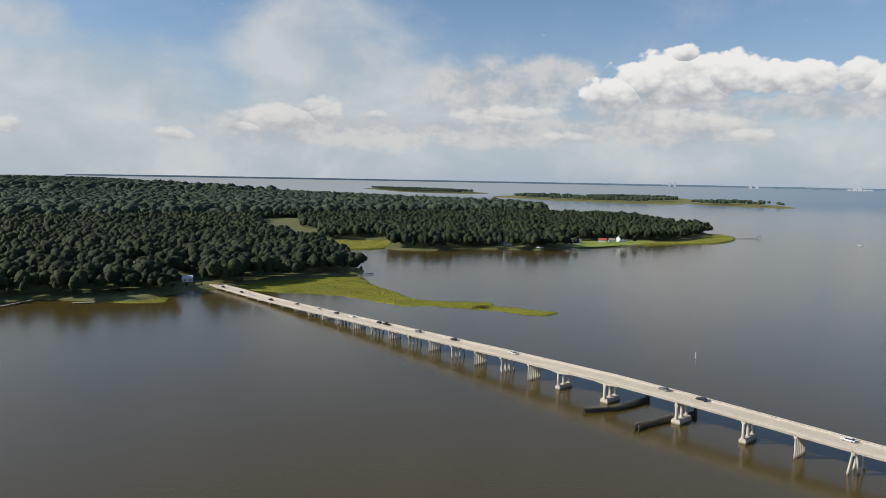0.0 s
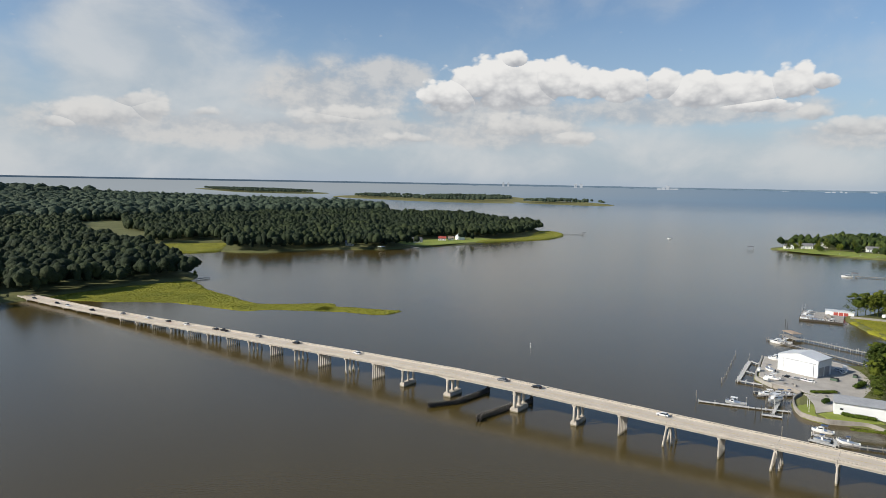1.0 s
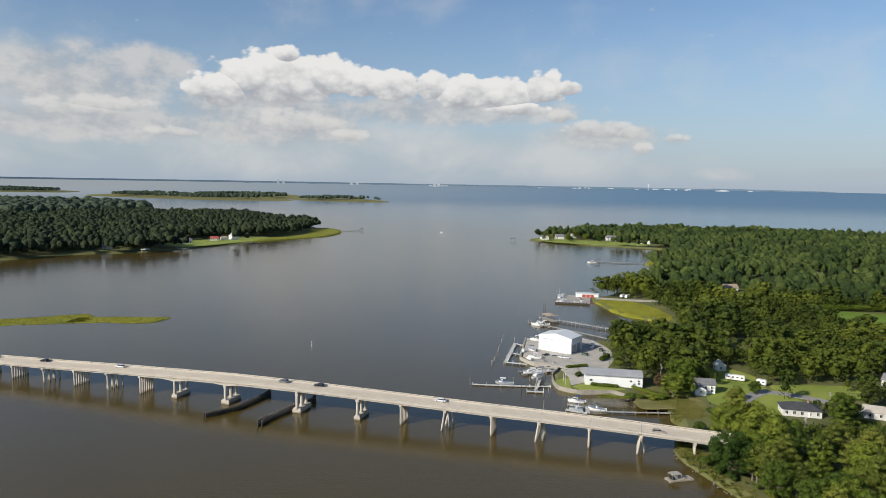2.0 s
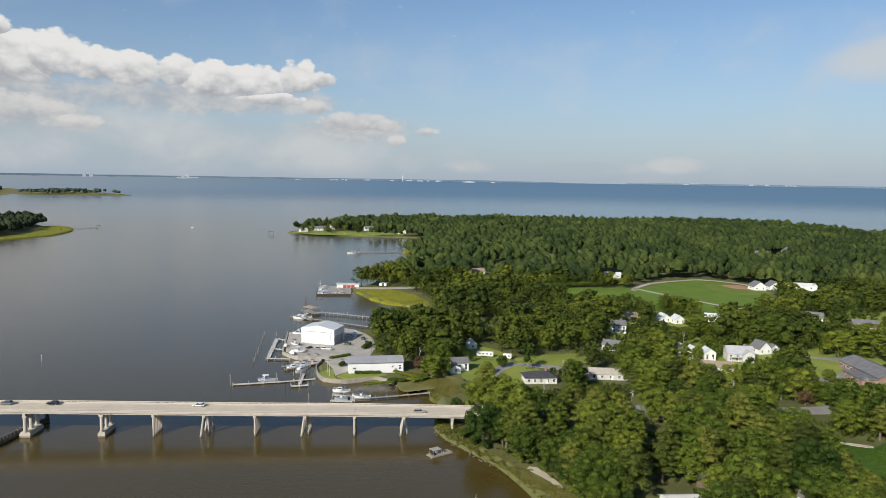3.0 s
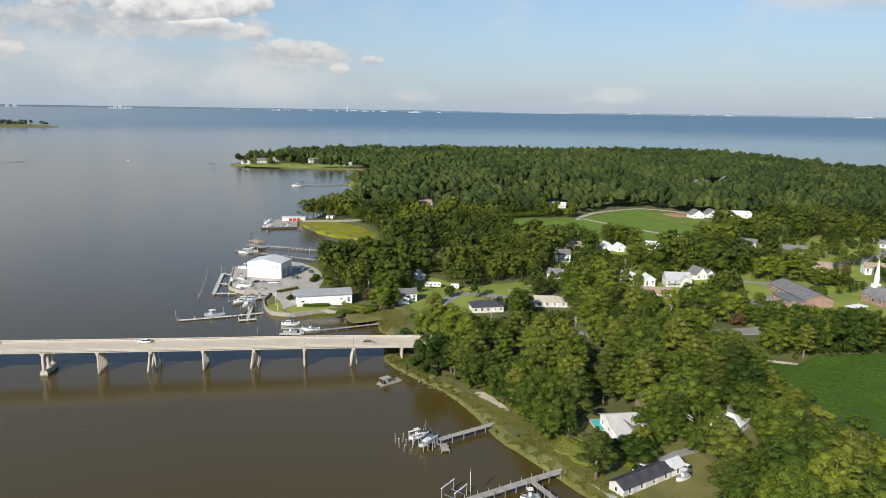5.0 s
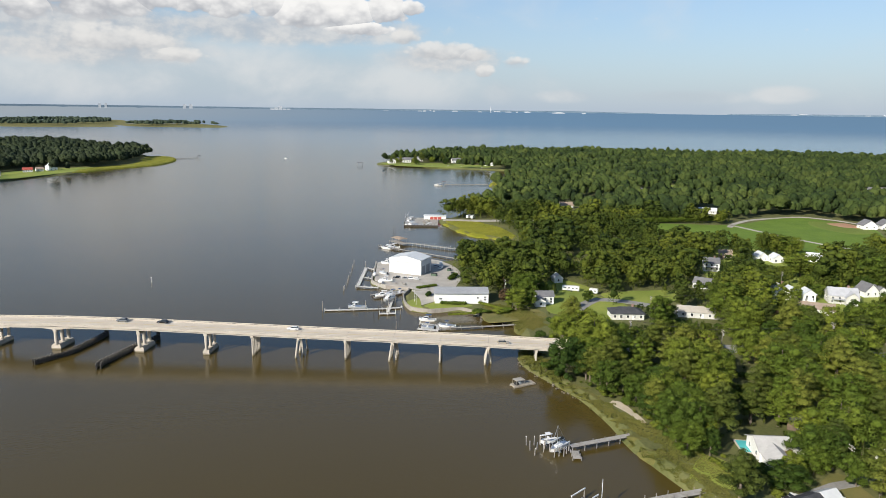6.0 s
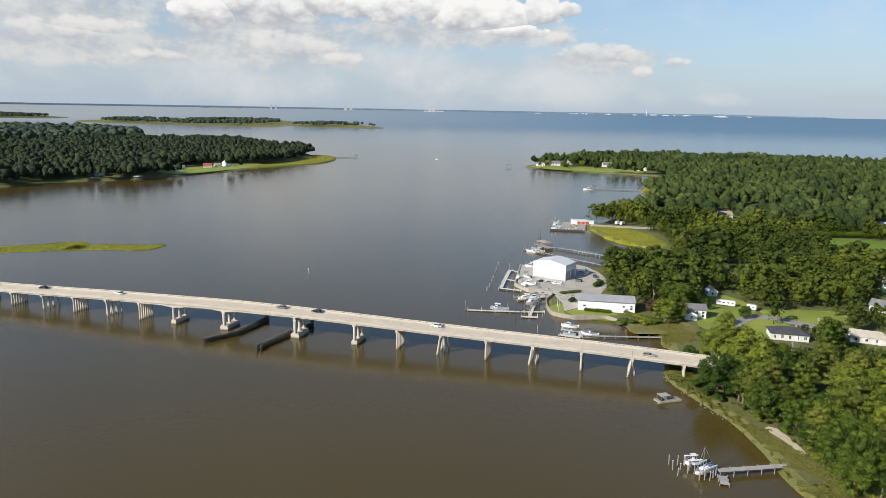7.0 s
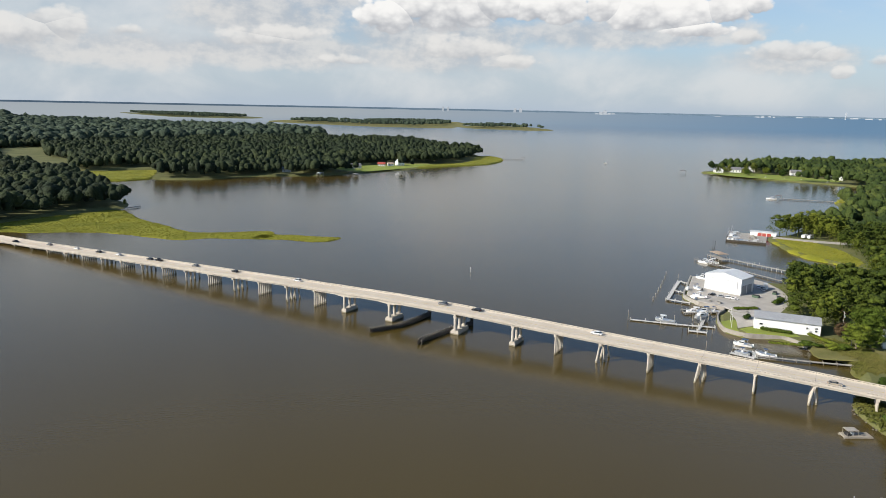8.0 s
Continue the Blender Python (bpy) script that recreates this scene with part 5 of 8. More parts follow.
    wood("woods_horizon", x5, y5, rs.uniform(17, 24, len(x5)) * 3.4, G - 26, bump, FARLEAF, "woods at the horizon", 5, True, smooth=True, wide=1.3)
    for k, (key, line) in enumerate(isle_lines.items()):
        big = key == "island_far"
        cx, cy = line.mean(0)
        inner = (line - (cx, cy)) * 0.8 + (cx, cy)
        xi, yi, _ = planting(inner, inner[:, 0].min(), inner[:, 0].max(), inner[:, 1].min(), inner[:, 1].max(), 26, 20 + k, [])
        gaps = np.array([noise.noise(Vector((a * 0.006, b * 0.006, k))) for a, b in zip(xi, yi)])
        ok = gaps > (0.0 if not big else -0.3)
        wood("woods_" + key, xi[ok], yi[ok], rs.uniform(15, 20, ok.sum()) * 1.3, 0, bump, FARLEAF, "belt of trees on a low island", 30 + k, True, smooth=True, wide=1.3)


grow()


def tufts(name, poly, step, h, z, material, label, seed, bank=3.0):
    """Reeds and cordgrass: small crossed leaning blades over a marsh."""
    rs = np.random.RandomState(seed)
    x0, x1, y0, y1 = poly[:, 0].min(), poly[:, 0].max(), poly[:, 1].min(), poly[:, 1].max()
    gx, gy = np.meshgrid(np.arange(x0, x1, step), np.arange(y0, y1, step))
    x, y = (gx + rs.uniform(-0.5, 0.5, gx.shape) * step).ravel(), (gy + rs.uniform(-0.5, 0.5, gy.shape) * step).ravel()
    keep = inside(poly, x, y)
    x, y = x[keep], y[keep]
    # patches of taller and lower growth
    g = np.array([noise.noise(Vector((a / (step * 7), b / (step * 7), seed))) for a, b in zip(x, y)])
    hh = h * np.clip(0.9 + 0.25 * g + rs.uniform(-0.2, 0.2, len(x)), 0.3, 1.4)
    dist = np.min(np.hypot(x[:, None] - poly[None, ::2, 0], y[:, None] - poly[None, ::2, 1]), 1)
    zz = np.interp(dist, (0, 0.5, 1.2), (0.05, 0.25, z)) if bank < 2 else np.interp(dist, (0, bank * 0.25, bank), (0.3, 1.0, z))
    V = []
    for k in range(2):
        a = rs.uniform(0, 3.14, len(x))
        dx, dy = np.cos(a) * step * 0.62, np.sin(a) * step * 0.62
        lx, ly = rs.uniform(-0.3, 0.3, len(x)) * hh, rs.uniform(-0.3, 0.3, len(x)) * hh
        V.append(np.stack([np.stack([x - dx, y - dy, zz - 0.05], 1), np.stack([x + dx, y + dy, zz - 0.05], 1), np.stack([x + dx * 0.7 + lx, y + dy * 0.7 + ly, zz + hh], 1), np.stack([x - dx * 0.7 + lx, y - dy * 0.7 + ly, zz + hh * 0.85], 1)], 1))
    V = np.concatenate(V)
    ob = new(name, arrays(name, V.reshape(-1, 3), np.arange(len(V) * 4).reshape(-1, 4), material, 4))
    return tagged(ob, label, "reeds", kind="stuff")


REED = leaves("reed_blades", (0.080, 0.090, 0.017), (0.112, 0.115, 0.025), (0.150, 0.138, 0.040), 6.0, False, (0.88, 1.12))
CORD = leaves("cordgrass_blades", (0.100, 0.112, 0.009), (0.155, 0.160, 0.013), (0.225, 0.215, 0.020), 10.0, False, (0.9, 1.1))
for i, (key, pts) in enumerate(MARSHES.items()):
    near = key in ("marsh_near", "marsh_bank", "marsh_bridge")
    low = key in ("marsh_spit", "marsh_island", "marsh_west")
    far = key in ("marsh_point", "marsh_inlet", "marsh_creek")
    tufts("reeds_" + key.split("_")[1], curve(pts, 3.0), 0.45 if near else (5.0 if far else 1.7), 0.26 if near else 0.14, 0.4 if low else G + 0.1, REED if near else CORD,
          "reeds and cordgrass on the wet bank", 40 + i, 1.2 if low else 4.0)
BEAN = leaves("bean_leaves", (0.032, 0.072, 0.004), (0.041, 0.087, 0.005), (0.052, 0.104, 0.008), 14.0, False, (0.95, 1.05))
tufts("bean_plants", straight([(258, -128), (256, -140), (266, -152), (273, -215), (274, -290), (200, -262), (182, -157), (204, -128), (238, -126)]), 1.2, 0.22, G + 0.08, BEAN, "leafy rows of bean plants in a field", 63, 0.5)
tufts("rough_grass", straight([(232, 4), (206, -26), (188, -40), (176, -46), (170, -42), (190, -28), (214, -8)]), 0.5, 0.26, G + 0.02, REED, "rough grass along the bank", 60, 0.5)
tufts("rough_grass_cove", straight([(297, 20), (322, 50), (334, 46), (330, 24), (312, 14)]), 0.6, 0.26, G + 0.02, REED, "rough grass beside the cove", 61, 3.0)
tufts("rough_grass_abutment", straight([(233, 5), (246, 15.5), (256, 22.5), (275, 24.5), (276, 16), (258, 11), (244, 2)]), 0.6, 0.45, G, REED, "rough grass below the bridge end", 62, 3.0)


def rocks(name, pts, n, label, seed):
    """Loose stones along a shoreline."""
    rs = np.random.RandomState(seed)
    line = curve(pts, 1.0, closed=False)
    V, F, off = [], [], 0
    for i in range(n):
        p = line[rs.randint(len(line))] + rs.normal(size=2) * 0.7
        r = rs.uniform(0.2, 0.65)
        bv, bf = ball(p[0], p[1], rs.uniform(0.05, 0.35), r, r * rs.uniform(0.6, 1.0), r * 0.6, i)
        V.append(bv), F.append(bf + off)
        off += len(bv)
    return tagged(new(name, arrays(name, np.concatenate(V), np.concatenate(F), STONE, 3)), label, "rocks", kind="stuff")


STONE = surf("shore_stone", (0.11, 0.10, 0.08), (0.22, 0.20, 0.17), 0.6, 0.9, 0.3)
rocks("shore_rocks", [(227, -1), (236, 7), (246, 15), (256, 22), (275, 24)], 60, "pale loose stones along the bank below the bridge", 1)
rocks("cove_rocks", [(306, 31), (313, 46), (320, 56)], 60, "loose stones along the cove bank", 2)


# ---------------------------------------------------------------- buildings
def facing(x, y, turn=0.0):
    """The turn about z that sets a building's front (its local -y) to the camera."""
    return math.degrees(math.atan2(y, x)) - 90 + turn


def gable_walls(w, d, eave, rise, along=True):
    """Walls of a gabled house; along: the ridge runs along local x."""
    bm = bmesh.new()
    x, y = w / 2, d / 2
    lo = [bm.verts.new(c) for c in ((-x, -y, -0.5), (x, -y, -0.5), (x, y, -0.5), (-x, y, -0.5))]
    hi = [bm.verts.new(c) for c in ((-x, -y, eave), (x, -y, eave), (x, y, eave), (-x, y, eave))]
    tops = [bm.verts.new(c) for c in (((-x, 0, eave + rise), (x, 0, eave + rise)) if along else ((0, -y, eave + rise), (0, y, eave + rise)))]
    if along:
        bm.faces.new((lo[0], lo[1], hi[1], hi[0])), bm.faces.new((lo[2], lo[3], hi[3], hi[2]))
        bm.faces.new((lo[1], lo[2], hi[2], tops[1], hi[1])), bm.faces.new((lo[3], lo[0], hi[0], tops[0], hi[3]))
        bm.faces.new((hi[0], hi[1], tops[1], tops[0])), bm.faces.new((hi[2], hi[3], tops[0], tops[1]))
    else:
        bm.faces.new((lo[0], lo[1], hi[1], tops[0], hi[0])), bm.faces.new((lo[2], lo[3], hi[3], tops[1], hi[2]))
        bm.faces.new((lo[1], lo[2], hi[2], hi[1])), bm.faces.new((lo[3], lo[0], hi[0], hi[3]))
        bm.faces.new((hi[1], hi[2], tops[1], tops[0])), bm.faces.new((hi[3], hi[0], tops[0], tops[1]))
    return bm


def roof_slope(w, d, eave, rise, sign, along=True, over=0.45, thick=0.18):
    """One slope of a gable roof, with its overhang and thickness."""
    bm = bmesh.new()
    half, run = ((w if along else d) / 2 + over), (d if along else w) / 2
    k = rise / run
    low, z0 = run + over, eave - k * over + 0.06
    pts = []
    for a, b, z in ((-half, low, z0), (half, low, z0), (half, 0, eave + rise + 0.06), (-half, 0, eave + rise + 0.06)):
        b *= sign
        pts.append((a, b, z) if along else (b, a, z))
    vs = [bm.verts.new(p) for p in pts] + [bm.verts.new((p[0], p[1], p[2] + thick)) for p in pts]
    for f in ((3, 2, 1, 0), (4, 5, 6, 7), (0, 1, 5, 4), (1, 2, 6, 5), (2, 3, 7, 6), (3, 0, 4, 7)):
        bm.faces.new([vs[i] for i in f])
    bmesh.ops.recalc_face_normals(bm, faces=bm.faces)
    return bm


def hip_roof(w, d, eave, rise, over=0.5):
    bm = bmesh.new()
    x, y = w / 2 + over, d / 2 + over
    r = max(0.3, x - y)
    lo = [bm.verts.new(c) for c in ((-x, -y, eave - 0.1), (x, -y, eave - 0.1), (x, y, eave - 0.1), (-x, y, eave - 0.1))]
    mi = [bm.verts.new((v.co.x, v.co.y, eave + 0.1)) for v in lo]
    t = [bm.verts.new((-r, 0, eave + rise)), bm.verts.new((r, 0, eave + rise))]
    bm.faces.new(lo[::-1])
    for i in range(4):
        bm.faces.new((lo[i], lo[(i + 1) % 4], mi[(i + 1) % 4], mi[i]))
    bm.faces.new((mi[0], mi[1], t[1], t[0])), bm.faces.new((mi[1], mi[2], t[1]))
    bm.faces.new((mi[2], mi[3], t[0], t[1])), bm.faces.new((mi[3], mi[0], t[0]))
    return bm


def window(parent, x, y, z, w, h, side, frame=None):
    """A window on a wall: frame, sill and pane. side: which wall it sits on."""
    fr = boxes((-w / 2 - 0.1, w / 2 + 0.1, -0.07, 0.05, -h / 2 - 0.1, -h / 2), (-w / 2 - 0.1, w / 2 + 0.1, -0.07, 0.05, h / 2, h / 2 + 0.1),
               (-w / 2 - 0.1, -w / 2, -0.07, 0.05, -h / 2, h / 2), (w / 2, w / 2 + 0.1, -0.07, 0.05, -h / 2, h / 2), (-0.03, 0.03, -0.05, 0.03, -h / 2, h / 2))
    ob = part("window", fr, frame or WHITE, parent, "white framed window")
    ob.matrix_local = pose(x, y, z, 0, 0, {"front": 0, "right": 90, "back": 180, "left": -90}[side])
    pn = part("pane", boxes((-w / 2, w / 2, -0.03, 0.02, -h / 2, h / 2)), GLASS, ob, "dark reflecting glass")
    return ob


def house(x, y, w, d, eave, rise, wall, roof, label, turn=0.0, rot=None, along=True, hip=False, wins=3, chimney=False, porch=False, wing=None, name="house", z=None):
    rot = facing(x, y, turn) if rot is None else rot
    h = thing(name, pose(x, y, G if z is None else z, 0, 0, rot), label, "house" if name == "house" else name.replace("_", " "))
    if hip:
        part("wall", boxes((-w / 2, w / 2, -d / 2, d / 2, -0.5, eave)), wall, h)
        part("roof", hip_roof(w, d, eave, rise), roof, h)
    else:
        part("wall", gable_walls(w, d, eave, rise, along), wall, h)
        part("roof", roof_slope(w, d, eave, rise, 1, along), roof, h)
        part("roof", roof_slope(w, d, eave, rise, -1, along), roof, h)
    floors = [eave * 0.55] if eave < 4 else [1.5, eave - 1.4]
    for zf in floors:
        for k in range(wins):
            px = -w / 2 + w * (k + 0.5) / wins
            window(h, px, -d / 2 - 0.01, zf, 1.0, 1.3, "front")
        for k in range(max(1, wins - 1)):
            py = -d / 2 + d * (k + 0.5) / max(1, wins - 1)
            window(h, w / 2 + 0.01, py, zf, 0.9, 1.2, "right")
            window(h, -w / 2 - 0.01, py, zf, 0.9, 1.2, "left")
    dr = part("door", boxes((-0.5, 0.5, -0.06, 0.04, 0, 2.05)), WHITE, h, "panelled front door")
    dr.location = (w * 0.17, -d / 2 - 0.02, 0.05)
    if chimney:
        part("chimney", boxes((w * 0.2 - 0.4, w * 0.2 + 0.4, -0.3, 0.5, eave * 0.5, eave + rise + 1.0), (w * 0.2 - 0.5, w * 0.2 + 0.5, -0.4, 0.6, eave + rise + 1.0, eave + rise + 1.2)), BRICK, h, "brick chimney")
    if porch:
        pr = part("porch", boxes((-w * 0.4, w * 0.4, -d / 2 - 2.2, -d / 2, 2.6, 2.75)), roof, h, "porch roof on posts")
        for k in range(4):
            part("post", boxes((-w * 0.39 + k * w * 0.26 - 0.07, -w * 0.39 + k * w * 0.26 + 0.07, -d / 2 - 2.1, -d / 2 - 1.96, -0.3, 2.6)), WHITE, pr)
    if wing:
        ww, wd, wx, wy, we, wr = wing
        wg = part("wing", gable_walls(ww, wd, we, wr, False), wall, h, "gabled wing")
        wg.location = (wx, wy, 0)
        for s in (1, -1):
            part("roof", roof_slope(ww, wd, we, wr, s, False), roof, wg)
        window(wg, 0, -wd / 2 - 0.01, we * 0.55, 1.0, 1.3, "front")
    return h


def boat_shed():
    sh = thing("boat_shed", pose(388.4, 100.0, G, 0, 0, -101.3), "large white sheet-metal boat shed with a tall sliding door", "shed")
    w, d, e, r = 20.4, 14.2, 8.6, 2.0
    part("wall", gable_walls(w, d, e, r, False), WHITEMETAL, sh)
    for s in (1, -1):
        part("roof", roof_slope(w, d, e, r, s, False, 0.2, 0.12), ROOFPALE, sh, "pale metal roof")
    door = part("sliding_door", boxes((-7.2, 8.2, -d / 2 - 0.22, -d / 2 - 0.05, 0.1, 6.8)), WHITEMETAL, sh, "tall white sliding door")
    part("door_rail", boxes((-8.2, 9.2, -d / 2 - 0.34, -d / 2 - 0.02, 6.8, 7.1)), METAL, door)
    part("door_rail", boxes((-7.3, -7.1, -d / 2 - 0.3, -d / 2 - 0.02, 0.1, 6.8)), METAL, door)
    part("door_rail", boxes((8.1, 8.3, -d / 2 - 0.3, -d / 2 - 0.02, 0.1, 6.8)), METAL, door)
    for y in (-3.6, 2.4):
        part("side_door", boxes((w / 2, w / 2 + 0.1, y - 2.4, y + 2.4, 0.2, 5.0)), surf("dull_steel_door", (0.30, 0.31, 0.32), (0.38, 0.39, 0.40), 0.4, 0.5), sh, "grey roller door")
    for s in (-1, 1):
        part("corner_trim", boxes((s * w / 2 - 0.12, s * w / 2 + 0.12, -d / 2 - 0.12, -d / 2 + 0.12, 0, e)), ROOFPALE, sh)
        part("gutter", boxes((s * (w / 2 + 0.25) - 0.1, s * (w / 2 + 0.25) + 0.1, -d / 2, d / 2, e - 0.25, e - 0.05)), METAL, sh)


def long_store():
    st = thing("storage_building", pose(333.5, 59.6, G, 0, 0, -76.0), "long white metal building with a weathered grey roof", "building")
    w, d, e, r = 26.6, 13.0, 5.2, 1.6
    part("wall", gable_walls(w, d, e, r, True), WHITEMETAL, st)
    for s in (1, -1):
        part("roof", roof_slope(w, d, e, r, s, True, 0.3, 0.12), surf("dull_grey_metal", (0.26, 0.27, 0.28), (0.38, 0.39, 0.40), 0.12, 0.5), st, "weathered grey metal roof")
    for x, z, ww, hh in ((-10.4, 2.6, 1.2, 0.7), (8.0, 3.1, 0.7, 0.7), (11.6, 2.2, 0.8, 0.7), (11.6, 3.4, 0.8, 0.6)):
        window(st, x, -d / 2 - 0.01, z, ww, hh, "front", METAL)
    dr = part("door", boxes((-0.5, 0.5, -0.05, 0.05, 0, 2.1)), METAL, st, "grey steel door")
    dr.location = (9.5, -d / 2 - 0.02, 0.05)
    part("gutter", boxes((-w / 2, w / 2, -d / 2 - 0.5, -d / 2 - 0.35, e - 0.2, e - 0.05)), METAL, st)


def church():
    ch = thing("church", pose(340.0, -225.5, G, 0, 0, 190), "red brick church with a grey roof and a white steeple", "church")
    w, d, e, r = 27, 10.8, 4.2, 4.4       # the ridge runs along x, the gable with the tall window faces -x end
    part("wall", gable_walls(d, w, e, r, False), BRICK, ch).matrix_local = pose(0, 0, 0, 0, 0, 90)
    for s in (1, -1):
        part("roof", roof_slope(w, d, e, r, s, True, 0.4, 0.2), ROOFGREY, ch)
    for k in range(5):
        wn = window(ch, -10 + 4.6 * k, -d / 2 - 0.01, 2.4, 1.2, 2.3, "front")
    for k in range(5):
        window(ch, -10 + 4.6 * k, d / 2 + 0.01, 2.4, 1.2, 2.3, "back")
    gw = window(ch, w / 2 + 0.01, 0, 4.0, 2.2, 4.5, "right")
    for s in (-1, 1):
        bb = bmesh.new()
        n = 8
        vs = []
        for yy, zz in ((s * (d / 2 + 0.45), e - 0.25), (0, e + r + 0.15)):
            for dx in (0.02, 0.45):
                for dz in (-0.35, 0.1):
                    vs.append(bb.verts.new((w / 2 + dx, yy, zz + dz)))
        for f in ((0, 1, 5, 4), (2, 6, 7, 3), (0, 2, 3, 1), (1, 3, 7, 5), (0, 4, 6, 2), (4, 5, 7, 6)):
            bb.faces.new([vs[i] for i in f])
        part("bargeboard", bb, WHITE, ch, "white gable trim")
    st = part("steeple", boxes((-12.4, -9.2, -1.6, 1.6, e + r - 2.2, e + r + 1.0)), WHITE, ch, "white steeple base")
    bm = bmesh.new()
    rod(bm, (-10.8, 0, e + r + 1.2), (-10.8, 0, e + r + 3.4), 1.3, 1.25, 8)
    part("belfry", bm, WHITE, st)
    bm = bmesh.new()
    rod(bm, (-10.8, 0, e + r + 3.4), (-10.8, 0, 22.6), 1.45, 0.04, 8)
    part("spire", bm, WHITE, st, "slender white spire")
    pc = part("porch", boxes((6.5, 9, -d / 2 - 2.4, -d / 2, -0.2, 2.6)), BRICK, ch, "small brick side porch")
    part("roof", boxes((6.2, 9.3, -d / 2 - 2.7, -d / 2, 2.6, 2.85)), ROOFGREY, pc)
    an = part("annex", boxes((-15, 2, d / 2 + 4, d / 2 + 13, -0.4, 3.6)), BRICK, ch, "lower brick annex")
    part("roof", boxes((-15.5, 2.5, d / 2 + 3.5, d / 2 + 13.5, 3.6, 4.1)), ROOFGREY, an)
    part("link", boxes((-6, -2, d / 2, d / 2 + 4, -0.4, 3.0)), BRICK, ch)


def brick_hall():
    ha = thing("parish_hall", pose(354.5, -187.0, G, 0, 0, 184), "low red brick hall with a broad dark grey roof", "hall")
    w, d, e, r = 34, 15, 4.0, 2.6
    part("wall", gable_walls(w, d, e, r, True), BRICK, ha)
    for s in (1, -1):
        part("roof", roof_slope(w, d, e, r, s, True, 0.6, 0.22), ROOFGREY, ha)
    wg = part("wing", boxes((1, 17, -d / 2 - 8, -d / 2 + 0.0, -0.4, 3.0)), BRICK, ha, "lower brick wing")
    part("roof", boxes((0.4, 17.6, -d / 2 - 8.6, -d / 2 + 0.2, 3.0, 3.5)), ROOFGREY, wg)
    for k in range(5):
        window(ha, -15 + 3.1 * k, -d / 2 - 0.01, 2.2, 1.5, 1.3, "front")
    for k in range(3):
        window(wg, 4 + 4.6 * k, -d / 2 - 8.01, 1.6, 1.3, 1.2, "front")
    ca = thing("carport", pose(331, -203, G, 0, 0, -64), "white flat-roofed open shelter beside the hall", "shelter")
    part("roof", boxes((-5.5, 5.5, -2.6, 2.6, 2.7, 2.95)), WHITE, ca)
    for px in (-5, 5):
        for py in (-2.2, 2.2):
            part("post", boxes((px - 0.08, px + 0.08, py - 0.08, py + 0.08, -0.2, 2.7)), WHITE, ca)
    wl = thing("garden_wall", pose(322, -262, G, 0, 0, -80), "long low white wall beside the church lawn", "wall")
    part("panel", boxes((-22, 22, -0.15, 0.15, -0.2, 1.2)), WHITE, wl)
    part("coping", boxes((-22.1, 22.1, -0.22, 0.22, 1.2, 1.32)), CONCRETE, wl)


boat_shed()
long_store()
church()
brick_hall()
house(339.5, 18.5, 8.5, 7, 4.2, 1.9, WHITE, ROOFGREY, "white two-storey house with a grey roof beside the marina", 12, wins=3, wing=(5, 5, -3, -5, 2.8, 1.3))
house(385, 14, 5, 5, 2.6, 2.2, WHITE, ROOFPALE, "small white gabled shed under the trees", 20, along=False, wins=1, name="garden_shed")
house(324, -20.5, 15, 9, 2.9, 2.3, SIDING, ROOFDARK, "low white bungalow with a charcoal hip roof", 14, hip=True, wins=5, chimney=True)
house(335, -53, 16, 9, 2.8, 1.7, SIDING, surf("buff_shingles", (0.40, 0.36, 0.30), (0.52, 0.48, 0.41), 0.4, 0.9, 0.3), "low house with a pale buff roof among trees", 8, wins=4)
house(439, -76, 9, 7.5, 5.2, 2.6, WHITE, ROOFGREY, "white two-storey house among trees", 10, wins=3, chimney=True, porch=True)
house(393, -65, 9, 8, 3.0, 2.4, SIDING, ROOFGREY, "weathered grey house half hidden by trees", -14, wins=3)
house(478, -91, 8, 7, 3.0, 2.8, BRICK, ROOFTAN, "small brick house with a tan roof", 5, wins=3)
house(479, -113, 6.8, 7, 3.0, 2.6, WHITE, ROOFPALE, "white gabled house with a steep pale roof", 30, along=False, wins=2)
house(475, -121.5, 6.8, 7, 3.0, 2.6, WHITE, ROOFPALE, "white gabled cottage beside its twin", 30, along=False, wins=2)
house(484, -147, 9.5, 7, 3.0, 2.6, WHITE, ROOFPALE, "white house with a pale roof beyond the field", 0, wins=3, wing=(5, 5, 3, -4, 2.8, 1.6))
house(379, -100, 7.6, 8, 5.0, 2.8, WHITE, ROOFPALE, "white two-storey farmhouse with a pale roof", 30, along=False, wins=2, chimney=True, wing=(5, 6, 6, -1, 4.6, 2.0))
house(378, -113.5, 6.2, 7, 4.2, 2.2, WHITE, ROOFPALE, "white gabled house beside the farmhouse", 24, along=False, wins=2)
house(379, -130, 13.5, 9, 4.4, 3.2, SIDING, surf("pale_grey_shingles", (0.36, 0.37, 0.39), (0.48, 0.49, 0.51), 0.4, 0.9, 0.3), "wide pale house with a grey roof and dormers", 16, wins=4, chimney=True, porch=True, wing=(6, 6, 3.5, -4, 4.2, 2.4))
house(397, -148, 8, 8, 3.2, 3.8, WHITE, ROOFGREY, "white gabled house with a grey roof", 40, along=False, wins=2, wing=(6, 8, 7, 1, 2.8, 2.2))
house(355, -110.5, 17, 9, 2.9, 2.0, SIDING, ROOFTAN, "long low house with a tan roof", 6, wins=5, wing=(6, 5, -3, -4, 2.7, 1.4))
house(639, -232, 12, 10, 3.4, 4.2, WHITE, ROOFGREY, "white gabled clubhouse with a grey roof", 30, along=False, wins=2)
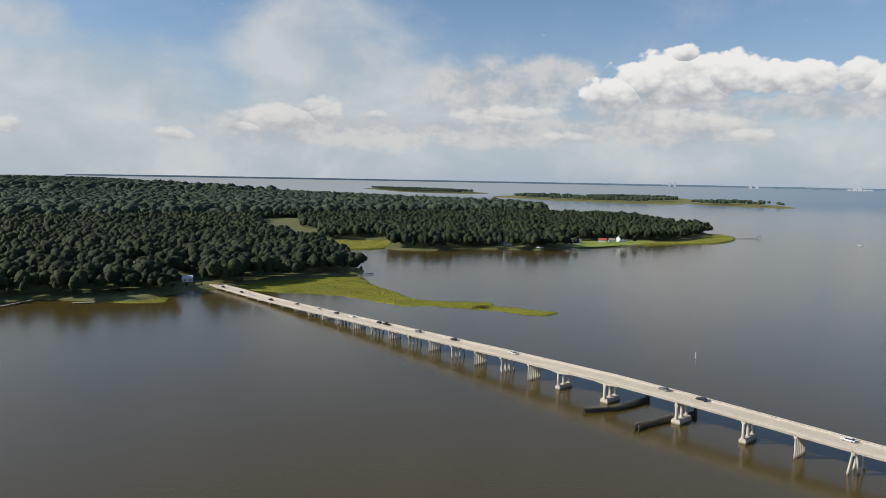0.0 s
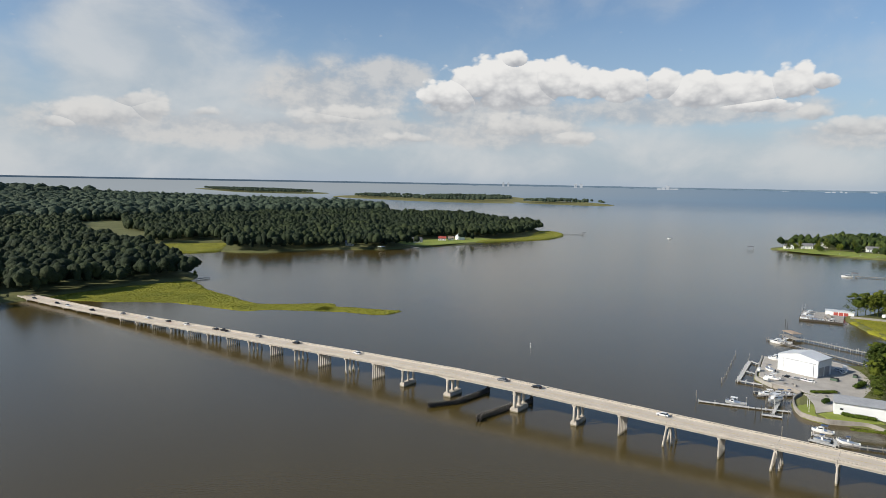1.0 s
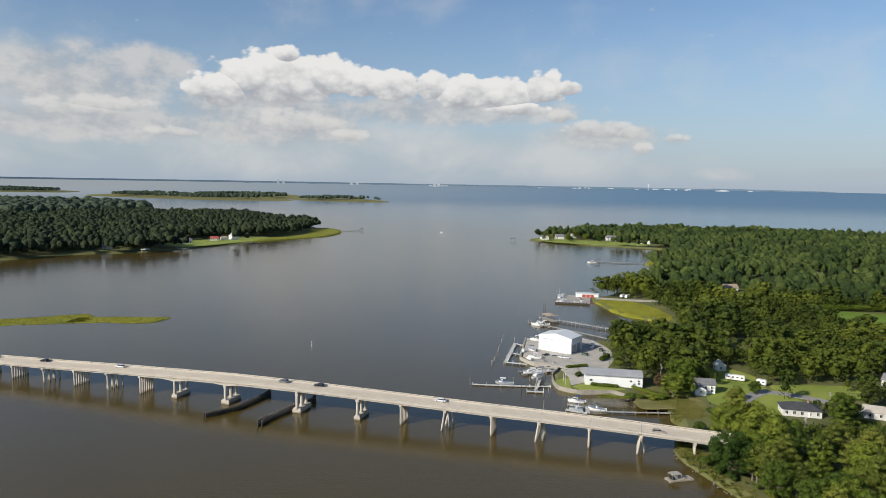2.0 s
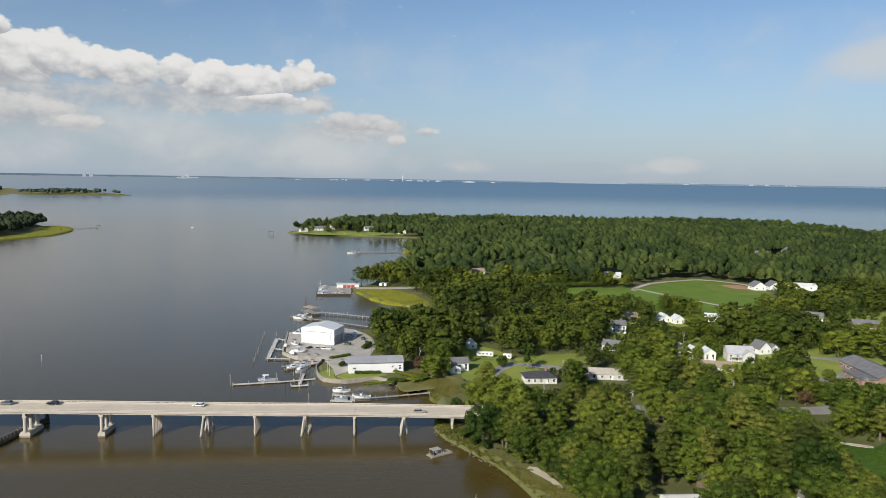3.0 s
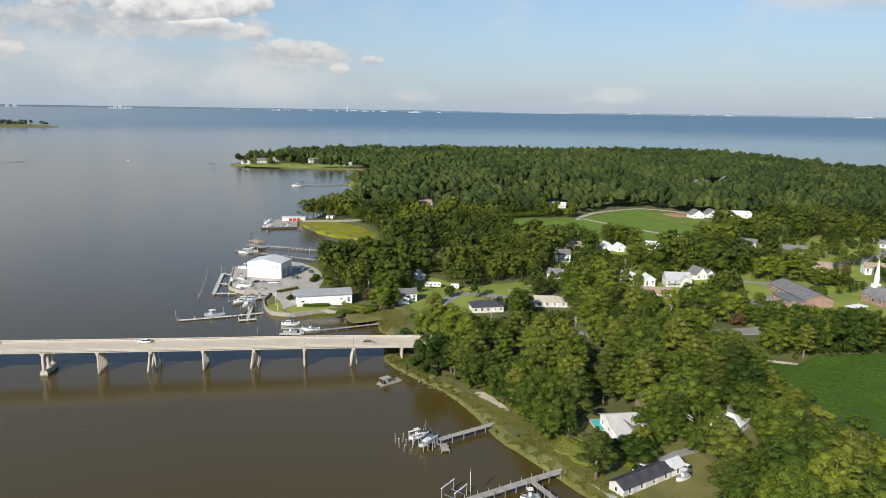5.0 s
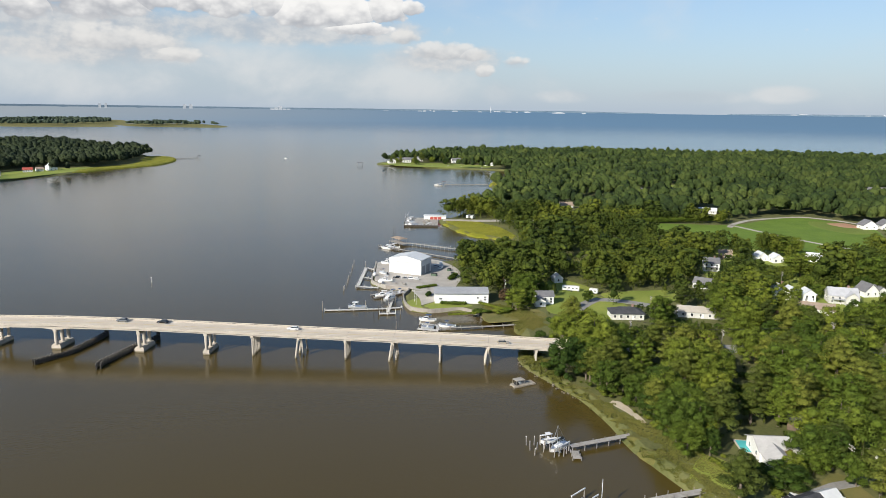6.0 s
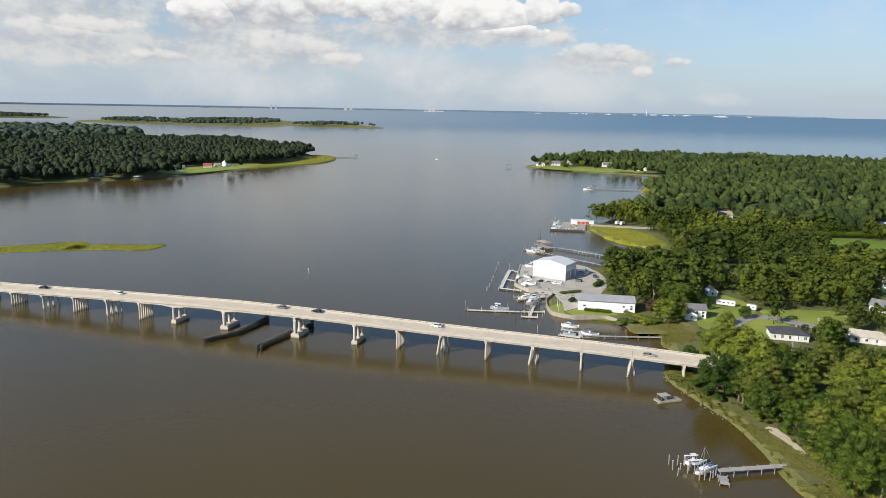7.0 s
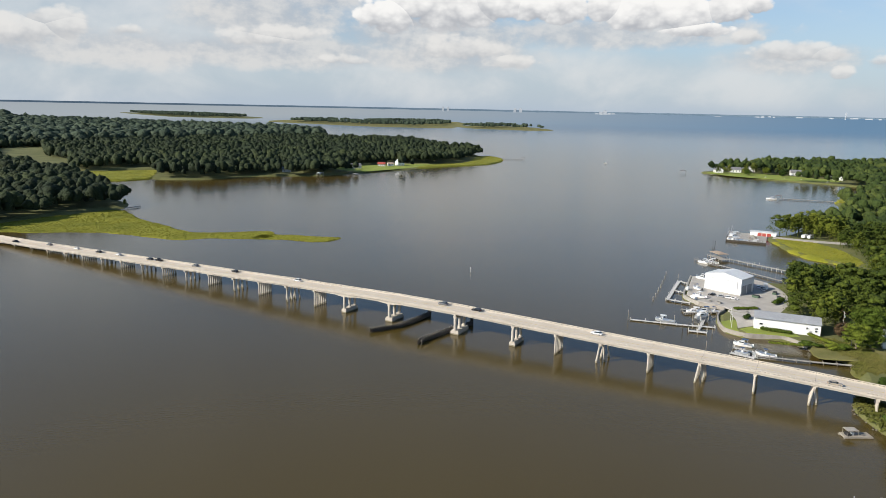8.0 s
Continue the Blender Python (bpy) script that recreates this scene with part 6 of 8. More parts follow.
house(644, -248, 12, 10, 3.4, 4.2, WHITE, ROOFGREY, "white gabled clubhouse wing with a grey roof", 30, along=False, wins=2)
house(632, -268, 20, 14, 6.0, 2.0, WHITEMETAL, WHITEMETAL, "white sheet-metal barn beside the field", 18, wins=2, name="barn")
house(480, -245, 15, 9, 2.9, 2.2, BRICK, ROOFGREY, "brick bungalow with a grey roof", 12, wins=4, wing=(6, 5, 3, -4, 2.7, 1.6))
house(424, -232, 15, 9, 2.9, 2.4, BRICK, ROOFTAN, "brick bungalow beside the church grounds", 10, wins=4)
house(416, -262, 11, 8, 4.2, 2.6, WHITE, ROOFTAN, "white two-storey house with a tan roof", 20, wins=4, chimney=True)
house(503, -327, 14, 9, 3.0, 2.4, WHITE, ROOFGREY, "white house beside the village road", 10, wins=4)
house(502, -222, 12, 8, 3.0, 2.4, SIDING, ROOFGREY, "grey-roofed house under tall pines", 0, wins=3)
house(926, -341, 18, 12, 5.0, 3.4, SIDING, ROOFGREY, "large grey-roofed house in the woods", 10, wins=3)
house(953, -384, 14, 12, 6.5, 5.0, WHITE, ROOFGREY, "tall white gabled house in the woods", 30, along=False, wins=2)
house(695, -113, 16, 9, 3.0, 2.4, SIDING, ROOFPALE, "pale-roofed house behind a hedge", 0, wins=3)
house(819, -414, 12, 9, 4.0, 2.6, WHITE, ROOFPALE, "white house in the woods", 20, wins=2)
house(836, -477, 13, 9, 4.0, 2.6, WHITE, ROOFPALE, "white house in a clearing in the woods", -10, wins=2)
house(600, -413, 13, 9, 4.0, 2.6, SIDING, ROOFGREY, "grey-roofed house by the village road", 10, wins=3)
house(430, -330, 12, 9, 3.0, 2.4, WHITE, ROOFPALE, "white house with a pale roof beyond the church", 10, wins=3)
house(845, -60, 14, 9, 3.4, 2.8, SIDING, ROOFGREY, "grey house deep in the woods", 10, wins=2)
house(765, -20, 13, 9, 3.4, 2.8, WHITE, ROOFPALE, "pale house deep in the woods", -10, wins=2)
house(690, 20, 12, 9, 3.4, 2.8, SIDING, ROOFTAN, "tan-roofed house near the cove", 20, wins=2)
# the near creekside homes
house(196.5, -55, 11, 10, 3.2, 2.2, WHITE, surf("weathered_pale_shingles", (0.40, 0.39, 0.37), (0.52, 0.51, 0.49), 0.5, 0.9, 0.3), "white house with a pale grey roof and a pool", 24, wins=3, wing=(7, 8, -1.5, -7, 2.9, 1.8))
pool = thing("swimming_pool", pose(199.8, -48.8, G + 0.12, 0, 0, facing(200, -49, 20)), "small turquoise swimming pool with a pale rim", "pool")
part("rim", boxes((-2.6, 2.6, -4.1, 4.1, -0.4, 0.06)), CONCRETE, pool)
part("water_surface", boxes((-2.1, 2.1, -3.6, 3.6, 0.0, 0.085)), POOL, pool, "turquoise water")
house(216, -77, 8, 7, 2.8, 1.9, SIDING, ROOFPALE, "small pale-roofed cottage in the trees", 30, wins=2)
house(200, -88.5, 9, 7, 2.8, 1.9, SIDING, ROOFPALE, "pale-roofed cottage under big trees", -20, hip=True, wins=2)
house(216.5, -67.5, 7, 6, 2.8, 1.8, surf("dark_stained_wall", (0.10, 0.07, 0.05), (0.16, 0.12, 0.09), 0.5), ROOFDARK, "dark timber shed under tall pines", 0, wins=1, name="timber_shed")
for i in range(4):        # the row of dark-roofed sheds by the creekside drive
    house(161.9 + 2.56 * i, -46.2 - 3.82 * i, 4.6, 4.8, 2.3, 1.2, SIDING, ROOFDARK, "dark-roofed shed in a row beside the drive", rot=-56, wins=1, name="row_shed")
house(172.3, -61.8, 4.6, 4.6, 2.3, 1.4, WHITE, ROOFPALE, "pale-roofed end of a row of sheds", rot=-56, wins=1, name="row_shed")
# houses on the points
for hx, hy, w, text in ((1178, 338, 13, "small white house on the grassy point"), (1204, 318, 15, "white gabled house on the grassy point"), (1244, 306, 14, "grey-roofed house on the grassy point"),
                        (1228, 231, 20, "wide white house behind a lawn"), (1188, 168, 14, "white waterside house with a grey roof")):
    house(hx, hy, w, 10, 4.6, 4.0, WHITE, ROOFGREY, text, 15, along=w > 14, wins=3)
house(776, 767, 16, 10, 4.0, 3.6, SIDING, ROOFGREY, "grey-roofed waterside house on the west point", 10, wins=3)
house(838, 770, 12, 9, 3.4, 2.8, WHITE, ROOFRED, "white waterside house with a red roof", 0, wins=4)
house(853, 764, 9, 8, 3.2, 2.6, WHITE, ROOFTAN, "white cottage with a tan roof", 10, wins=2)
house(870, 759, 12, 10, 6.0, 4.0, WHITE, ROOFPALE, "tall white waterside house", 30, along=False, wins=2)
house(767, 982, 14, 10, 6.0, 4.0, SIDING, ROOFPALE, "pale house among dark woods", 0, wins=2)
house(853, 1022, 14, 10, 6.0, 4.0, SIDING, ROOFPALE, "pale house among tall dark woods", 0, wins=2)
house(657, 788, 12, 9, 4.0, 3.0, SIDING, ROOFGREY, "grey house at the wood's edge", 0, wins=2)
house(145, 753, 15, 10, 3.4, 3.0, SIDING, ROOFPALE, "pale-roofed house in dark woods", 0, wins=2)
house(160, 634, 9, 8, 3.2, 2.4, WHITE, ROOFPALE, "small white building at the bridge's far end", 0, wins=2)


# ---------------------------------------------------------------- vehicles
PAINTS = {"white": glossy("white_car_paint", (0.75, 0.75, 0.74), 0.2), "black": glossy("black_car_paint", (0.012, 0.012, 0.014), 0.15), "tan": glossy("tan_car_paint", (0.36, 0.31, 0.24), 0.25),
          "red": glossy("red_car_paint", (0.28, 0.02, 0.02), 0.2), "grey": glossy("grey_car_paint", (0.16, 0.17, 0.18), 0.25), "silver": glossy("silver_car_paint", (0.5, 0.5, 0.5), 0.25, 0.6)}


def loft(sections):
    """A skin through cross-sections given as lists of points."""
    bm = bmesh.new()
    rings = [[bm.verts.new(p) for p in s] for s in sections]
    n = len(rings[0])
    for a, b in zip(rings, rings[1:]):
        for i in range(n):
            bm.faces.new((a[i], a[(i + 1) % n], b[(i + 1) % n], b[i]))
    bm.faces.new(rings[0][::-1]), bm.faces.new(rings[-1])
    bmesh.ops.recalc_face_normals(bm, faces=bm.faces)
    return bm


def car(m, paint, label, pickup=False, group=""):
    c = thing("pickup_truck" if pickup else "car", m, label, "truck" if pickup else "car", group)
    L, W = (5.4, 1.95) if pickup else (4.6, 1.8)

    def ring(x, zb, zt, w):
        h = w / 2
        return [(x, -h * 0.94, zb), (x, -h, zb + 0.2), (x, -h * 0.97, zt - 0.1), (x, -h * 0.86, zt), (x, h * 0.86, zt), (x, h * 0.97, zt - 0.1), (x, h, zb + 0.2), (x, h * 0.94, zb)]
    hood = 1.0 if pickup else 0.86
    body = part("body", loft([ring(-L / 2, 0.42, 0.78, W * 0.9), ring(-L / 2 + 0.15, 0.3, hood, W), ring(-L * 0.1, 0.28, hood + 0.05, W), ring(L * 0.2, 0.28, hood + 0.05, W), ring(L / 2 - 0.2, 0.3, hood - 0.08, W * 0.97), ring(L / 2, 0.42, 0.68, W * 0.86)]), PAINTS[paint], c)
    x0, x1 = (-0.4, 1.35) if pickup else (-L * 0.42, L * 0.22)
    hr = 1.75 if pickup else 1.42

    def cab(xb0, xb1, xt0, xt1, zb, zt, wb, wt):
        bm = bmesh.new()
        v = [bm.verts.new(p) for p in ((xb0, -wb, zb), (xb1, -wb, zb), (xb1, wb, zb), (xb0, wb, zb), (xt0, -wt, zt), (xt1, -wt, zt), (xt1, wt, zt), (xt0, wt, zt))]
        for f in ((3, 2, 1, 0), (4, 5, 6, 7), (0, 1, 5, 4), (1, 2, 6, 5), (2, 3, 7, 6), (3, 0, 4, 7)):
            bm.faces.new([v[i] for i in f])
        return bm
    part("cabin_glass", cab(x0, x1, x0 + 0.45, x1 - 0.6, hood, hr - 0.04, W * 0.45, W * 0.38), GLASS, c, "dark tinted windows")
    part("roof", cab(x0 + 0.42, x1 - 0.56, x0 + 0.5, x1 - 0.66, hr - 0.05, hr + 0.02, W * 0.385, W * 0.36), PAINTS[paint], c)
    if pickup:
        part("load_bed", boxes((-L / 2 + 0.2, -0.5, -W / 2 + 0.18, W / 2 - 0.18, hood + 0.02, hood + 0.09)), RUBBER, c, "dark open load bed")
    for sx in (-L * 0.31, L * 0.31):
        for sy in (-1, 1):
            bm = bmesh.new()
            rod(bm, (sx, sy * (W / 2 - 0.2), 0.33), (sx, sy * (W / 2 + 0.01), 0.33), 0.33, 0.33, 12)
            wh = part("wheel", bm, RUBBER, c)
            bm = bmesh.new()
            rod(bm, (sx, sy * (W / 2), 0.33), (sx, sy * (W / 2 + 0.025), 0.33), 0.2, 0.18, 10)
            part("rim", bm, METAL, wh)
    for sy in (-1, 1):
        part("headlight", boxes((L / 2 - 0.16, L / 2 - 0.02, sy * W * 0.36 - 0.16, sy * W * 0.36 + 0.16, 0.58, 0.72)), GEL, body)
        part("tail_light", boxes((-L / 2 + 0.0, -L / 2 + 0.1, sy * W * 0.36 - 0.14, sy * W * 0.36 + 0.14, 0.66, 0.8)), PAINTS["red"], body)
    return c


TRAFFIC = [(28.5, -2.4, "tan", 0), (112.0, 2.4, "white", 0), (165.6, 2.6, "black", 0), (182.3, 2.4, "grey", 0), (267.0, 2.4, "white", 0),
           (311.0, 2.6, "black", 0), (341.1, 2.4, "grey", 0), (371.7, 2.6, "black", 1), (379.5, 2.6, "black", 0), (407.9, 2.4, "white", 0), (426.7, 2.4, "black", 0),
           (449.0, 2.4, "white", 0), (478.0, 2.4, "grey", 0), (508.0, -2.4, "black", 1), (541.0, -2.4, "white", 0), (556.0, -2.4, "black", 0), (590.0, -2.4, "grey", 0)]
for s, lane, paint, pk in TRAFFIC:
    car(on_bridge(s, lane), paint, f"{paint} {'pickup truck' if pk else 'saloon car'} on the concrete bridge", bool(pk), "traffic on the bridge")
car(pose(171.8, -53.6, G + 0.2, 0, 0, -52), "white", "white pickup truck parked beside dark-roofed sheds", True)
for x, y, r, p, pk in ((404, 88.5, 20, "white", 0), (400, 85, 25, "white", 1), (370, 103, 100, "black", 0), (369, 98.5, 95, "silver", 0), (369.5, 95.5, 92, "white", 0), (369, 92, 96, "white", 0)):
    car(pose(x, y, G + 0.1, 0, 0, r), p, f"{p} {'pickup' if pk else 'car'} parked on the boatyard gravel", bool(pk), "cars at the boatyard")
for x, y, r, p in ((333, -151, 20, "grey"), (380, -190, 100, "white"), (415, -285, 60, "silver"), (407, -290, 60, "white"), (345, -36, 70, "white"), (300, -146, 100, "white"), (662, -238, 0, "white")):
    car(pose(x, y, G + 0.2, 0, 0, r), p, f"{p} car parked near the houses", False, "cars in the village")


def trailer(x, y, L, rot, label, z=None):
    t = thing("camper", pose(x, y, G if z is None else z, 0, 0, rot), label, "camper")
    bm = boxes((-L / 2, L / 2, -1.2, 1.2, 0.6, 3.0))
    bmesh.ops.bevel(bm, geom=list(bm.edges), offset=0.25, segments=2, affect="EDGES")
    part("body", bm, GEL, t)
    for k in range(max(2, int(L / 2.2))):
        part("window", boxes((-L / 2 + 0.8 + 2.0 * k, -L / 2 + 1.7 + 2.0 * k, -1.23, 1.23, 1.7, 2.3)), GLASS, t, "dark side window")
    for sx in (-0.6, 0.6):
        bm = bmesh.new()
        rod(bm, (sx, -1.1, 0.36), (sx, 1.1, 0.36), 0.36, 0.36, 10)
        part("axle_wheels", bm, RUBBER, t)


trailer(366, 6, 9, 85, "long white trailer parked on a rough lawn")
trailer(363, -6, 4.5, 75, "white trailer parked on the lawn")
trailer(599, 101.5, 7, -12, "white camper parked beside the dock road")
trailer(599, 97.5, 7, -12, "white camper parked beside another camper")


# ---------------------------------------------------------------- boats
def hull_sections(L, B, free):
    out = []
    for f, w, keel in ((0.0, 0.86, 0.25), (0.2, 0.96, 0.1), (0.5, 1.0, 0.0), (0.72, 0.86, 0.02), (0.88, 0.5, 0.15), (1.0, 0.04, 0.55)):
        x, h, sheer = -L / 2 + f * L, B / 2 * w, free * (1 + 0.35 * f * f)
        k = -0.35 + keel * free
        out.append([(x, 0, k), (x, h * 0.75, k + 0.22), (x, h, sheer * 0.6), (x, h * 1.02, sheer), (x, -h * 1.02, sheer), (x, -h, sheer * 0.6), (x, -h * 0.75, k + 0.22)])
    return out


def boat(x, y, rot, L, label, style="cruiser", z=0.0, hull=None, cover=None):
    b = thing("sailboat" if style == "sail" else "motorboat", pose(x, y, z, 0, 0, rot), label, "boat", "boats on the creek")
    B, free = L * 0.34 if style != "sail" else L * 0.3, 0.55 + 0.06 * L
    hl = part("hull", loft(hull_sections(L, B, free)), hull or GEL, b)
    part("rub_rail", loft([[(x_, y_, z_) for x_, y_, z_ in ((s[3][0], s[3][1] + 0.03, s[3][2] - 0.12), (s[3][0], s[3][1] + 0.03, s[3][2] + 0.02), (s[4][0], s[4][1] - 0.03, s[4][2] + 0.02), (s[4][0], s[4][1] - 0.03, s[4][2] - 0.12))] for s in hull_sections(L, B, free)]), METAL, hl)
    if style in ("cruiser", "work"):
        w, x0, x1 = B * 0.36, (-0.08 if style == "cruiser" else 0.08) * L, 0.3 * L
        cab = part("cabin", loft([[(xx, -w, free), (xx, -w * t, free + h), (xx, w * t, free + h), (xx, w, free)] for xx, t, h in ((x0, 0.85, 1.15), (x1 - 0.12 * L, 0.8, 1.05), (x1, 0.5, 0.25))]), GEL, b)
        part("windshield", loft([[(xx, -w * 1.01, free + h0), (xx, -w * 0.9, free + h0 + 0.5), (xx, w * 0.9, free + h0 + 0.5), (xx, w * 1.01, free + h0)] for xx, h0 in ((x0 + 0.15, 0.5), (x1 - 0.1 * L, 0.45))]), GLASS, cab, "dark cabin windows")
        part("cockpit", boxes((-L * 0.44, x0 - 0.1, -B * 0.34, B * 0.34, free + 0.0, free + 0.05)), surf("boat_deck", (0.5, 0.47, 0.4), (0.6, 0.57, 0.5), 1.0), b)
        top = part("hard_top", boxes((x0 - 0.18 * L, x0 + 0.16 * L, -w, w, free + 1.95, free + 2.05)), cover or GEL, b)
        for sx in (x0 - 0.16 * L, x0 + 0.14 * L):
            for sy in (-1, 1):
                part("top_post", rods(((sx, sy * w * 0.9, free), (sx, sy * w * 0.9, free + 1.97), 0.035)), METAL, top)
    elif style == "open":
        part("cockpit", boxes((-L * 0.42, L * 0.2, -B * 0.32, B * 0.32, free - 0.05, free + 0.04)), surf("open_boat_deck", (0.4, 0.4, 0.38), (0.5, 0.5, 0.47), 1.0), b)
        part("console", boxes((-0.3, 0.3, -0.35, 0.35, free, free + 0.9)), GEL, b)
        part("t_top", boxes((-0.8, 0.8, -0.75, 0.75, free + 1.9, free + 1.96)), cover or CANVAS, b, "blue canvas top")
        for sx in (-0.6, 0.6):
            for sy in (-0.6, 0.6):
                part("top_post", rods(((sx, sy, free), (sx, sy, free + 1.9), 0.03)), METAL, b)
    else:
        part("cabin", loft([[(xx, -B * 0.3, free), (xx, -B * 0.25, free + h), (xx, B * 0.25, free + h), (xx, B * 0.3, free)] for xx, h in ((-L * 0.15, 0.55), (L * 0.18, 0.5), (L * 0.25, 0.1))]), GEL, b)
        ms = part("mast", rods(((L * 0.1, 0, free), (L * 0.1, 0, 7.6), 0.09, 0.06)), METAL, b)
        part("boom", rods(((L * 0.1, 0, free + 1.2), (-L * 0.36, 0, free + 1.2), 0.08)), METAL, ms)
        part("forestay", rods(((L * 0.1, 0, 7.4), (L * 0.48, 0, free + 0.3), 0.05)), METAL, ms, "furled headsail stay")
        part("backstay", rods(((L * 0.1, 0, 7.4), (-L * 0.46, 0, free + 0.2), 0.03)), METAL, ms)
    if style != "sail":
        part("outboard", boxes((-L / 2 - 0.55, -L / 2, -0.22, 0.22, 0.2, free + 0.45)), RUBBER if L < 7 else GEL, b, "outboard motor")
        part("bow_rail", rods(((L * 0.2, B * 0.42, free + 0.6), (L * 0.48, 0, free + 0.95), 0.03), ((L * 0.2, -B * 0.42, free + 0.6), (L * 0.48, 0, free + 0.95), 0.03)), METAL, b)
    return b


boat(313.5, 107.8, 100, 8.6, "grey working boat beside a long floating dock", "work", 0.0, surf("grey_hull", (0.25, 0.27, 0.28), (0.35, 0.37, 0.38), 0.5))
boat(326.5, 95.2, 160, 9.0, "white motor cruiser raised on a boat lift", "cruiser", 1.6)
boat(301.9, 69.6, 95, 7.6, "white motorboat at a floating dock in the cove", "cruiser", 0.0, None, CANVAS)
boat(294.8, 58.9, 92, 7.4, "white open motorboat tied in the cove", "open")
boat(290.5, 66.8, 92, 6.0, "small grey open boat at the floating dock", "open", 0.0, surf("dull_hull", (0.3, 0.32, 0.33), (0.4, 0.42, 0.43), 0.5))
boat(337.5, 101.5, 120, 8.4, "white cruiser in a boatyard slip", "cruiser")
boat(342.0, 98.0, 118, 7.4, "white motorboat with a blue top in a slip", "cruiser", 0.0, None, CANVAS)
boat(345.0, 94.5, 118, 6.8, "white open boat in a slip", "open")
boat(402.5, 118.5, 95, 7.5, "white motorboat stored ashore on the gravel", "cruiser", G + 0.5)
boat(360.5, 107.0, 85, 7.0, "white motorboat on blocks in the boatyard", "cruiser", G + 0.5)
boat(376.5, 113.0, 60, 6.5, "white boat on a trailer beside the shed", "open", G + 0.5)
boat(403.0, 84.5, 10, 8.0, "white cruiser parked on the yard behind the shed", "cruiser", G + 0.5)
boat(458.5, 134.5, 80, 9.5, "white cruiser at the end of a long dock", "cruiser")
boat(463.5, 131.5, 80, 8.5, "white motorboat beside a roofed pier head", "cruiser")
boat(557.5, 141.0, 110, 15, "long white workboat beside the wharf", "work")
boat(560.5, 128.2, 110, 8, "white motorboat beside the wharf", "cruiser")
boat(574, 148, 150, 13, "white workboat moored behind the wharf", "work")
boat(585, 149, 150, 12, "grey workboat moored behind the wharf", "work")
boat(869, 187, 110, 11, "white cruiser moored in the far cove", "cruiser")
boat(187.9, 4.2, 145, 7.4, "white sailing boat raised on a timber lift", "sail", 1.1)
boat(190.6, 7.4, 120, 4.8, "small white motorboat raised on a lift", "open", 1.4, None, GEL)
boat(160.8, -22.6, 100, 5.2, "white open skiff beside the dock", "open", 0.0, None, GEL)
boat(168.0, -63.6, 120, 5.0, "upturned white boat lying on the grass", "open", G + 0.1, None, GEL)
boat(170.6, -65.2, 140, 4.6, "white dinghy lying on the grass", "open", G + 0.1, None, GEL)
boat(1230, 560, 60, 9, "white motorboat under way on the bay", "cruiser")
for bx, by in ((1146, 258), (1150, 232), (1143, 209), (1136, 172)):
    boat(bx, by, 95, 8, "white boat at a waterside lawn", "cruiser")


# ---------------------------------------------------------------- docks and piles
def dock(pts, width, z, label, posts=3.0, tall=0.9, name="dock", material=None, pm=None):
    """A plank walkway on pairs of piles along a line."""
    dk = thing(name, pose(pts[0][0], pts[0][1], 0), label, "dock", "docks along the creek")
    o = np.array(pts[0], float)
    for a, b in zip(pts, pts[1:]):
        a, b = np.array(a, float) - o, np.array(b, float) - o
        L = np.linalg.norm(b - a)
        t = (b - a) / L
        n = np.array((-t[1], t[0]))
        def plank(p, q, half, z0, z1):
            bm = bmesh.new()
            vs = [bm.verts.new((*(c + n * e), zz)) for zz in (z0, z1) for c, e in ((p, -half), (q, -half), (q, half), (p, half))]
            for f in ((3, 2, 1, 0), (4, 5, 6, 7), (0, 1, 5, 4), (1, 2, 6, 5), (2, 3, 7, 6), (3, 0, 4, 7)):
                bm.faces.new([vs[i] for i in f])
            return bm
        part("walkway", plank(a, b, width / 2, z - 0.14, z), material or TIMBER, dk)
        for s in (-0.42, 0.42):
            part("stringer", plank(a + n * width * s, b + n * width * s, 0.07, z - 0.4, z - 0.15), PILE, dk)
        k = max(1, int(L / posts))
        for i in range(k + 1):
            for s in (-1, 1):
                p = a + t * L * i / k + n * s * (width / 2 + 0.12)
                r = random.Random(int(p[0] * 7 + p[1] * 13 + s))
                bm = bmesh.new()
                top = z + tall * r.uniform(0.3, 1.1)
                rod(bm, (p[0], p[1], -2), (p[0] + r.uniform(-0.05, 0.05), p[1], top), 0.14, 0.12, 6)
                part("post", bm, pm or PILEGREY, dk)
    return dk


FLOAT = surf("pale_float_dock", (0.45, 0.44, 0.41), (0.60, 0.59, 0.56), 0.4, 0.85)
dock([(204.6, -22.6), (196, -9.5), (189.3, 0.8)], 1.9, 1.7, "weathered grey timber pier to a boat lift", 3.2, 0.4)
dock([(188.6, -0.4), (184.2, -1.2)], 2.2, 0.7, "small low landing beside the pier", 2.0, 0.5)
dock([(173.5, -34.8), (167.8, -24.6), (159.0, -9.9), (153, 0)], 2.2, 1.7, "weathered grey timber pier with railing posts", 3.0, 1.0)
dock([(166.6, -24.0), (158.6, -28.6)], 1.5, 1.5, "narrow finger dock beside the pier", 2.4, 0.9)
dock([(173.5, -34.8), (162.2, -42.4), (157.5, -44.0)], 2.4, 1.9, "plank boardwalk over the marsh", 3.0, 0.3)
dock([(304.6, 120.9), (309.2, 108.0), (314.2, 95.0), (318.6, 86.2)], 1.7, 0.55, "long pale floating dock reaching into the creek", 6.5, 1.0, material=FLOAT, pm=FLOAT)
dock([(305.7, 93.8), (308.2, 86.5)], 2.0, 0.6, "pale floating dock under a boat lift", 3.5, 2.4, material=FLOAT, pm=FLOAT)
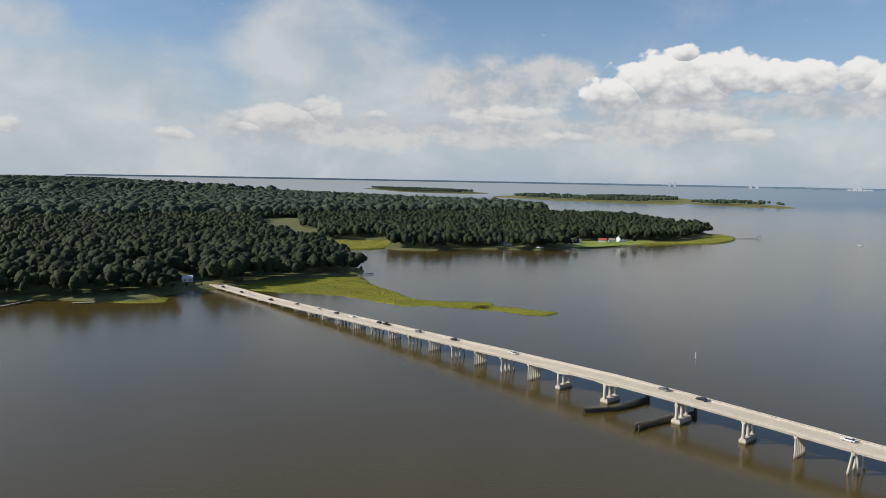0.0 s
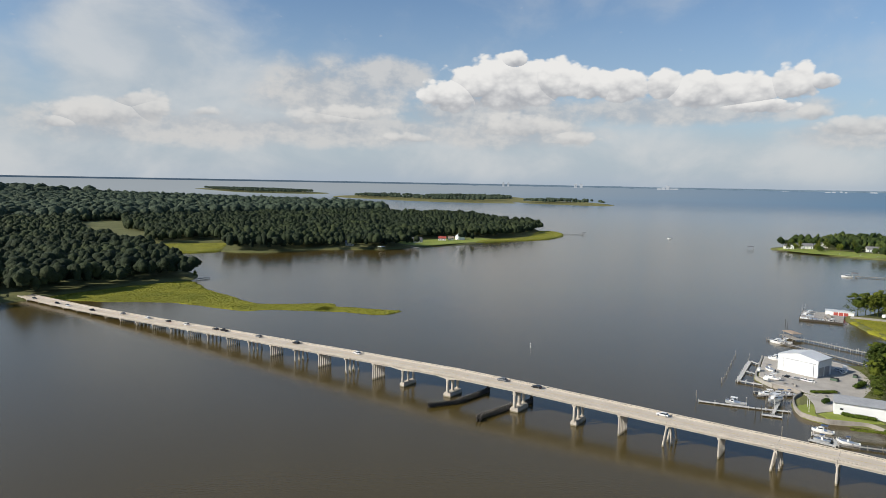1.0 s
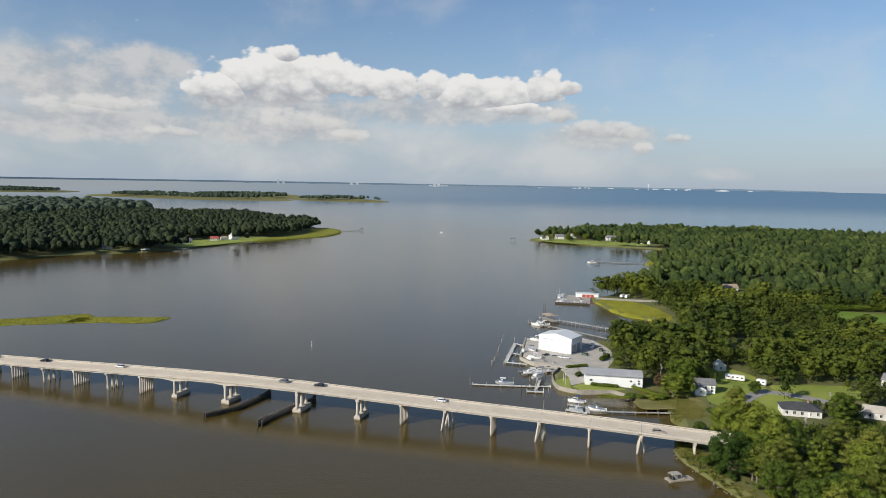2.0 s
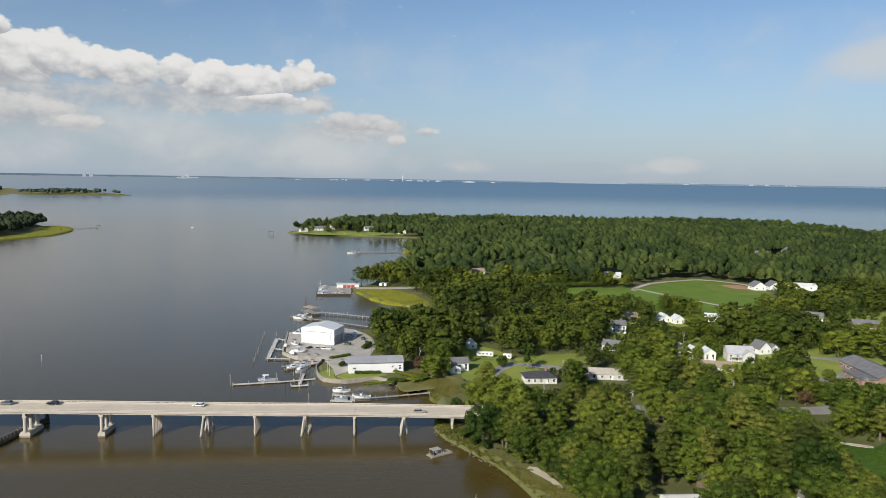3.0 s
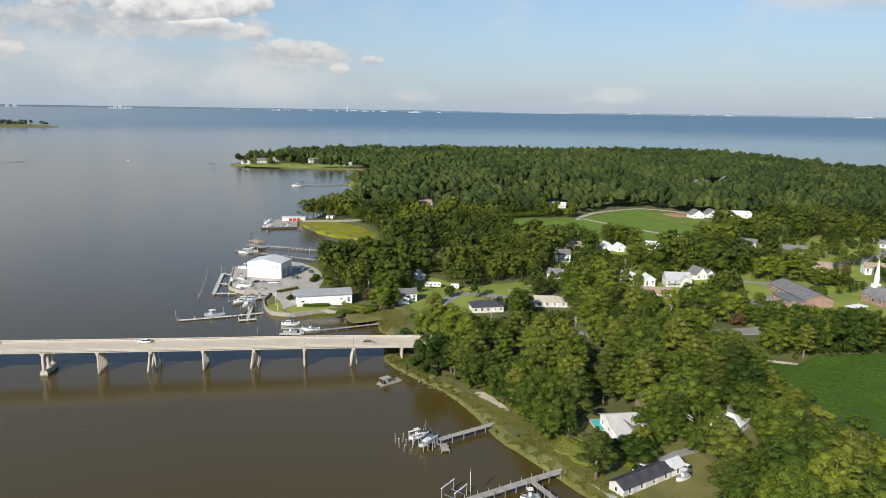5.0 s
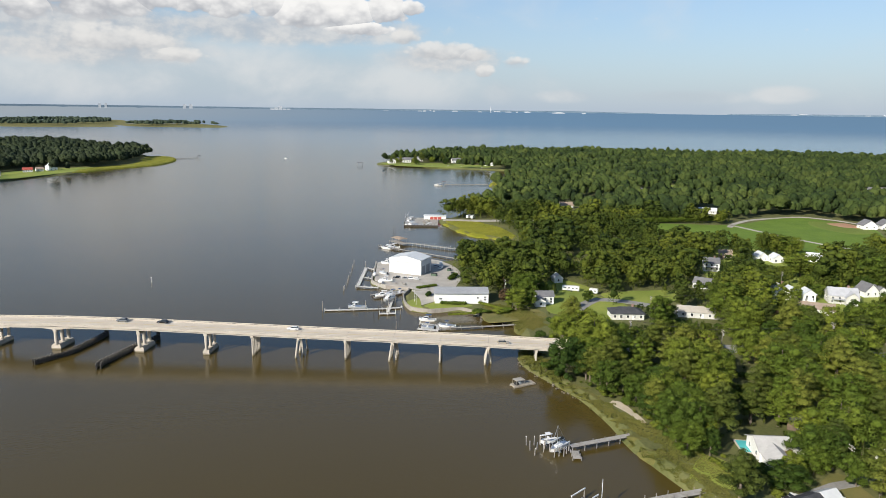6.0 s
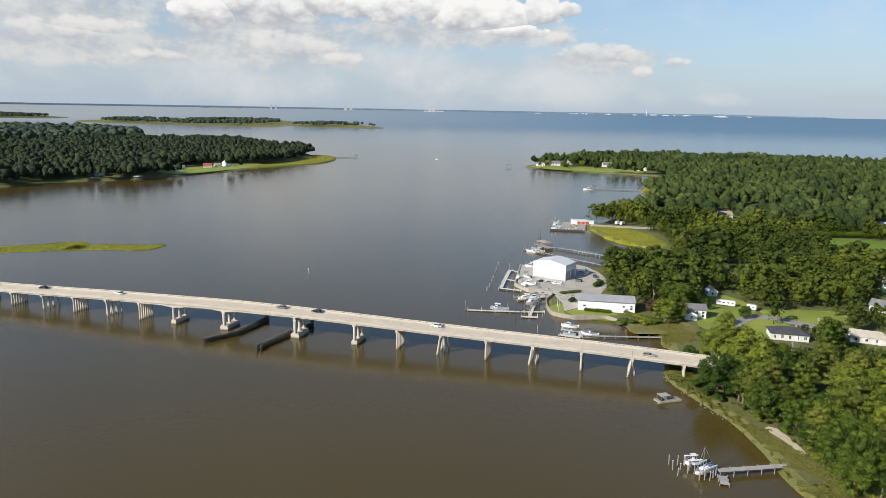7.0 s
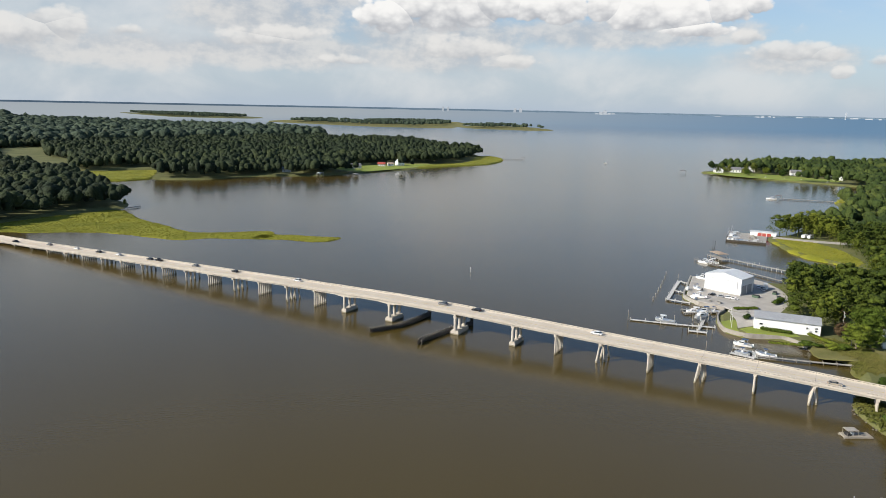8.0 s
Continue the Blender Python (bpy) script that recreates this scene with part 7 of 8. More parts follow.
dock([(309, 90.5), (336, 95.4)], 1.2, 0.7, "walkway beside a boat lift", 5.0, 3.0, material=FLOAT, pm=FLOAT)
dock([(332.0, 104.6), (340, 97), (348.0, 89.6)], 1.6, 0.8, "grey dock along the boatyard slips", 2.6, 1.2)
dock([(336.5, 107.5), (350.5, 94.5)], 1.2, 0.8, "narrow dock between boatyard slips", 2.6, 1.2)
dock([(350.7, 119.9), (351.6, 108.5)], 1.8, 0.9, "pale dock at the boatyard bulkhead", 3.5, 1.0, material=FLOAT, pm=FLOAT)
dock([(350.7, 119.9), (372, 124.5), (395.6, 129.5)], 1.8, 0.9, "long pale dock outside the boatyard", 4.5, 1.1, material=FLOAT, pm=FLOAT)
dock([(395, 128.5), (387.5, 114)], 1.5, 0.9, "pale dock back to the boatyard", 4.0, 0.8, material=FLOAT, pm=FLOAT)
dock([(372, 124.5), (369, 113)], 1.3, 0.9, "short finger dock in the boat basin", 3.5, 0.8, material=FLOAT, pm=FLOAT)
dock([(287.8, 70.6), (287.6, 61.2)], 2.0, 0.55, "floating dock in the cove", 3.0, 0.9, material=FLOAT, pm=FLOAT)
dock([(295.5, 71.5), (294.5, 63.0), (288.5, 61.4)], 1.4, 0.55, "floating finger docks in the cove", 3.0, 1.2, material=FLOAT, pm=FLOAT)
dock([(289.8, 61.2), (297, 43), (305.1, 25.2)], 1.3, 0.9, "narrow timber walkway from shore to the cove dock", 4.0, 0.8)
dock([(478, 126.5), (467, 92), (457.0, 57.4)], 2.2, 1.3, "long timber pier with pale posts", 3.2, 1.3, pm=FLOAT)
dock([(456.8, 128.5), (446, 104), (434.0, 78)], 1.6, 1.0, "second long timber pier beside the first", 3.5, 1.0)
dock([(483.5, 137.6), (471.8, 125.0)], 6.0, 1.4, "wide pier head with a pavilion", 3.0, 0.8)
dock([(462.5, 141.5), (455.0, 128.0)], 1.6, 0.9, "floating dock at the pier head", 3.0, 1.4)
dock([(875, 180), (892.0, 127.0)], 1.8, 1.2, "long thin pier in the far cove", 5.0, 0.8)
dock([(321.3, 613), (338, 615.5)], 2.0, 1.2, "small timber pier off the wooded point", 4.0, 0.6)
dock([(664, 770), (662, 727)], 2.2, 1.4, "timber pier off the west shore", 5.0, 0.8)
dock([(717, 722), (716, 705)], 5.0, 1.6, "low pier off the west shore", 5.0, 0.8)
dock([(10, 574), (38.5, 598)], 1.8, 1.2, "pale pier off the west woods", 4.0, 0.5)
dock([(62, 572), (76, 568)], 2.6, 1.0, "small pale jetty on the west shore", 4.0, 0.5)
dock([(1146, 740), (1182, 713)], 2.0, 1.2, "thin pier reaching off the marsh point", 6.0, 0.8)
for a, b in (((1128, 262), (1146, 264)), ((1127, 236), (1150, 237)), ((1124, 212), (1142, 213)), ((1120, 170), (1136, 173)), ((850, 709), (852, 690)), ((1140, 330), (1128, 345))):
    dock([a, b], 2.4, 1.2, "small pier off a waterside lawn", 5.0, 0.8)


def wharf():
    w = thing("wharf", pose(575, 137, 0, 0, 0, 12), "old timber wharf with boats and a low white shed", "wharf")
    part("deck", boxes((-20, 20, -13, 15, 0.9, 1.4)), TIMBER, w)
    part("bulkhead", boxes((-20.2, -19.9, -13, 15, -2, 1.3)), PILE, w)
    for k in range(11):
        part("post", rods(((-20.3, -13 + 2.8 * k, -2), (-20.3, -13 + 2.8 * k, 2.4), 0.2, 0.18)), PILE, w)
        part("post", rods(((-20 + 4 * k, 15.2, -2), (-20 + 4 * k, 15.2, 2.2), 0.2, 0.18)), PILE, w)
    sh = thing("wharf_shed", pose(591, 130, 1.4, 0, 0, facing(591, 130, -3)), "long low white shed with red doors on a wharf", "shed")
    part("wall", boxes((-9.5, 9.5, -3.5, 3.5, -0.1, 3.0)), WHITE, sh)
    part("roof", boxes((-10, 10, -4, 4, 3.0, 3.3)), ROOFPALE, sh)
    for k in range(3):
        part("door", boxes((-4 + 3.4 * k, -1 + 3.4 * k, -3.58, -3.5, 0, 2.4)), surf("red_door_paint", (0.30, 0.05, 0.04), (0.38, 0.08, 0.06), 0.6), sh, "red sliding door")
    for k, (x, y, h) in enumerate(((560, 148, 8), (566, 150, 9), (572, 150, 7.5), (582, 152, 8.5))):
        mm = thing("boat_mast", pose(x, y, 0), "thin pale mast of a moored workboat", "mast")
        part("pole", rods(((0, 0, 0), (0, 0, h), 0.12, 0.07)), METAL, mm)
        part("spreader", rods(((0, -1.2, h * 0.62), (0, 1.2, h * 0.62), 0.05)), METAL, mm)
    for k in range(5):
        cr = thing("crate_stack", pose(566 + 3.5 * k, 133 + 2 * math.sin(k * 2.0), 1.4, 0, 0, 20 * k), "stack of wire crab pots on the wharf", "crates")
        part("trap_pile", boxes((-0.9, 0.9, -0.7, 0.7, 0, 0.9 + 0.3 * (k % 3))), PILEGREY, cr)


wharf()


def pavilion(x, y, rot, w, d, z, label, roof, h=3.0, walls=False, name="pavilion"):
    p = thing(name, pose(x, y, z, 0, 0, rot), label, "shelter")
    for sx in (-1, 1):
        for sy in (-1, 1):
            part("post", boxes((sx * (w / 2 - 0.2) - 0.1, sx * (w / 2 - 0.2) + 0.1, sy * (d / 2 - 0.2) - 0.1, sy * (d / 2 - 0.2) + 0.1, -z if z < 2 else -0.2, h)), TIMBER, p)
    part("roof", hip_roof(w, d, h + 0.1, 1.1, 0.5), roof, p)
    if walls:
        part("wall", boxes((-w / 2 + 0.3, w / 2 - 0.3, -d / 2 + 0.3, d / 2 - 0.3, 0, h)), SIDING, p)
    return p


pavilion(478, 131.5, 50, 10, 6, 1.4, "open pavilion with a tan roof on a pier head", ROOFTAN)
pavilion(1132, 380, 20, 10, 9, 1.6, "roofed boat shelter standing alone in the water", ROOFGREY, 3.2)
pavilion(1183, 712, 20, 9, 7, 1.4, "roofed boat shelter at the end of a thin pier", ROOFGREY, 3.0)
pavilion(662, 724, 0, 8, 7, 1.5, "roofed boat house on a pier", ROOFPALE, 3.0)
pavilion(876, 181, 20, 7, 6, 1.3, "open roofed boat slip", ROOFGREY, 3.0)


def raft():
    r = thing("work_raft", pose(235.6, 19.0, 0, 0, 0, -50), "small grey floating work raft with a canopied hut", "raft")
    part("deck", boxes((-4.4, 4.4, -1.7, 1.7, 0.15, 0.6)), surf("raft_deck", (0.26, 0.23, 0.19), (0.38, 0.34, 0.28), 0.5), r)
    for sy in (-1, 1):
        bm = bmesh.new()
        rod(bm, (-4.6, sy * 1.3, 0.1), (4.6, sy * 1.3, 0.1), 0.38, 0.38, 10)
        part("pontoon", bm, PILEGREY, r)
    part("hut_roof", boxes((-3.6, 0.0, -1.4, 1.4, 2.35, 2.5)), TIMBER, r, "weathered board roof")
    for sx in (-3.5, -0.1):
        for sy in (-1.3, 1.3):
            part("post", boxes((sx - 0.05, sx + 0.05, sy - 0.05, sy + 0.05, 0.6, 2.35)), PILEGREY, r)
    part("console", boxes((-1.6, -0.9, -0.5, 0.5, 0.6, 1.6)), GEL, r)
    part("motor", boxes((-3.3, -2.2, -0.8, 0.8, 0.6, 1.4)), RUBBER, r, "dark engine box")
    part("crate", boxes((1.2, 2.2, -0.9, 0.1, 0.6, 1.1)), PILEGREY, r)


raft()


def mooring(pts, h, label, material, name="mooring_pile"):
    for i, (x, y) in enumerate(pts):
        r = random.Random(i + int(x))
        p = thing(name, pose(x, y, 0, r.uniform(-3, 3), r.uniform(-3, 3), 0), label, "piling", "mooring piles")
        hh = h * r.uniform(0.8, 1.15)
        part("shaft", rods(((0, 0, -3), (0, 0, hh), 0.16, 0.14, 8)), material, p)
        part("cap", rods(((0, 0, hh), (0, 0, hh + 0.1), 0.17, 0.06, 8)), GEL if material is PILEGREY else PILE, p)


mooring([(190.0, 13.6), (190.6, 11.4), (191.6, 9.8), (187.2, 12.3), (184.4, 10.7), (187.0, 8.4), (188.1, 10.4), (184.5, 5.2), (185.6, 2.6), (189.8, 5.2), (191.0, 3.0), (187.4, 1.9)], 2.5, "grey timber mooring pile standing in the creek", PILEGREY)
mooring([(343.1, 125.2), (347, 126), (353.7, 127.5), (360, 129), (367, 130.8), (375, 132.8), (384, 135.2), (395, 138.1), (406, 141)], 2.3, "thin mooring pile in a row off the boatyard", PILEGREY)
mooring([(304.8, 122.0), (286.5, 80.1), (396.5, 130.5), (320.5, 93.5), (329, 98.5), (333, 92.6), (309.5, 84.5), (313, 103.0)], 4.4, "tall pale dock pile", PILEGREY)
mooring([(520.5, 146.6), (521.5, 148.2), (304, 96), (308, 95)], 4.5, "tall dark channel pile", PILE)
mk = thing("channel_marker", pose(333.3, 233.7, 0), "thin white channel marker post standing in the creek", "marker")
part("post", rods(((0, 0, -2), (0, 0, 3.0), 0.10, 0.08, 8)), GEL, mk)
part("daymark", boxes((-0.04, 0.04, -0.2, 0.2, 2.6, 3.1)), GEL, mk)


def lift(x, y, rot, w, d, h, label):
    l = thing("boat_lift", pose(x, y, 0, 0, 0, rot), label, "boat lift")
    for sx in (-1, 1):
        for sy in (-1, 1):
            part("post", rods(((sx * w / 2, sy * d / 2, -2), (sx * w / 2, sy * d / 2, h), 0.16, 0.14, 8)), PILEGREY, l)
        part("beam", boxes((sx * w / 2 - 0.12, sx * w / 2 + 0.12, -d / 2 - 0.3, d / 2 + 0.3, h - 0.1, h + 0.2)), GEL, l, "pale top beam")
    for sy in (-0.3, 0.3):
        part("bunk", boxes((-w / 2, w / 2, sy * d - 0.1, sy * d + 0.1, 0.8, 1.0)), METAL, l)


lift(188.4, 4.0, 55, 3.4, 4.6, 2.9, "timber boat lift at the end of a pier")
lift(190.9, 7.4, 30, 2.6, 3.4, 3.0, "small timber boat lift beside another")
lift(161.0, -3.4, 55, 4.0, 5.2, 3.0, "empty white-framed boat lift off the pier")
lift(326.5, 95.2, 70, 4.2, 6.0, 4.2, "white boat lift holding a cruiser")


def pole(x, y, h, label, arms=2, dx=0.0):
    p = thing("utility_pole", pose(x, y, G, 0, 0, dx), label, "utility pole", "utility poles")
    part("shaft", rods(((0, 0, -0.5), (0, 0, h), 0.17, 0.11, 8)), PILEGREY, p)
    for k in range(arms):
        a = part("crossarm", boxes((-1.3, 1.3, -0.07, 0.07, h - 0.5 - 0.9 * k, h - 0.35 - 0.9 * k)), PILEGREY, p)
        for s in (-1.1, -0.4, 0.4, 1.1):
            part("insulator", rods(((s, 0, h - 0.35 - 0.9 * k), (s, 0, h - 0.15 - 0.9 * k), 0.06, 0.05)), GEL, a)
    if h > 10:
        part("transformer", rods(((0.0, -0.4, h - 2.6), (0.0, -0.4, h - 1.6), 0.26, 0.26, 10)), METAL, p, "grey pole transformer")


for x, y, h in ((338, 38, 11), (325, 32.5, 10), (327, -31.7, 10), (275.3, -54.3, 12), (283, -20, 11), (296, -100, 12), (308, -160, 12), (352, -84, 11), (186, -71, 10), (395, -105, 11), (430, -240, 11), (480, -300, 11)):
    pole(x, y, h, "grey wooden utility pole with crossarms", dx=15)
fl = thing("flagpole", pose(159.5, -7.4, 0), "white flagpole with a furled pale flag on the pier", "flagpole")
part("mast", rods(((0, 0, -1), (0, 0, 8.8), 0.07, 0.04, 8)), GEL, fl)
bm_ = bmesh.new()
rows_ = [[bm_.verts.new((0.05 + 0.25 * k, 0.12 * math.sin(k * 1.7 + j * 0.6), 7.9 - 1.1 * j - 0.35 * k)) for k in range(4)] for j in range(3)]
for a_, b_ in zip(rows_, rows_[1:]):
    for k_ in range(3):
        bm_.faces.new((a_[k_], a_[k_ + 1], b_[k_ + 1], b_[k_]))
part("flag", bm_, surf("pale_flag_cloth", (0.55, 0.6, 0.6), (0.7, 0.75, 0.75), 1.0), fl, "drooping pale flag")


# ---------------------------------------------------------------- hedges, shrubs, single trees
def hedge(x0, y0, x1, y1, w, h, label, seed):
    rs = np.random.RandomState(seed)
    a, b = np.array((x0, y0), float), np.array((x1, y1), float)
    L = np.linalg.norm(b - a)
    n = max(4, int(L / 1.3))
    lobes = []
    for k in range(n):
        p = (b - a) * (k + 0.5) / n + rs.uniform(-0.2, 0.2, 2)
        lobes.append((p[0], p[1], h * 0.5, 1.15, w / 2, h * 0.52 * rs.uniform(0.9, 1.1)))
    v, f = crown_arrays(seed, lobes, int(200 * n), 0.25)
    verts, tris, off = [v], [f], len(v)
    for i, l in enumerate(lobes):
        bv, bf = ball(*l[:3], l[3] * 0.76, l[4] * 0.76, l[5] * 0.8, i)
        verts.append(bv), tris.append(bf + off)
        off += len(bv)
    hg = thing("hedge", pose(x0, y0, G), label, "hedge")
    ob = new("foliage", arrays("foliage", np.concatenate(verts), np.concatenate(tris), LEAF, 3))
    ob.parent = hg


hedge(255, -56, 254.7, -66, 2.2, 3.0, "clipped dark green hedge behind a lawn", 1)
hedge(252.7, -19, 252.4, -33, 2.2, 3.0, "clipped dark green hedge at the end of a lawn", 2)
hedge(323.5, 67.5, 325.5, 55.5, 2.4, 1.9, "rounded dark green hedge along a white building", 3)
hedge(335, 77.5, 340, 77.0, 2.6, 2.2, "round green bush beside a white building", 4)
hedge(372, 73.0, 383, 71.5, 3.0, 2.6, "tall dark hedge beside the gravel yard", 5)
hedge(329, 49.5, 320, 36, 2.6, 1.5, "untrimmed shrubs along the cove bank", 6)
hedge(350, 86, 358, 78, 3.0, 1.4, "low scrub at the edge of the gravel yard", 7)
hedge(306, 60, 312, 48, 2.4, 1.0, "low scrub on the cove bank", 8)
hedge(690, -90, 700, -150, 6, 5.0, "tall dark windbreak beyond a field", 9)
hedge(612, -45, 640, -118, 7, 6.0, "tall dark windbreak beside a field", 10)
hedge(300, -215, 279, -160, 7, 6.0, "dense row of shrubs along the field's edge", 11)
hedge(310, -262, 300, -215, 7, 6.0, "dense row of shrubs below the church", 12)

SOLO = [(KINDS[0], 252, 1.5, 0.6), (KINDS[3], 260, -3, 0.66), (KINDS[1], 245, -2.5, 0.65), (KINDS[2], 252, -5, 0.8), (KINDS[4], 241, -3, 0.7), (KINDS[0], 282, 4, 0.6), (KINDS[1], 286, -2, 0.7),
        (SHRUBS[0], 251, 8.5, 1.2), (SHRUBS[1], 246, 11.5, 1.2), (SHRUBS[0], 258, 8, 1.2), (SHRUBS[1], 241, 6.5, 1.0), (SHRUBS[0], 238, 3, 1.0), (SHRUBS[1], 280, 16, 1.3),
        (RUSTY, 337, -36, 0.75), (RUSTY, 340, -40, 0.6), (RUSTY, 281, -50, 1.0), (RUSTY, 345, 25, 0.7), (RUSTY, 303, -133, 0.8), (RUSTY, 192, -58, 0.5), (RUSTY, 415, -245, 0.7), (RUSTY, 352, -140, 1.0),
        (KINDS[0], 346, -3, 0.42), (KINDS[1], 333, 3.5, 0.36), (KINDS[2], 329, -39, 0.4), (KINDS[0], 327, 25, 0.62), (KINDS[1], 352, 20, 0.5), (KINDS[0], 384, 60, 0.5), (KINDS[1], 392, 54, 0.6), (KINDS[2], 402, 64, 0.55),
        (KINDS[0], 411, 56, 0.6), (KINDS[3], 420, 66, 0.6), (KINDS[1], 376, 48, 0.55), (RUSTY, 365, 42, 0.7), (KINDS[4], 355, 34, 0.7), (KINDS[2], 430, 60, 0.85),
        (KINDS[0], 190, -31, 0.7), (KINDS[2], 197, -29, 0.85), (KINDS[1], 198.5, -37, 0.6), (KINDS[4], 191.5, -37.5, 0.5), (KINDS[1], 182.5, -56.5, 0.5), (KINDS[0], 187, -63, 0.55), (KINDS[2], 183, -72, 0.6), (KINDS[3], 191, -69, 0.7), (SHRUBS[0], 179, -53, 0.9), (SHRUBS[1], 185, -50, 0.9), (KINDS[0], 206, -67, 0.7), (KINDS[1], 205, -30, 0.8), (KINDS[2], 213, -33, 0.85), (KINDS[0], 222, -28, 0.85), (KINDS[6], 219, -66, 0.95), (KINDS[7], 226, -100, 1.0), (KINDS[6], 232, -88, 0.95),
        (KINDS[0], 342, -160, 0.42), (KINDS[1], 336, -230, 0.3), (KINDS[0], 402, -120, 0.55), (KINDS[1], 384, -120, 0.5), (KINDS[2], 1192, 300, 0.7), (KINDS[6], 1205, 290, 0.9), (KINDS[0], 1200, 270, 0.8), (KINDS[7], 1215, 255, 0.9),
        (KINDS[1], 1186, 330, 0.6), (KINDS[6], 1222, 295, 0.9), (KINDS[0], 1210, 210, 0.8), (KINDS[1], 1205, 190, 0.8), (KINDS[5], 326, 619, 0.35)]
for src, x, y, s in SOLO:
    c = copy_thing(src, pose(x, y, G - 0.1, 0, 0, (x * 37) % 360))
    c.scale = (s, s, s)
# trees whose places in the village and by the creek stand out: kind, place, height, width
B, T, P, S, C = KINDS[0], KINDS[3], KINDS[5], SHRUBS[0], CEDAR
NATIVE = {"broadleaf_tree": (16, 13.0), "tall_tree": (18, 10.5), "pine_tree": (20, 13.0), "shrub": (3.5, 4.2), "cedar_tree": (12, 4.4), "russet_tree": (9, 7.3)}
for src, x, y, h, w in ((B, 342.5, -68, 17, 13), (C, 340, -71, 8.4, 4.7), (B, 500, -128, 15, 18), (KINDS[1], 503, -138, 13, 15), (B, 394.8, -86.8, 14, 17), (KINDS[2], 402, -95, 12, 15), (B, 434, -125.5, 15, 19), (KINDS[1], 429, -140.7, 14, 20),
                        (KINDS[2], 417.4, -160.7, 19, 21), (S, 412.6, -138.5, 6, 11), (B, 406, -149.5, 9.5, 9), (KINDS[1], 374, -107.2, 8.4, 5.6), (KINDS[2], 365.5, -84.4, 8, 16), (KINDS[1], 341.3, -78, 10, 12), (B, 355, -147, 14, 16),
                        (KINDS[6], 313, -137.6, 16.6, 10), (KINDS[2], 329, -121, 8, 14), (P, 516, -206, 15, 20), (KINDS[7], 524, -196, 15, 14), (T, 394, -206, 20, 19), (KINDS[1], 394, -188.7, 15.5, 18),
                        (C, 382.8, -220.3, 12.8, 7), (C, 382.8, -226.8, 11.8, 6.6), (KINDS[2], 383, -212, 11, 12.5), (B, 394, -254, 10, 9.5), (S, 360.8, -199, 6.2, 12), (B, 293.3, -151, 13, 11), (KINDS[1], 293, -160, 14, 12.5), (KINDS[2], 294.6, -169, 12, 11),
                        (S, 298, -196.4, 7, 15), (C, 341, -161.4, 6.6, 4.4), (B, 249, -117, 10, 10.5), (KINDS[1], 252, -109, 12, 10), (P, 167.5, -40.6, 15, 11), (KINDS[2], 177.5, -53.5, 7.5, 11), (KINDS[1], 191, -63.5, 12.5, 12.5), (RUSTY, 190.5, -55.5, 4.5, 4.5),
                        (S, 385, -262, 6, 14), (S, 380, -272, 6, 14), (S, 372, -246, 5, 7), (S, 236, -119, 5, 8), (S, 226, -119, 4.6, 8), (SHRUBS[1], 216, -120, 5, 8), (S, 207, -121, 5, 8), (SHRUBS[1], 199, -127, 5, 8), (S, 191, -135, 4.6, 8), (SHRUBS[1], 184, -144, 5, 8), (S, 246, -122, 4, 6),
                        (KINDS[1], 322.5, 30.5, 11.5, 11), (S, 313.5, 48, 2.6, 6), (SHRUBS[1], 314, 43.5, 2.2, 5), (S, 315, 38, 3.0, 6.5), (SHRUBS[1], 318, 34, 2.6, 6), (RUSTY, 334, 37, 8, 7),
                        (P, 1150, 330, 14, 9), (P, 1166, 318, 16, 9), (KINDS[6], 1182, 296, 17, 10), (B, 1160, 288, 10, 10), (P, 1200, 338, 15, 9), (B, 1172, 240, 12, 11), (P, 1188, 214, 15, 10), (KINDS[7], 1215, 330, 17, 10),
                        (B, 229, -10, 13, 10), (KINDS[1], 221, -19, 12, 9), (P, 213, -24, 14, 10), (KINDS[2], 205, -29, 14, 11), (P, 237, -8, 15, 11), (KINDS[1], 236, -19, 11, 9), (B, 226, -27, 14, 11)):
    c = copy_thing(src, pose(x, y, G - 0.1, 0, 0, (x * 53) % 360))
    nh, nw = NATIVE[src.name.split(".")[0]]
    c.scale = (w / nw, w / nw, h / nh)
for o in KINDS + SHRUBS + [RUSTY, CEDAR]:                      # the patterns themselves stand in the wood too
    i = (KINDS + SHRUBS + [RUSTY, CEDAR]).index(o)
    o.matrix_world = pose(258 + 6.5 * i, -84 - 3 * (i % 3), G - 0.1, 0, 0, 40 * i)


# ---------------------------------------------------------------- far buildings across the bay
def far_block(az, dist, w, h, z=0, name="far_tower", label="pale tower block on the hazy far shore"):
    a = radians(az)
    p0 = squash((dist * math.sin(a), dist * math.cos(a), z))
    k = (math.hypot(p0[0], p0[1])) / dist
    t = thing(name, pose(*p0, 0, 0, -az), label, "tower" if h > 30 else "building", "buildings across the bay")
    part("block", boxes((-w / 2 * k, w / 2 * k, -6 * k, 6 * k, -4 * k, h * k)), FARWHITE, t)
    part("parapet", boxes((-w * 0.3 * k, w * 0.3 * k, -3 * k, 3 * k, h * k, h * 1.08 * k)), FARWHITE, t)


for az, w, h in ((52.35, 62, 122), (52.75, 62, 124), (58.15, 85, 118), (58.6, 85, 120)):
    far_block(az, 20700, w, h)
rf = random.Random(3)
for k in range(5):
    far_block(64.6 + 0.32 * k, 20600, 100, 40 + 70 * (k == 2) + 25 * (k == 1), 0, "far_hall", "long pale hall on the hazy far shore")
for k in range(18):
    far_block(72 + 18 * rf.random(), 20500, rf.uniform(50, 190), rf.uniform(10, 30), rf.uniform(0, 25), "far_hall", "long pale hall on the hazy far shore")
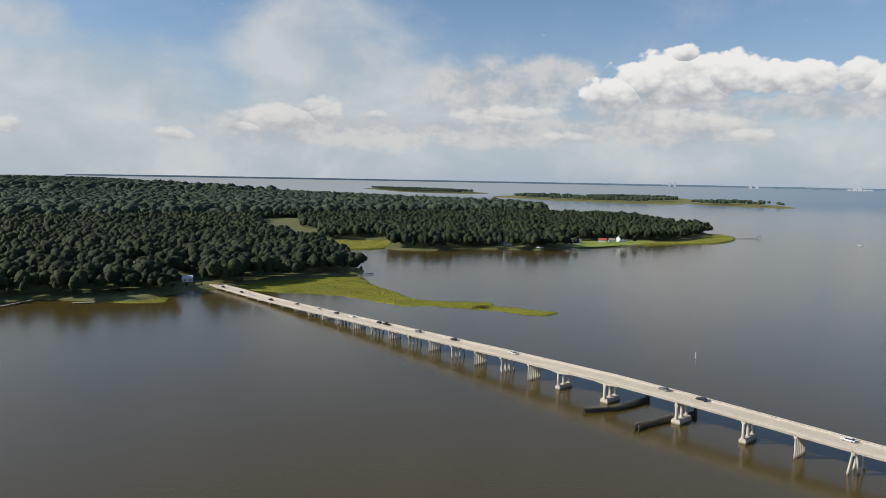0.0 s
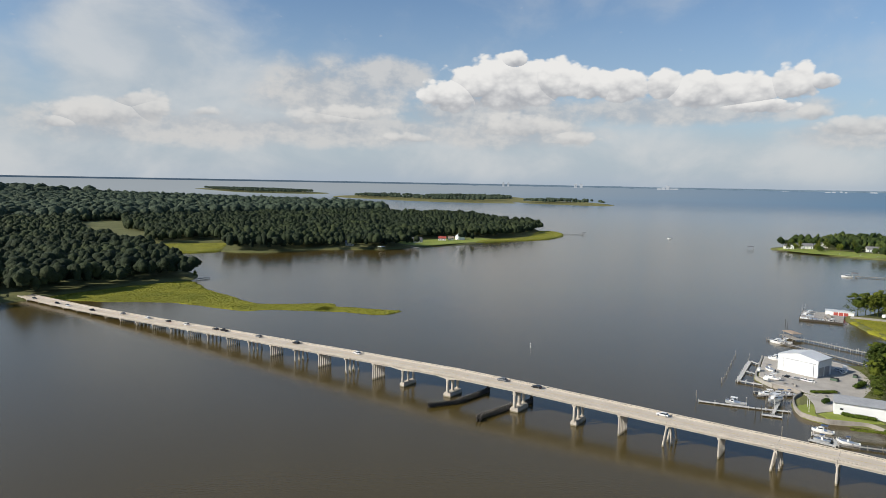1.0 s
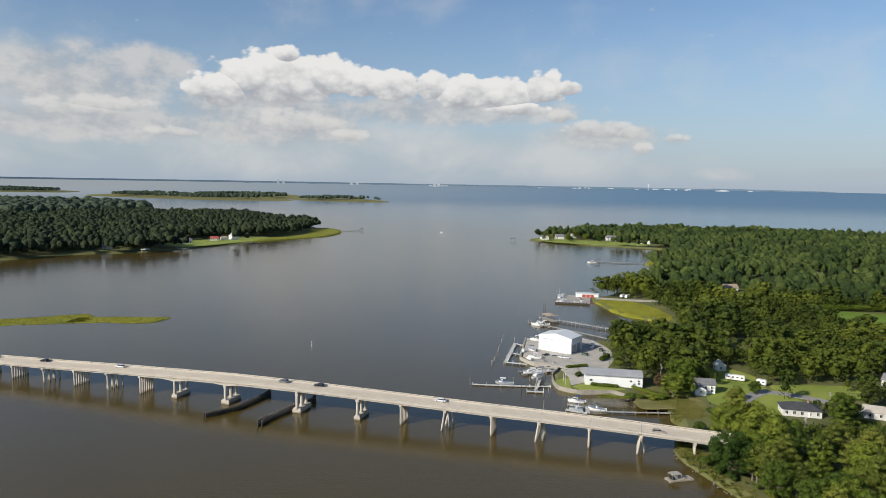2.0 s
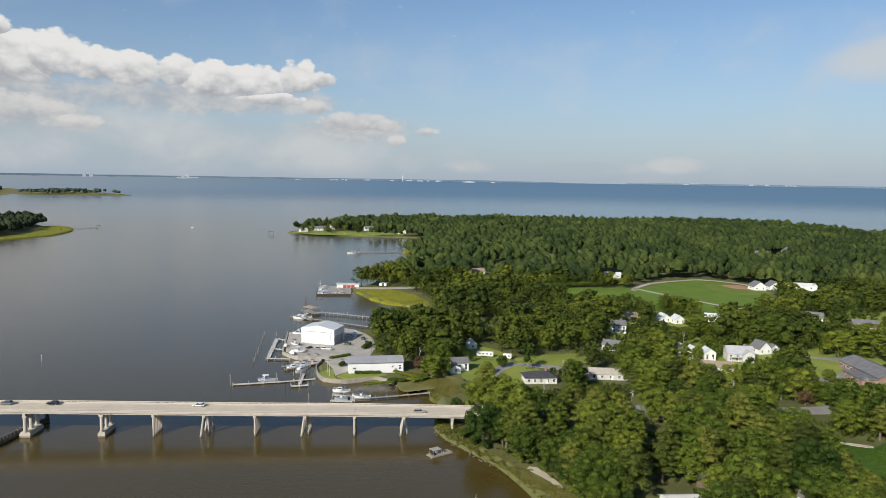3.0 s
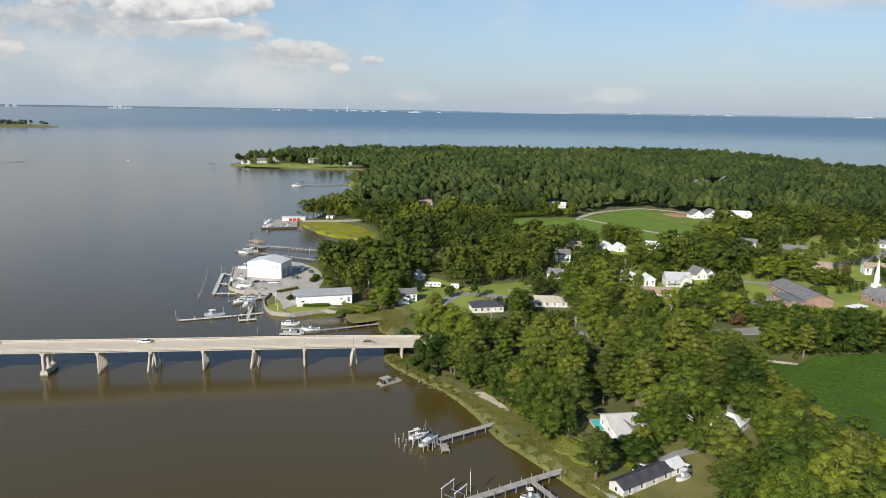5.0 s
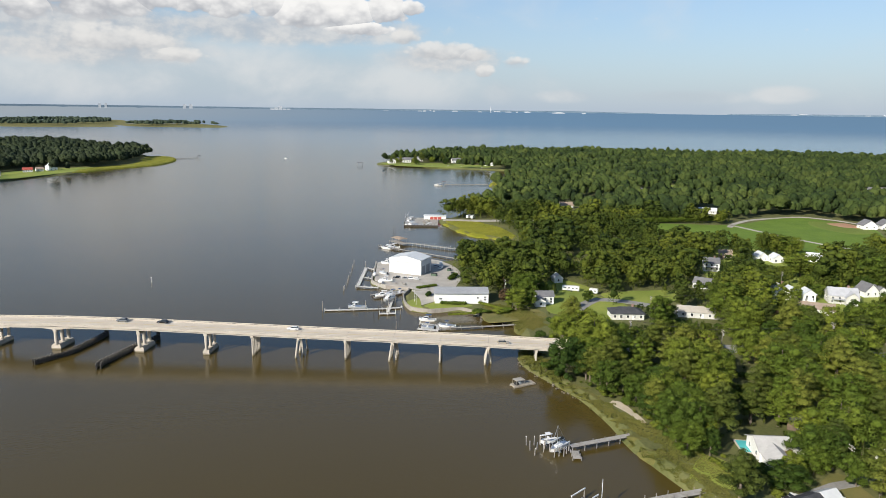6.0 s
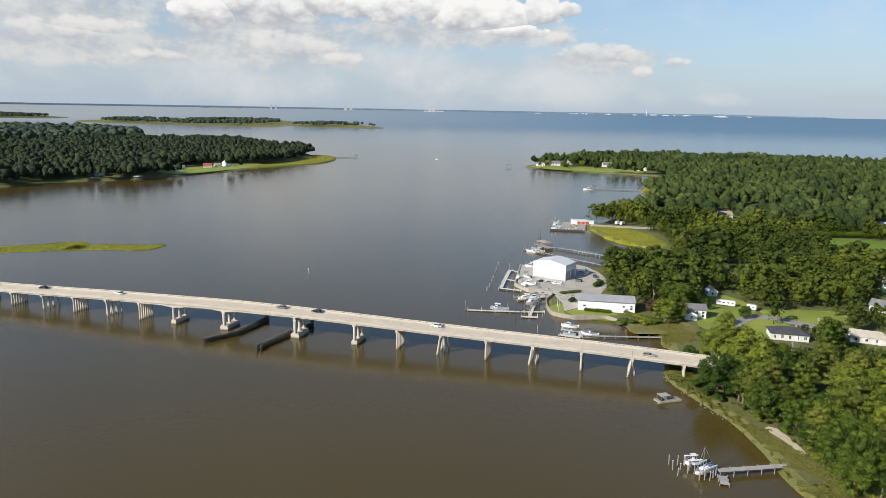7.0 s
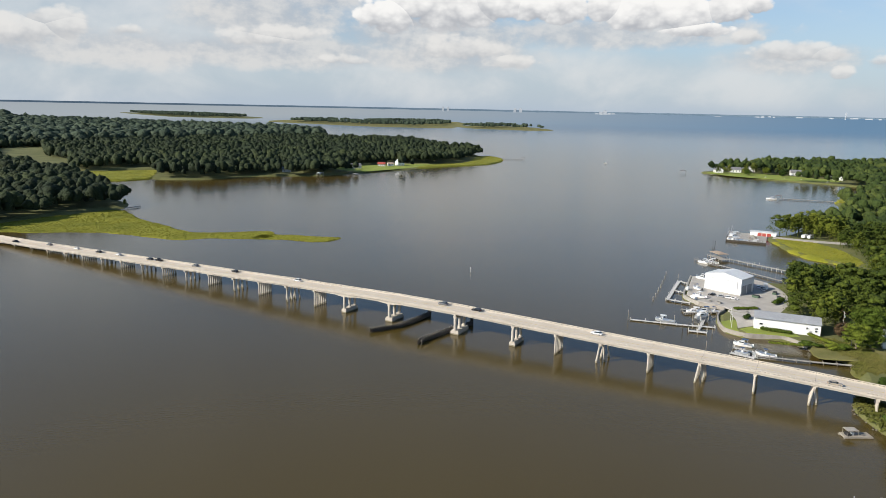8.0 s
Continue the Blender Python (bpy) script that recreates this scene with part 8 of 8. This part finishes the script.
far_block(82.0, 20400, 30, 165, 0, "far_tower", "slim pale stack on the hazy far shore")
for k in range(14):
    far_block(104 + 26 * rf.random(), 26500, rf.uniform(70, 260), rf.uniform(10, 24), rf.uniform(30, 60), "far_hall", "pale quayside building across the bay")


# ---------------------------------------------------------------- boatyard clutter
def pallet(x, y, rot, n):
    p = thing("pallet_stack", pose(x, y, G + 0.1, 0, 0, rot), "low stack of grey timber pallets on the gravel", "pallets", "boatyard clutter")
    for k in range(n):
        part("pallet", boxes((-0.6, 0.6, -0.5, 0.5, 0.16 * k + 0.1, 0.16 * k + 0.14), (-0.6, 0.6, -0.5, -0.4, 0.16 * k, 0.16 * k + 0.1), (-0.6, 0.6, 0.4, 0.5, 0.16 * k, 0.16 * k + 0.1)), TIMBER, p)


for x, y, r, n in ((357, 100, 10, 5), (359, 97, 40, 3), (356, 95, 70, 6), (366, 112, 20, 4), (388, 118, 30, 3), (349, 80, 0, 4), (353, 77, 60, 2)):
    pallet(x, y, r, n)
for x, y, r in ((372, 117, 10), (355, 108, 60)):
    tk = thing("fuel_tank", pose(x, y, G + 0.1, 0, 0, r), "white cylindrical fuel tank on a cradle", "tank", "boatyard clutter")
    part("tank", rods(((-1.6, 0, 1.2), (1.6, 0, 1.2), 0.75, 0.75, 14)), GEL, tk)
    part("cradle", boxes((-1.2, -0.9, -0.7, 0.7, 0, 0.7), (0.9, 1.2, -0.7, 0.7, 0, 0.7)), METAL, tk)
for x, y, h in ((325.5, 81.5, 7), (318.5, 79.0, 6)):
    lp = thing("lamp_post", pose(x, y, G, 0, 0, 60), "slim pale lamp post beside the marina lawn", "lamp post", "lamp posts")
    part("shaft", rods(((0, 0, -0.3), (0, 0, h), 0.09, 0.06, 8)), GEL, lp)
    part("lamp_head", boxes((-0.1, 0.9, -0.12, 0.12, h - 0.05, h + 0.1)), METAL, lp)
for x, y, r, L in ((395.5, 78, 0, 3.2), (386, 74, 10, 3.0), (381, 84, 80, 3.4)):
    sk = thing("waste_skip", pose(x, y, G + 0.1, 0, 0, r), "dull green steel waste skip on the gravel", "skip", "boatyard clutter")
    part("bin", boxes((-L / 2, L / 2, -0.9, 0.9, 0.1, 1.3)), surf("green_steel", (0.05, 0.09, 0.06), (0.09, 0.13, 0.09), 0.8, 0.6), sk)
    part("lid", boxes((-L / 2, L / 2, -0.95, 0.95, 1.3, 1.38)), RUBBER, sk)


def wire(a, b, sag=0.8):
    """A slack cable between two poles."""
    w = thing("overhead_wire", pose(*a), "thin dark overhead power cable between poles", "cable", "overhead wires")
    a, b = Vector(a), Vector(b)
    bm = bmesh.new()
    prev = None
    for k in range(9):
        t = k / 8
        p = (b - a) * t + Vector((0, 0, -4 * sag * t * (1 - t)))
        if prev is not None:
            rod(bm, prev, p, 0.025, 0.025, 4)
        prev = p
    part("cable", bm, RUBBER, w)


for (x0, y0, h0), (x1, y1, h1) in (((338, 38, 11), (325, 32.5, 10)), ((283, -20, 11), (275.3, -54.3, 12)), ((275.3, -54.3, 12), (296, -100, 12)), ((296, -100, 12), (308, -160, 12)), ((327, -31.7, 10), (352, -84, 11)), ((352, -84, 11), (395, -105, 11)), ((430, -240, 11), (480, -300, 11))):
    for off in (-1.1, -0.4, 1.1):
        wire((x0, y0 + off, G + h0 - 0.1), (x1, y1 + off, G + h1 - 0.1))
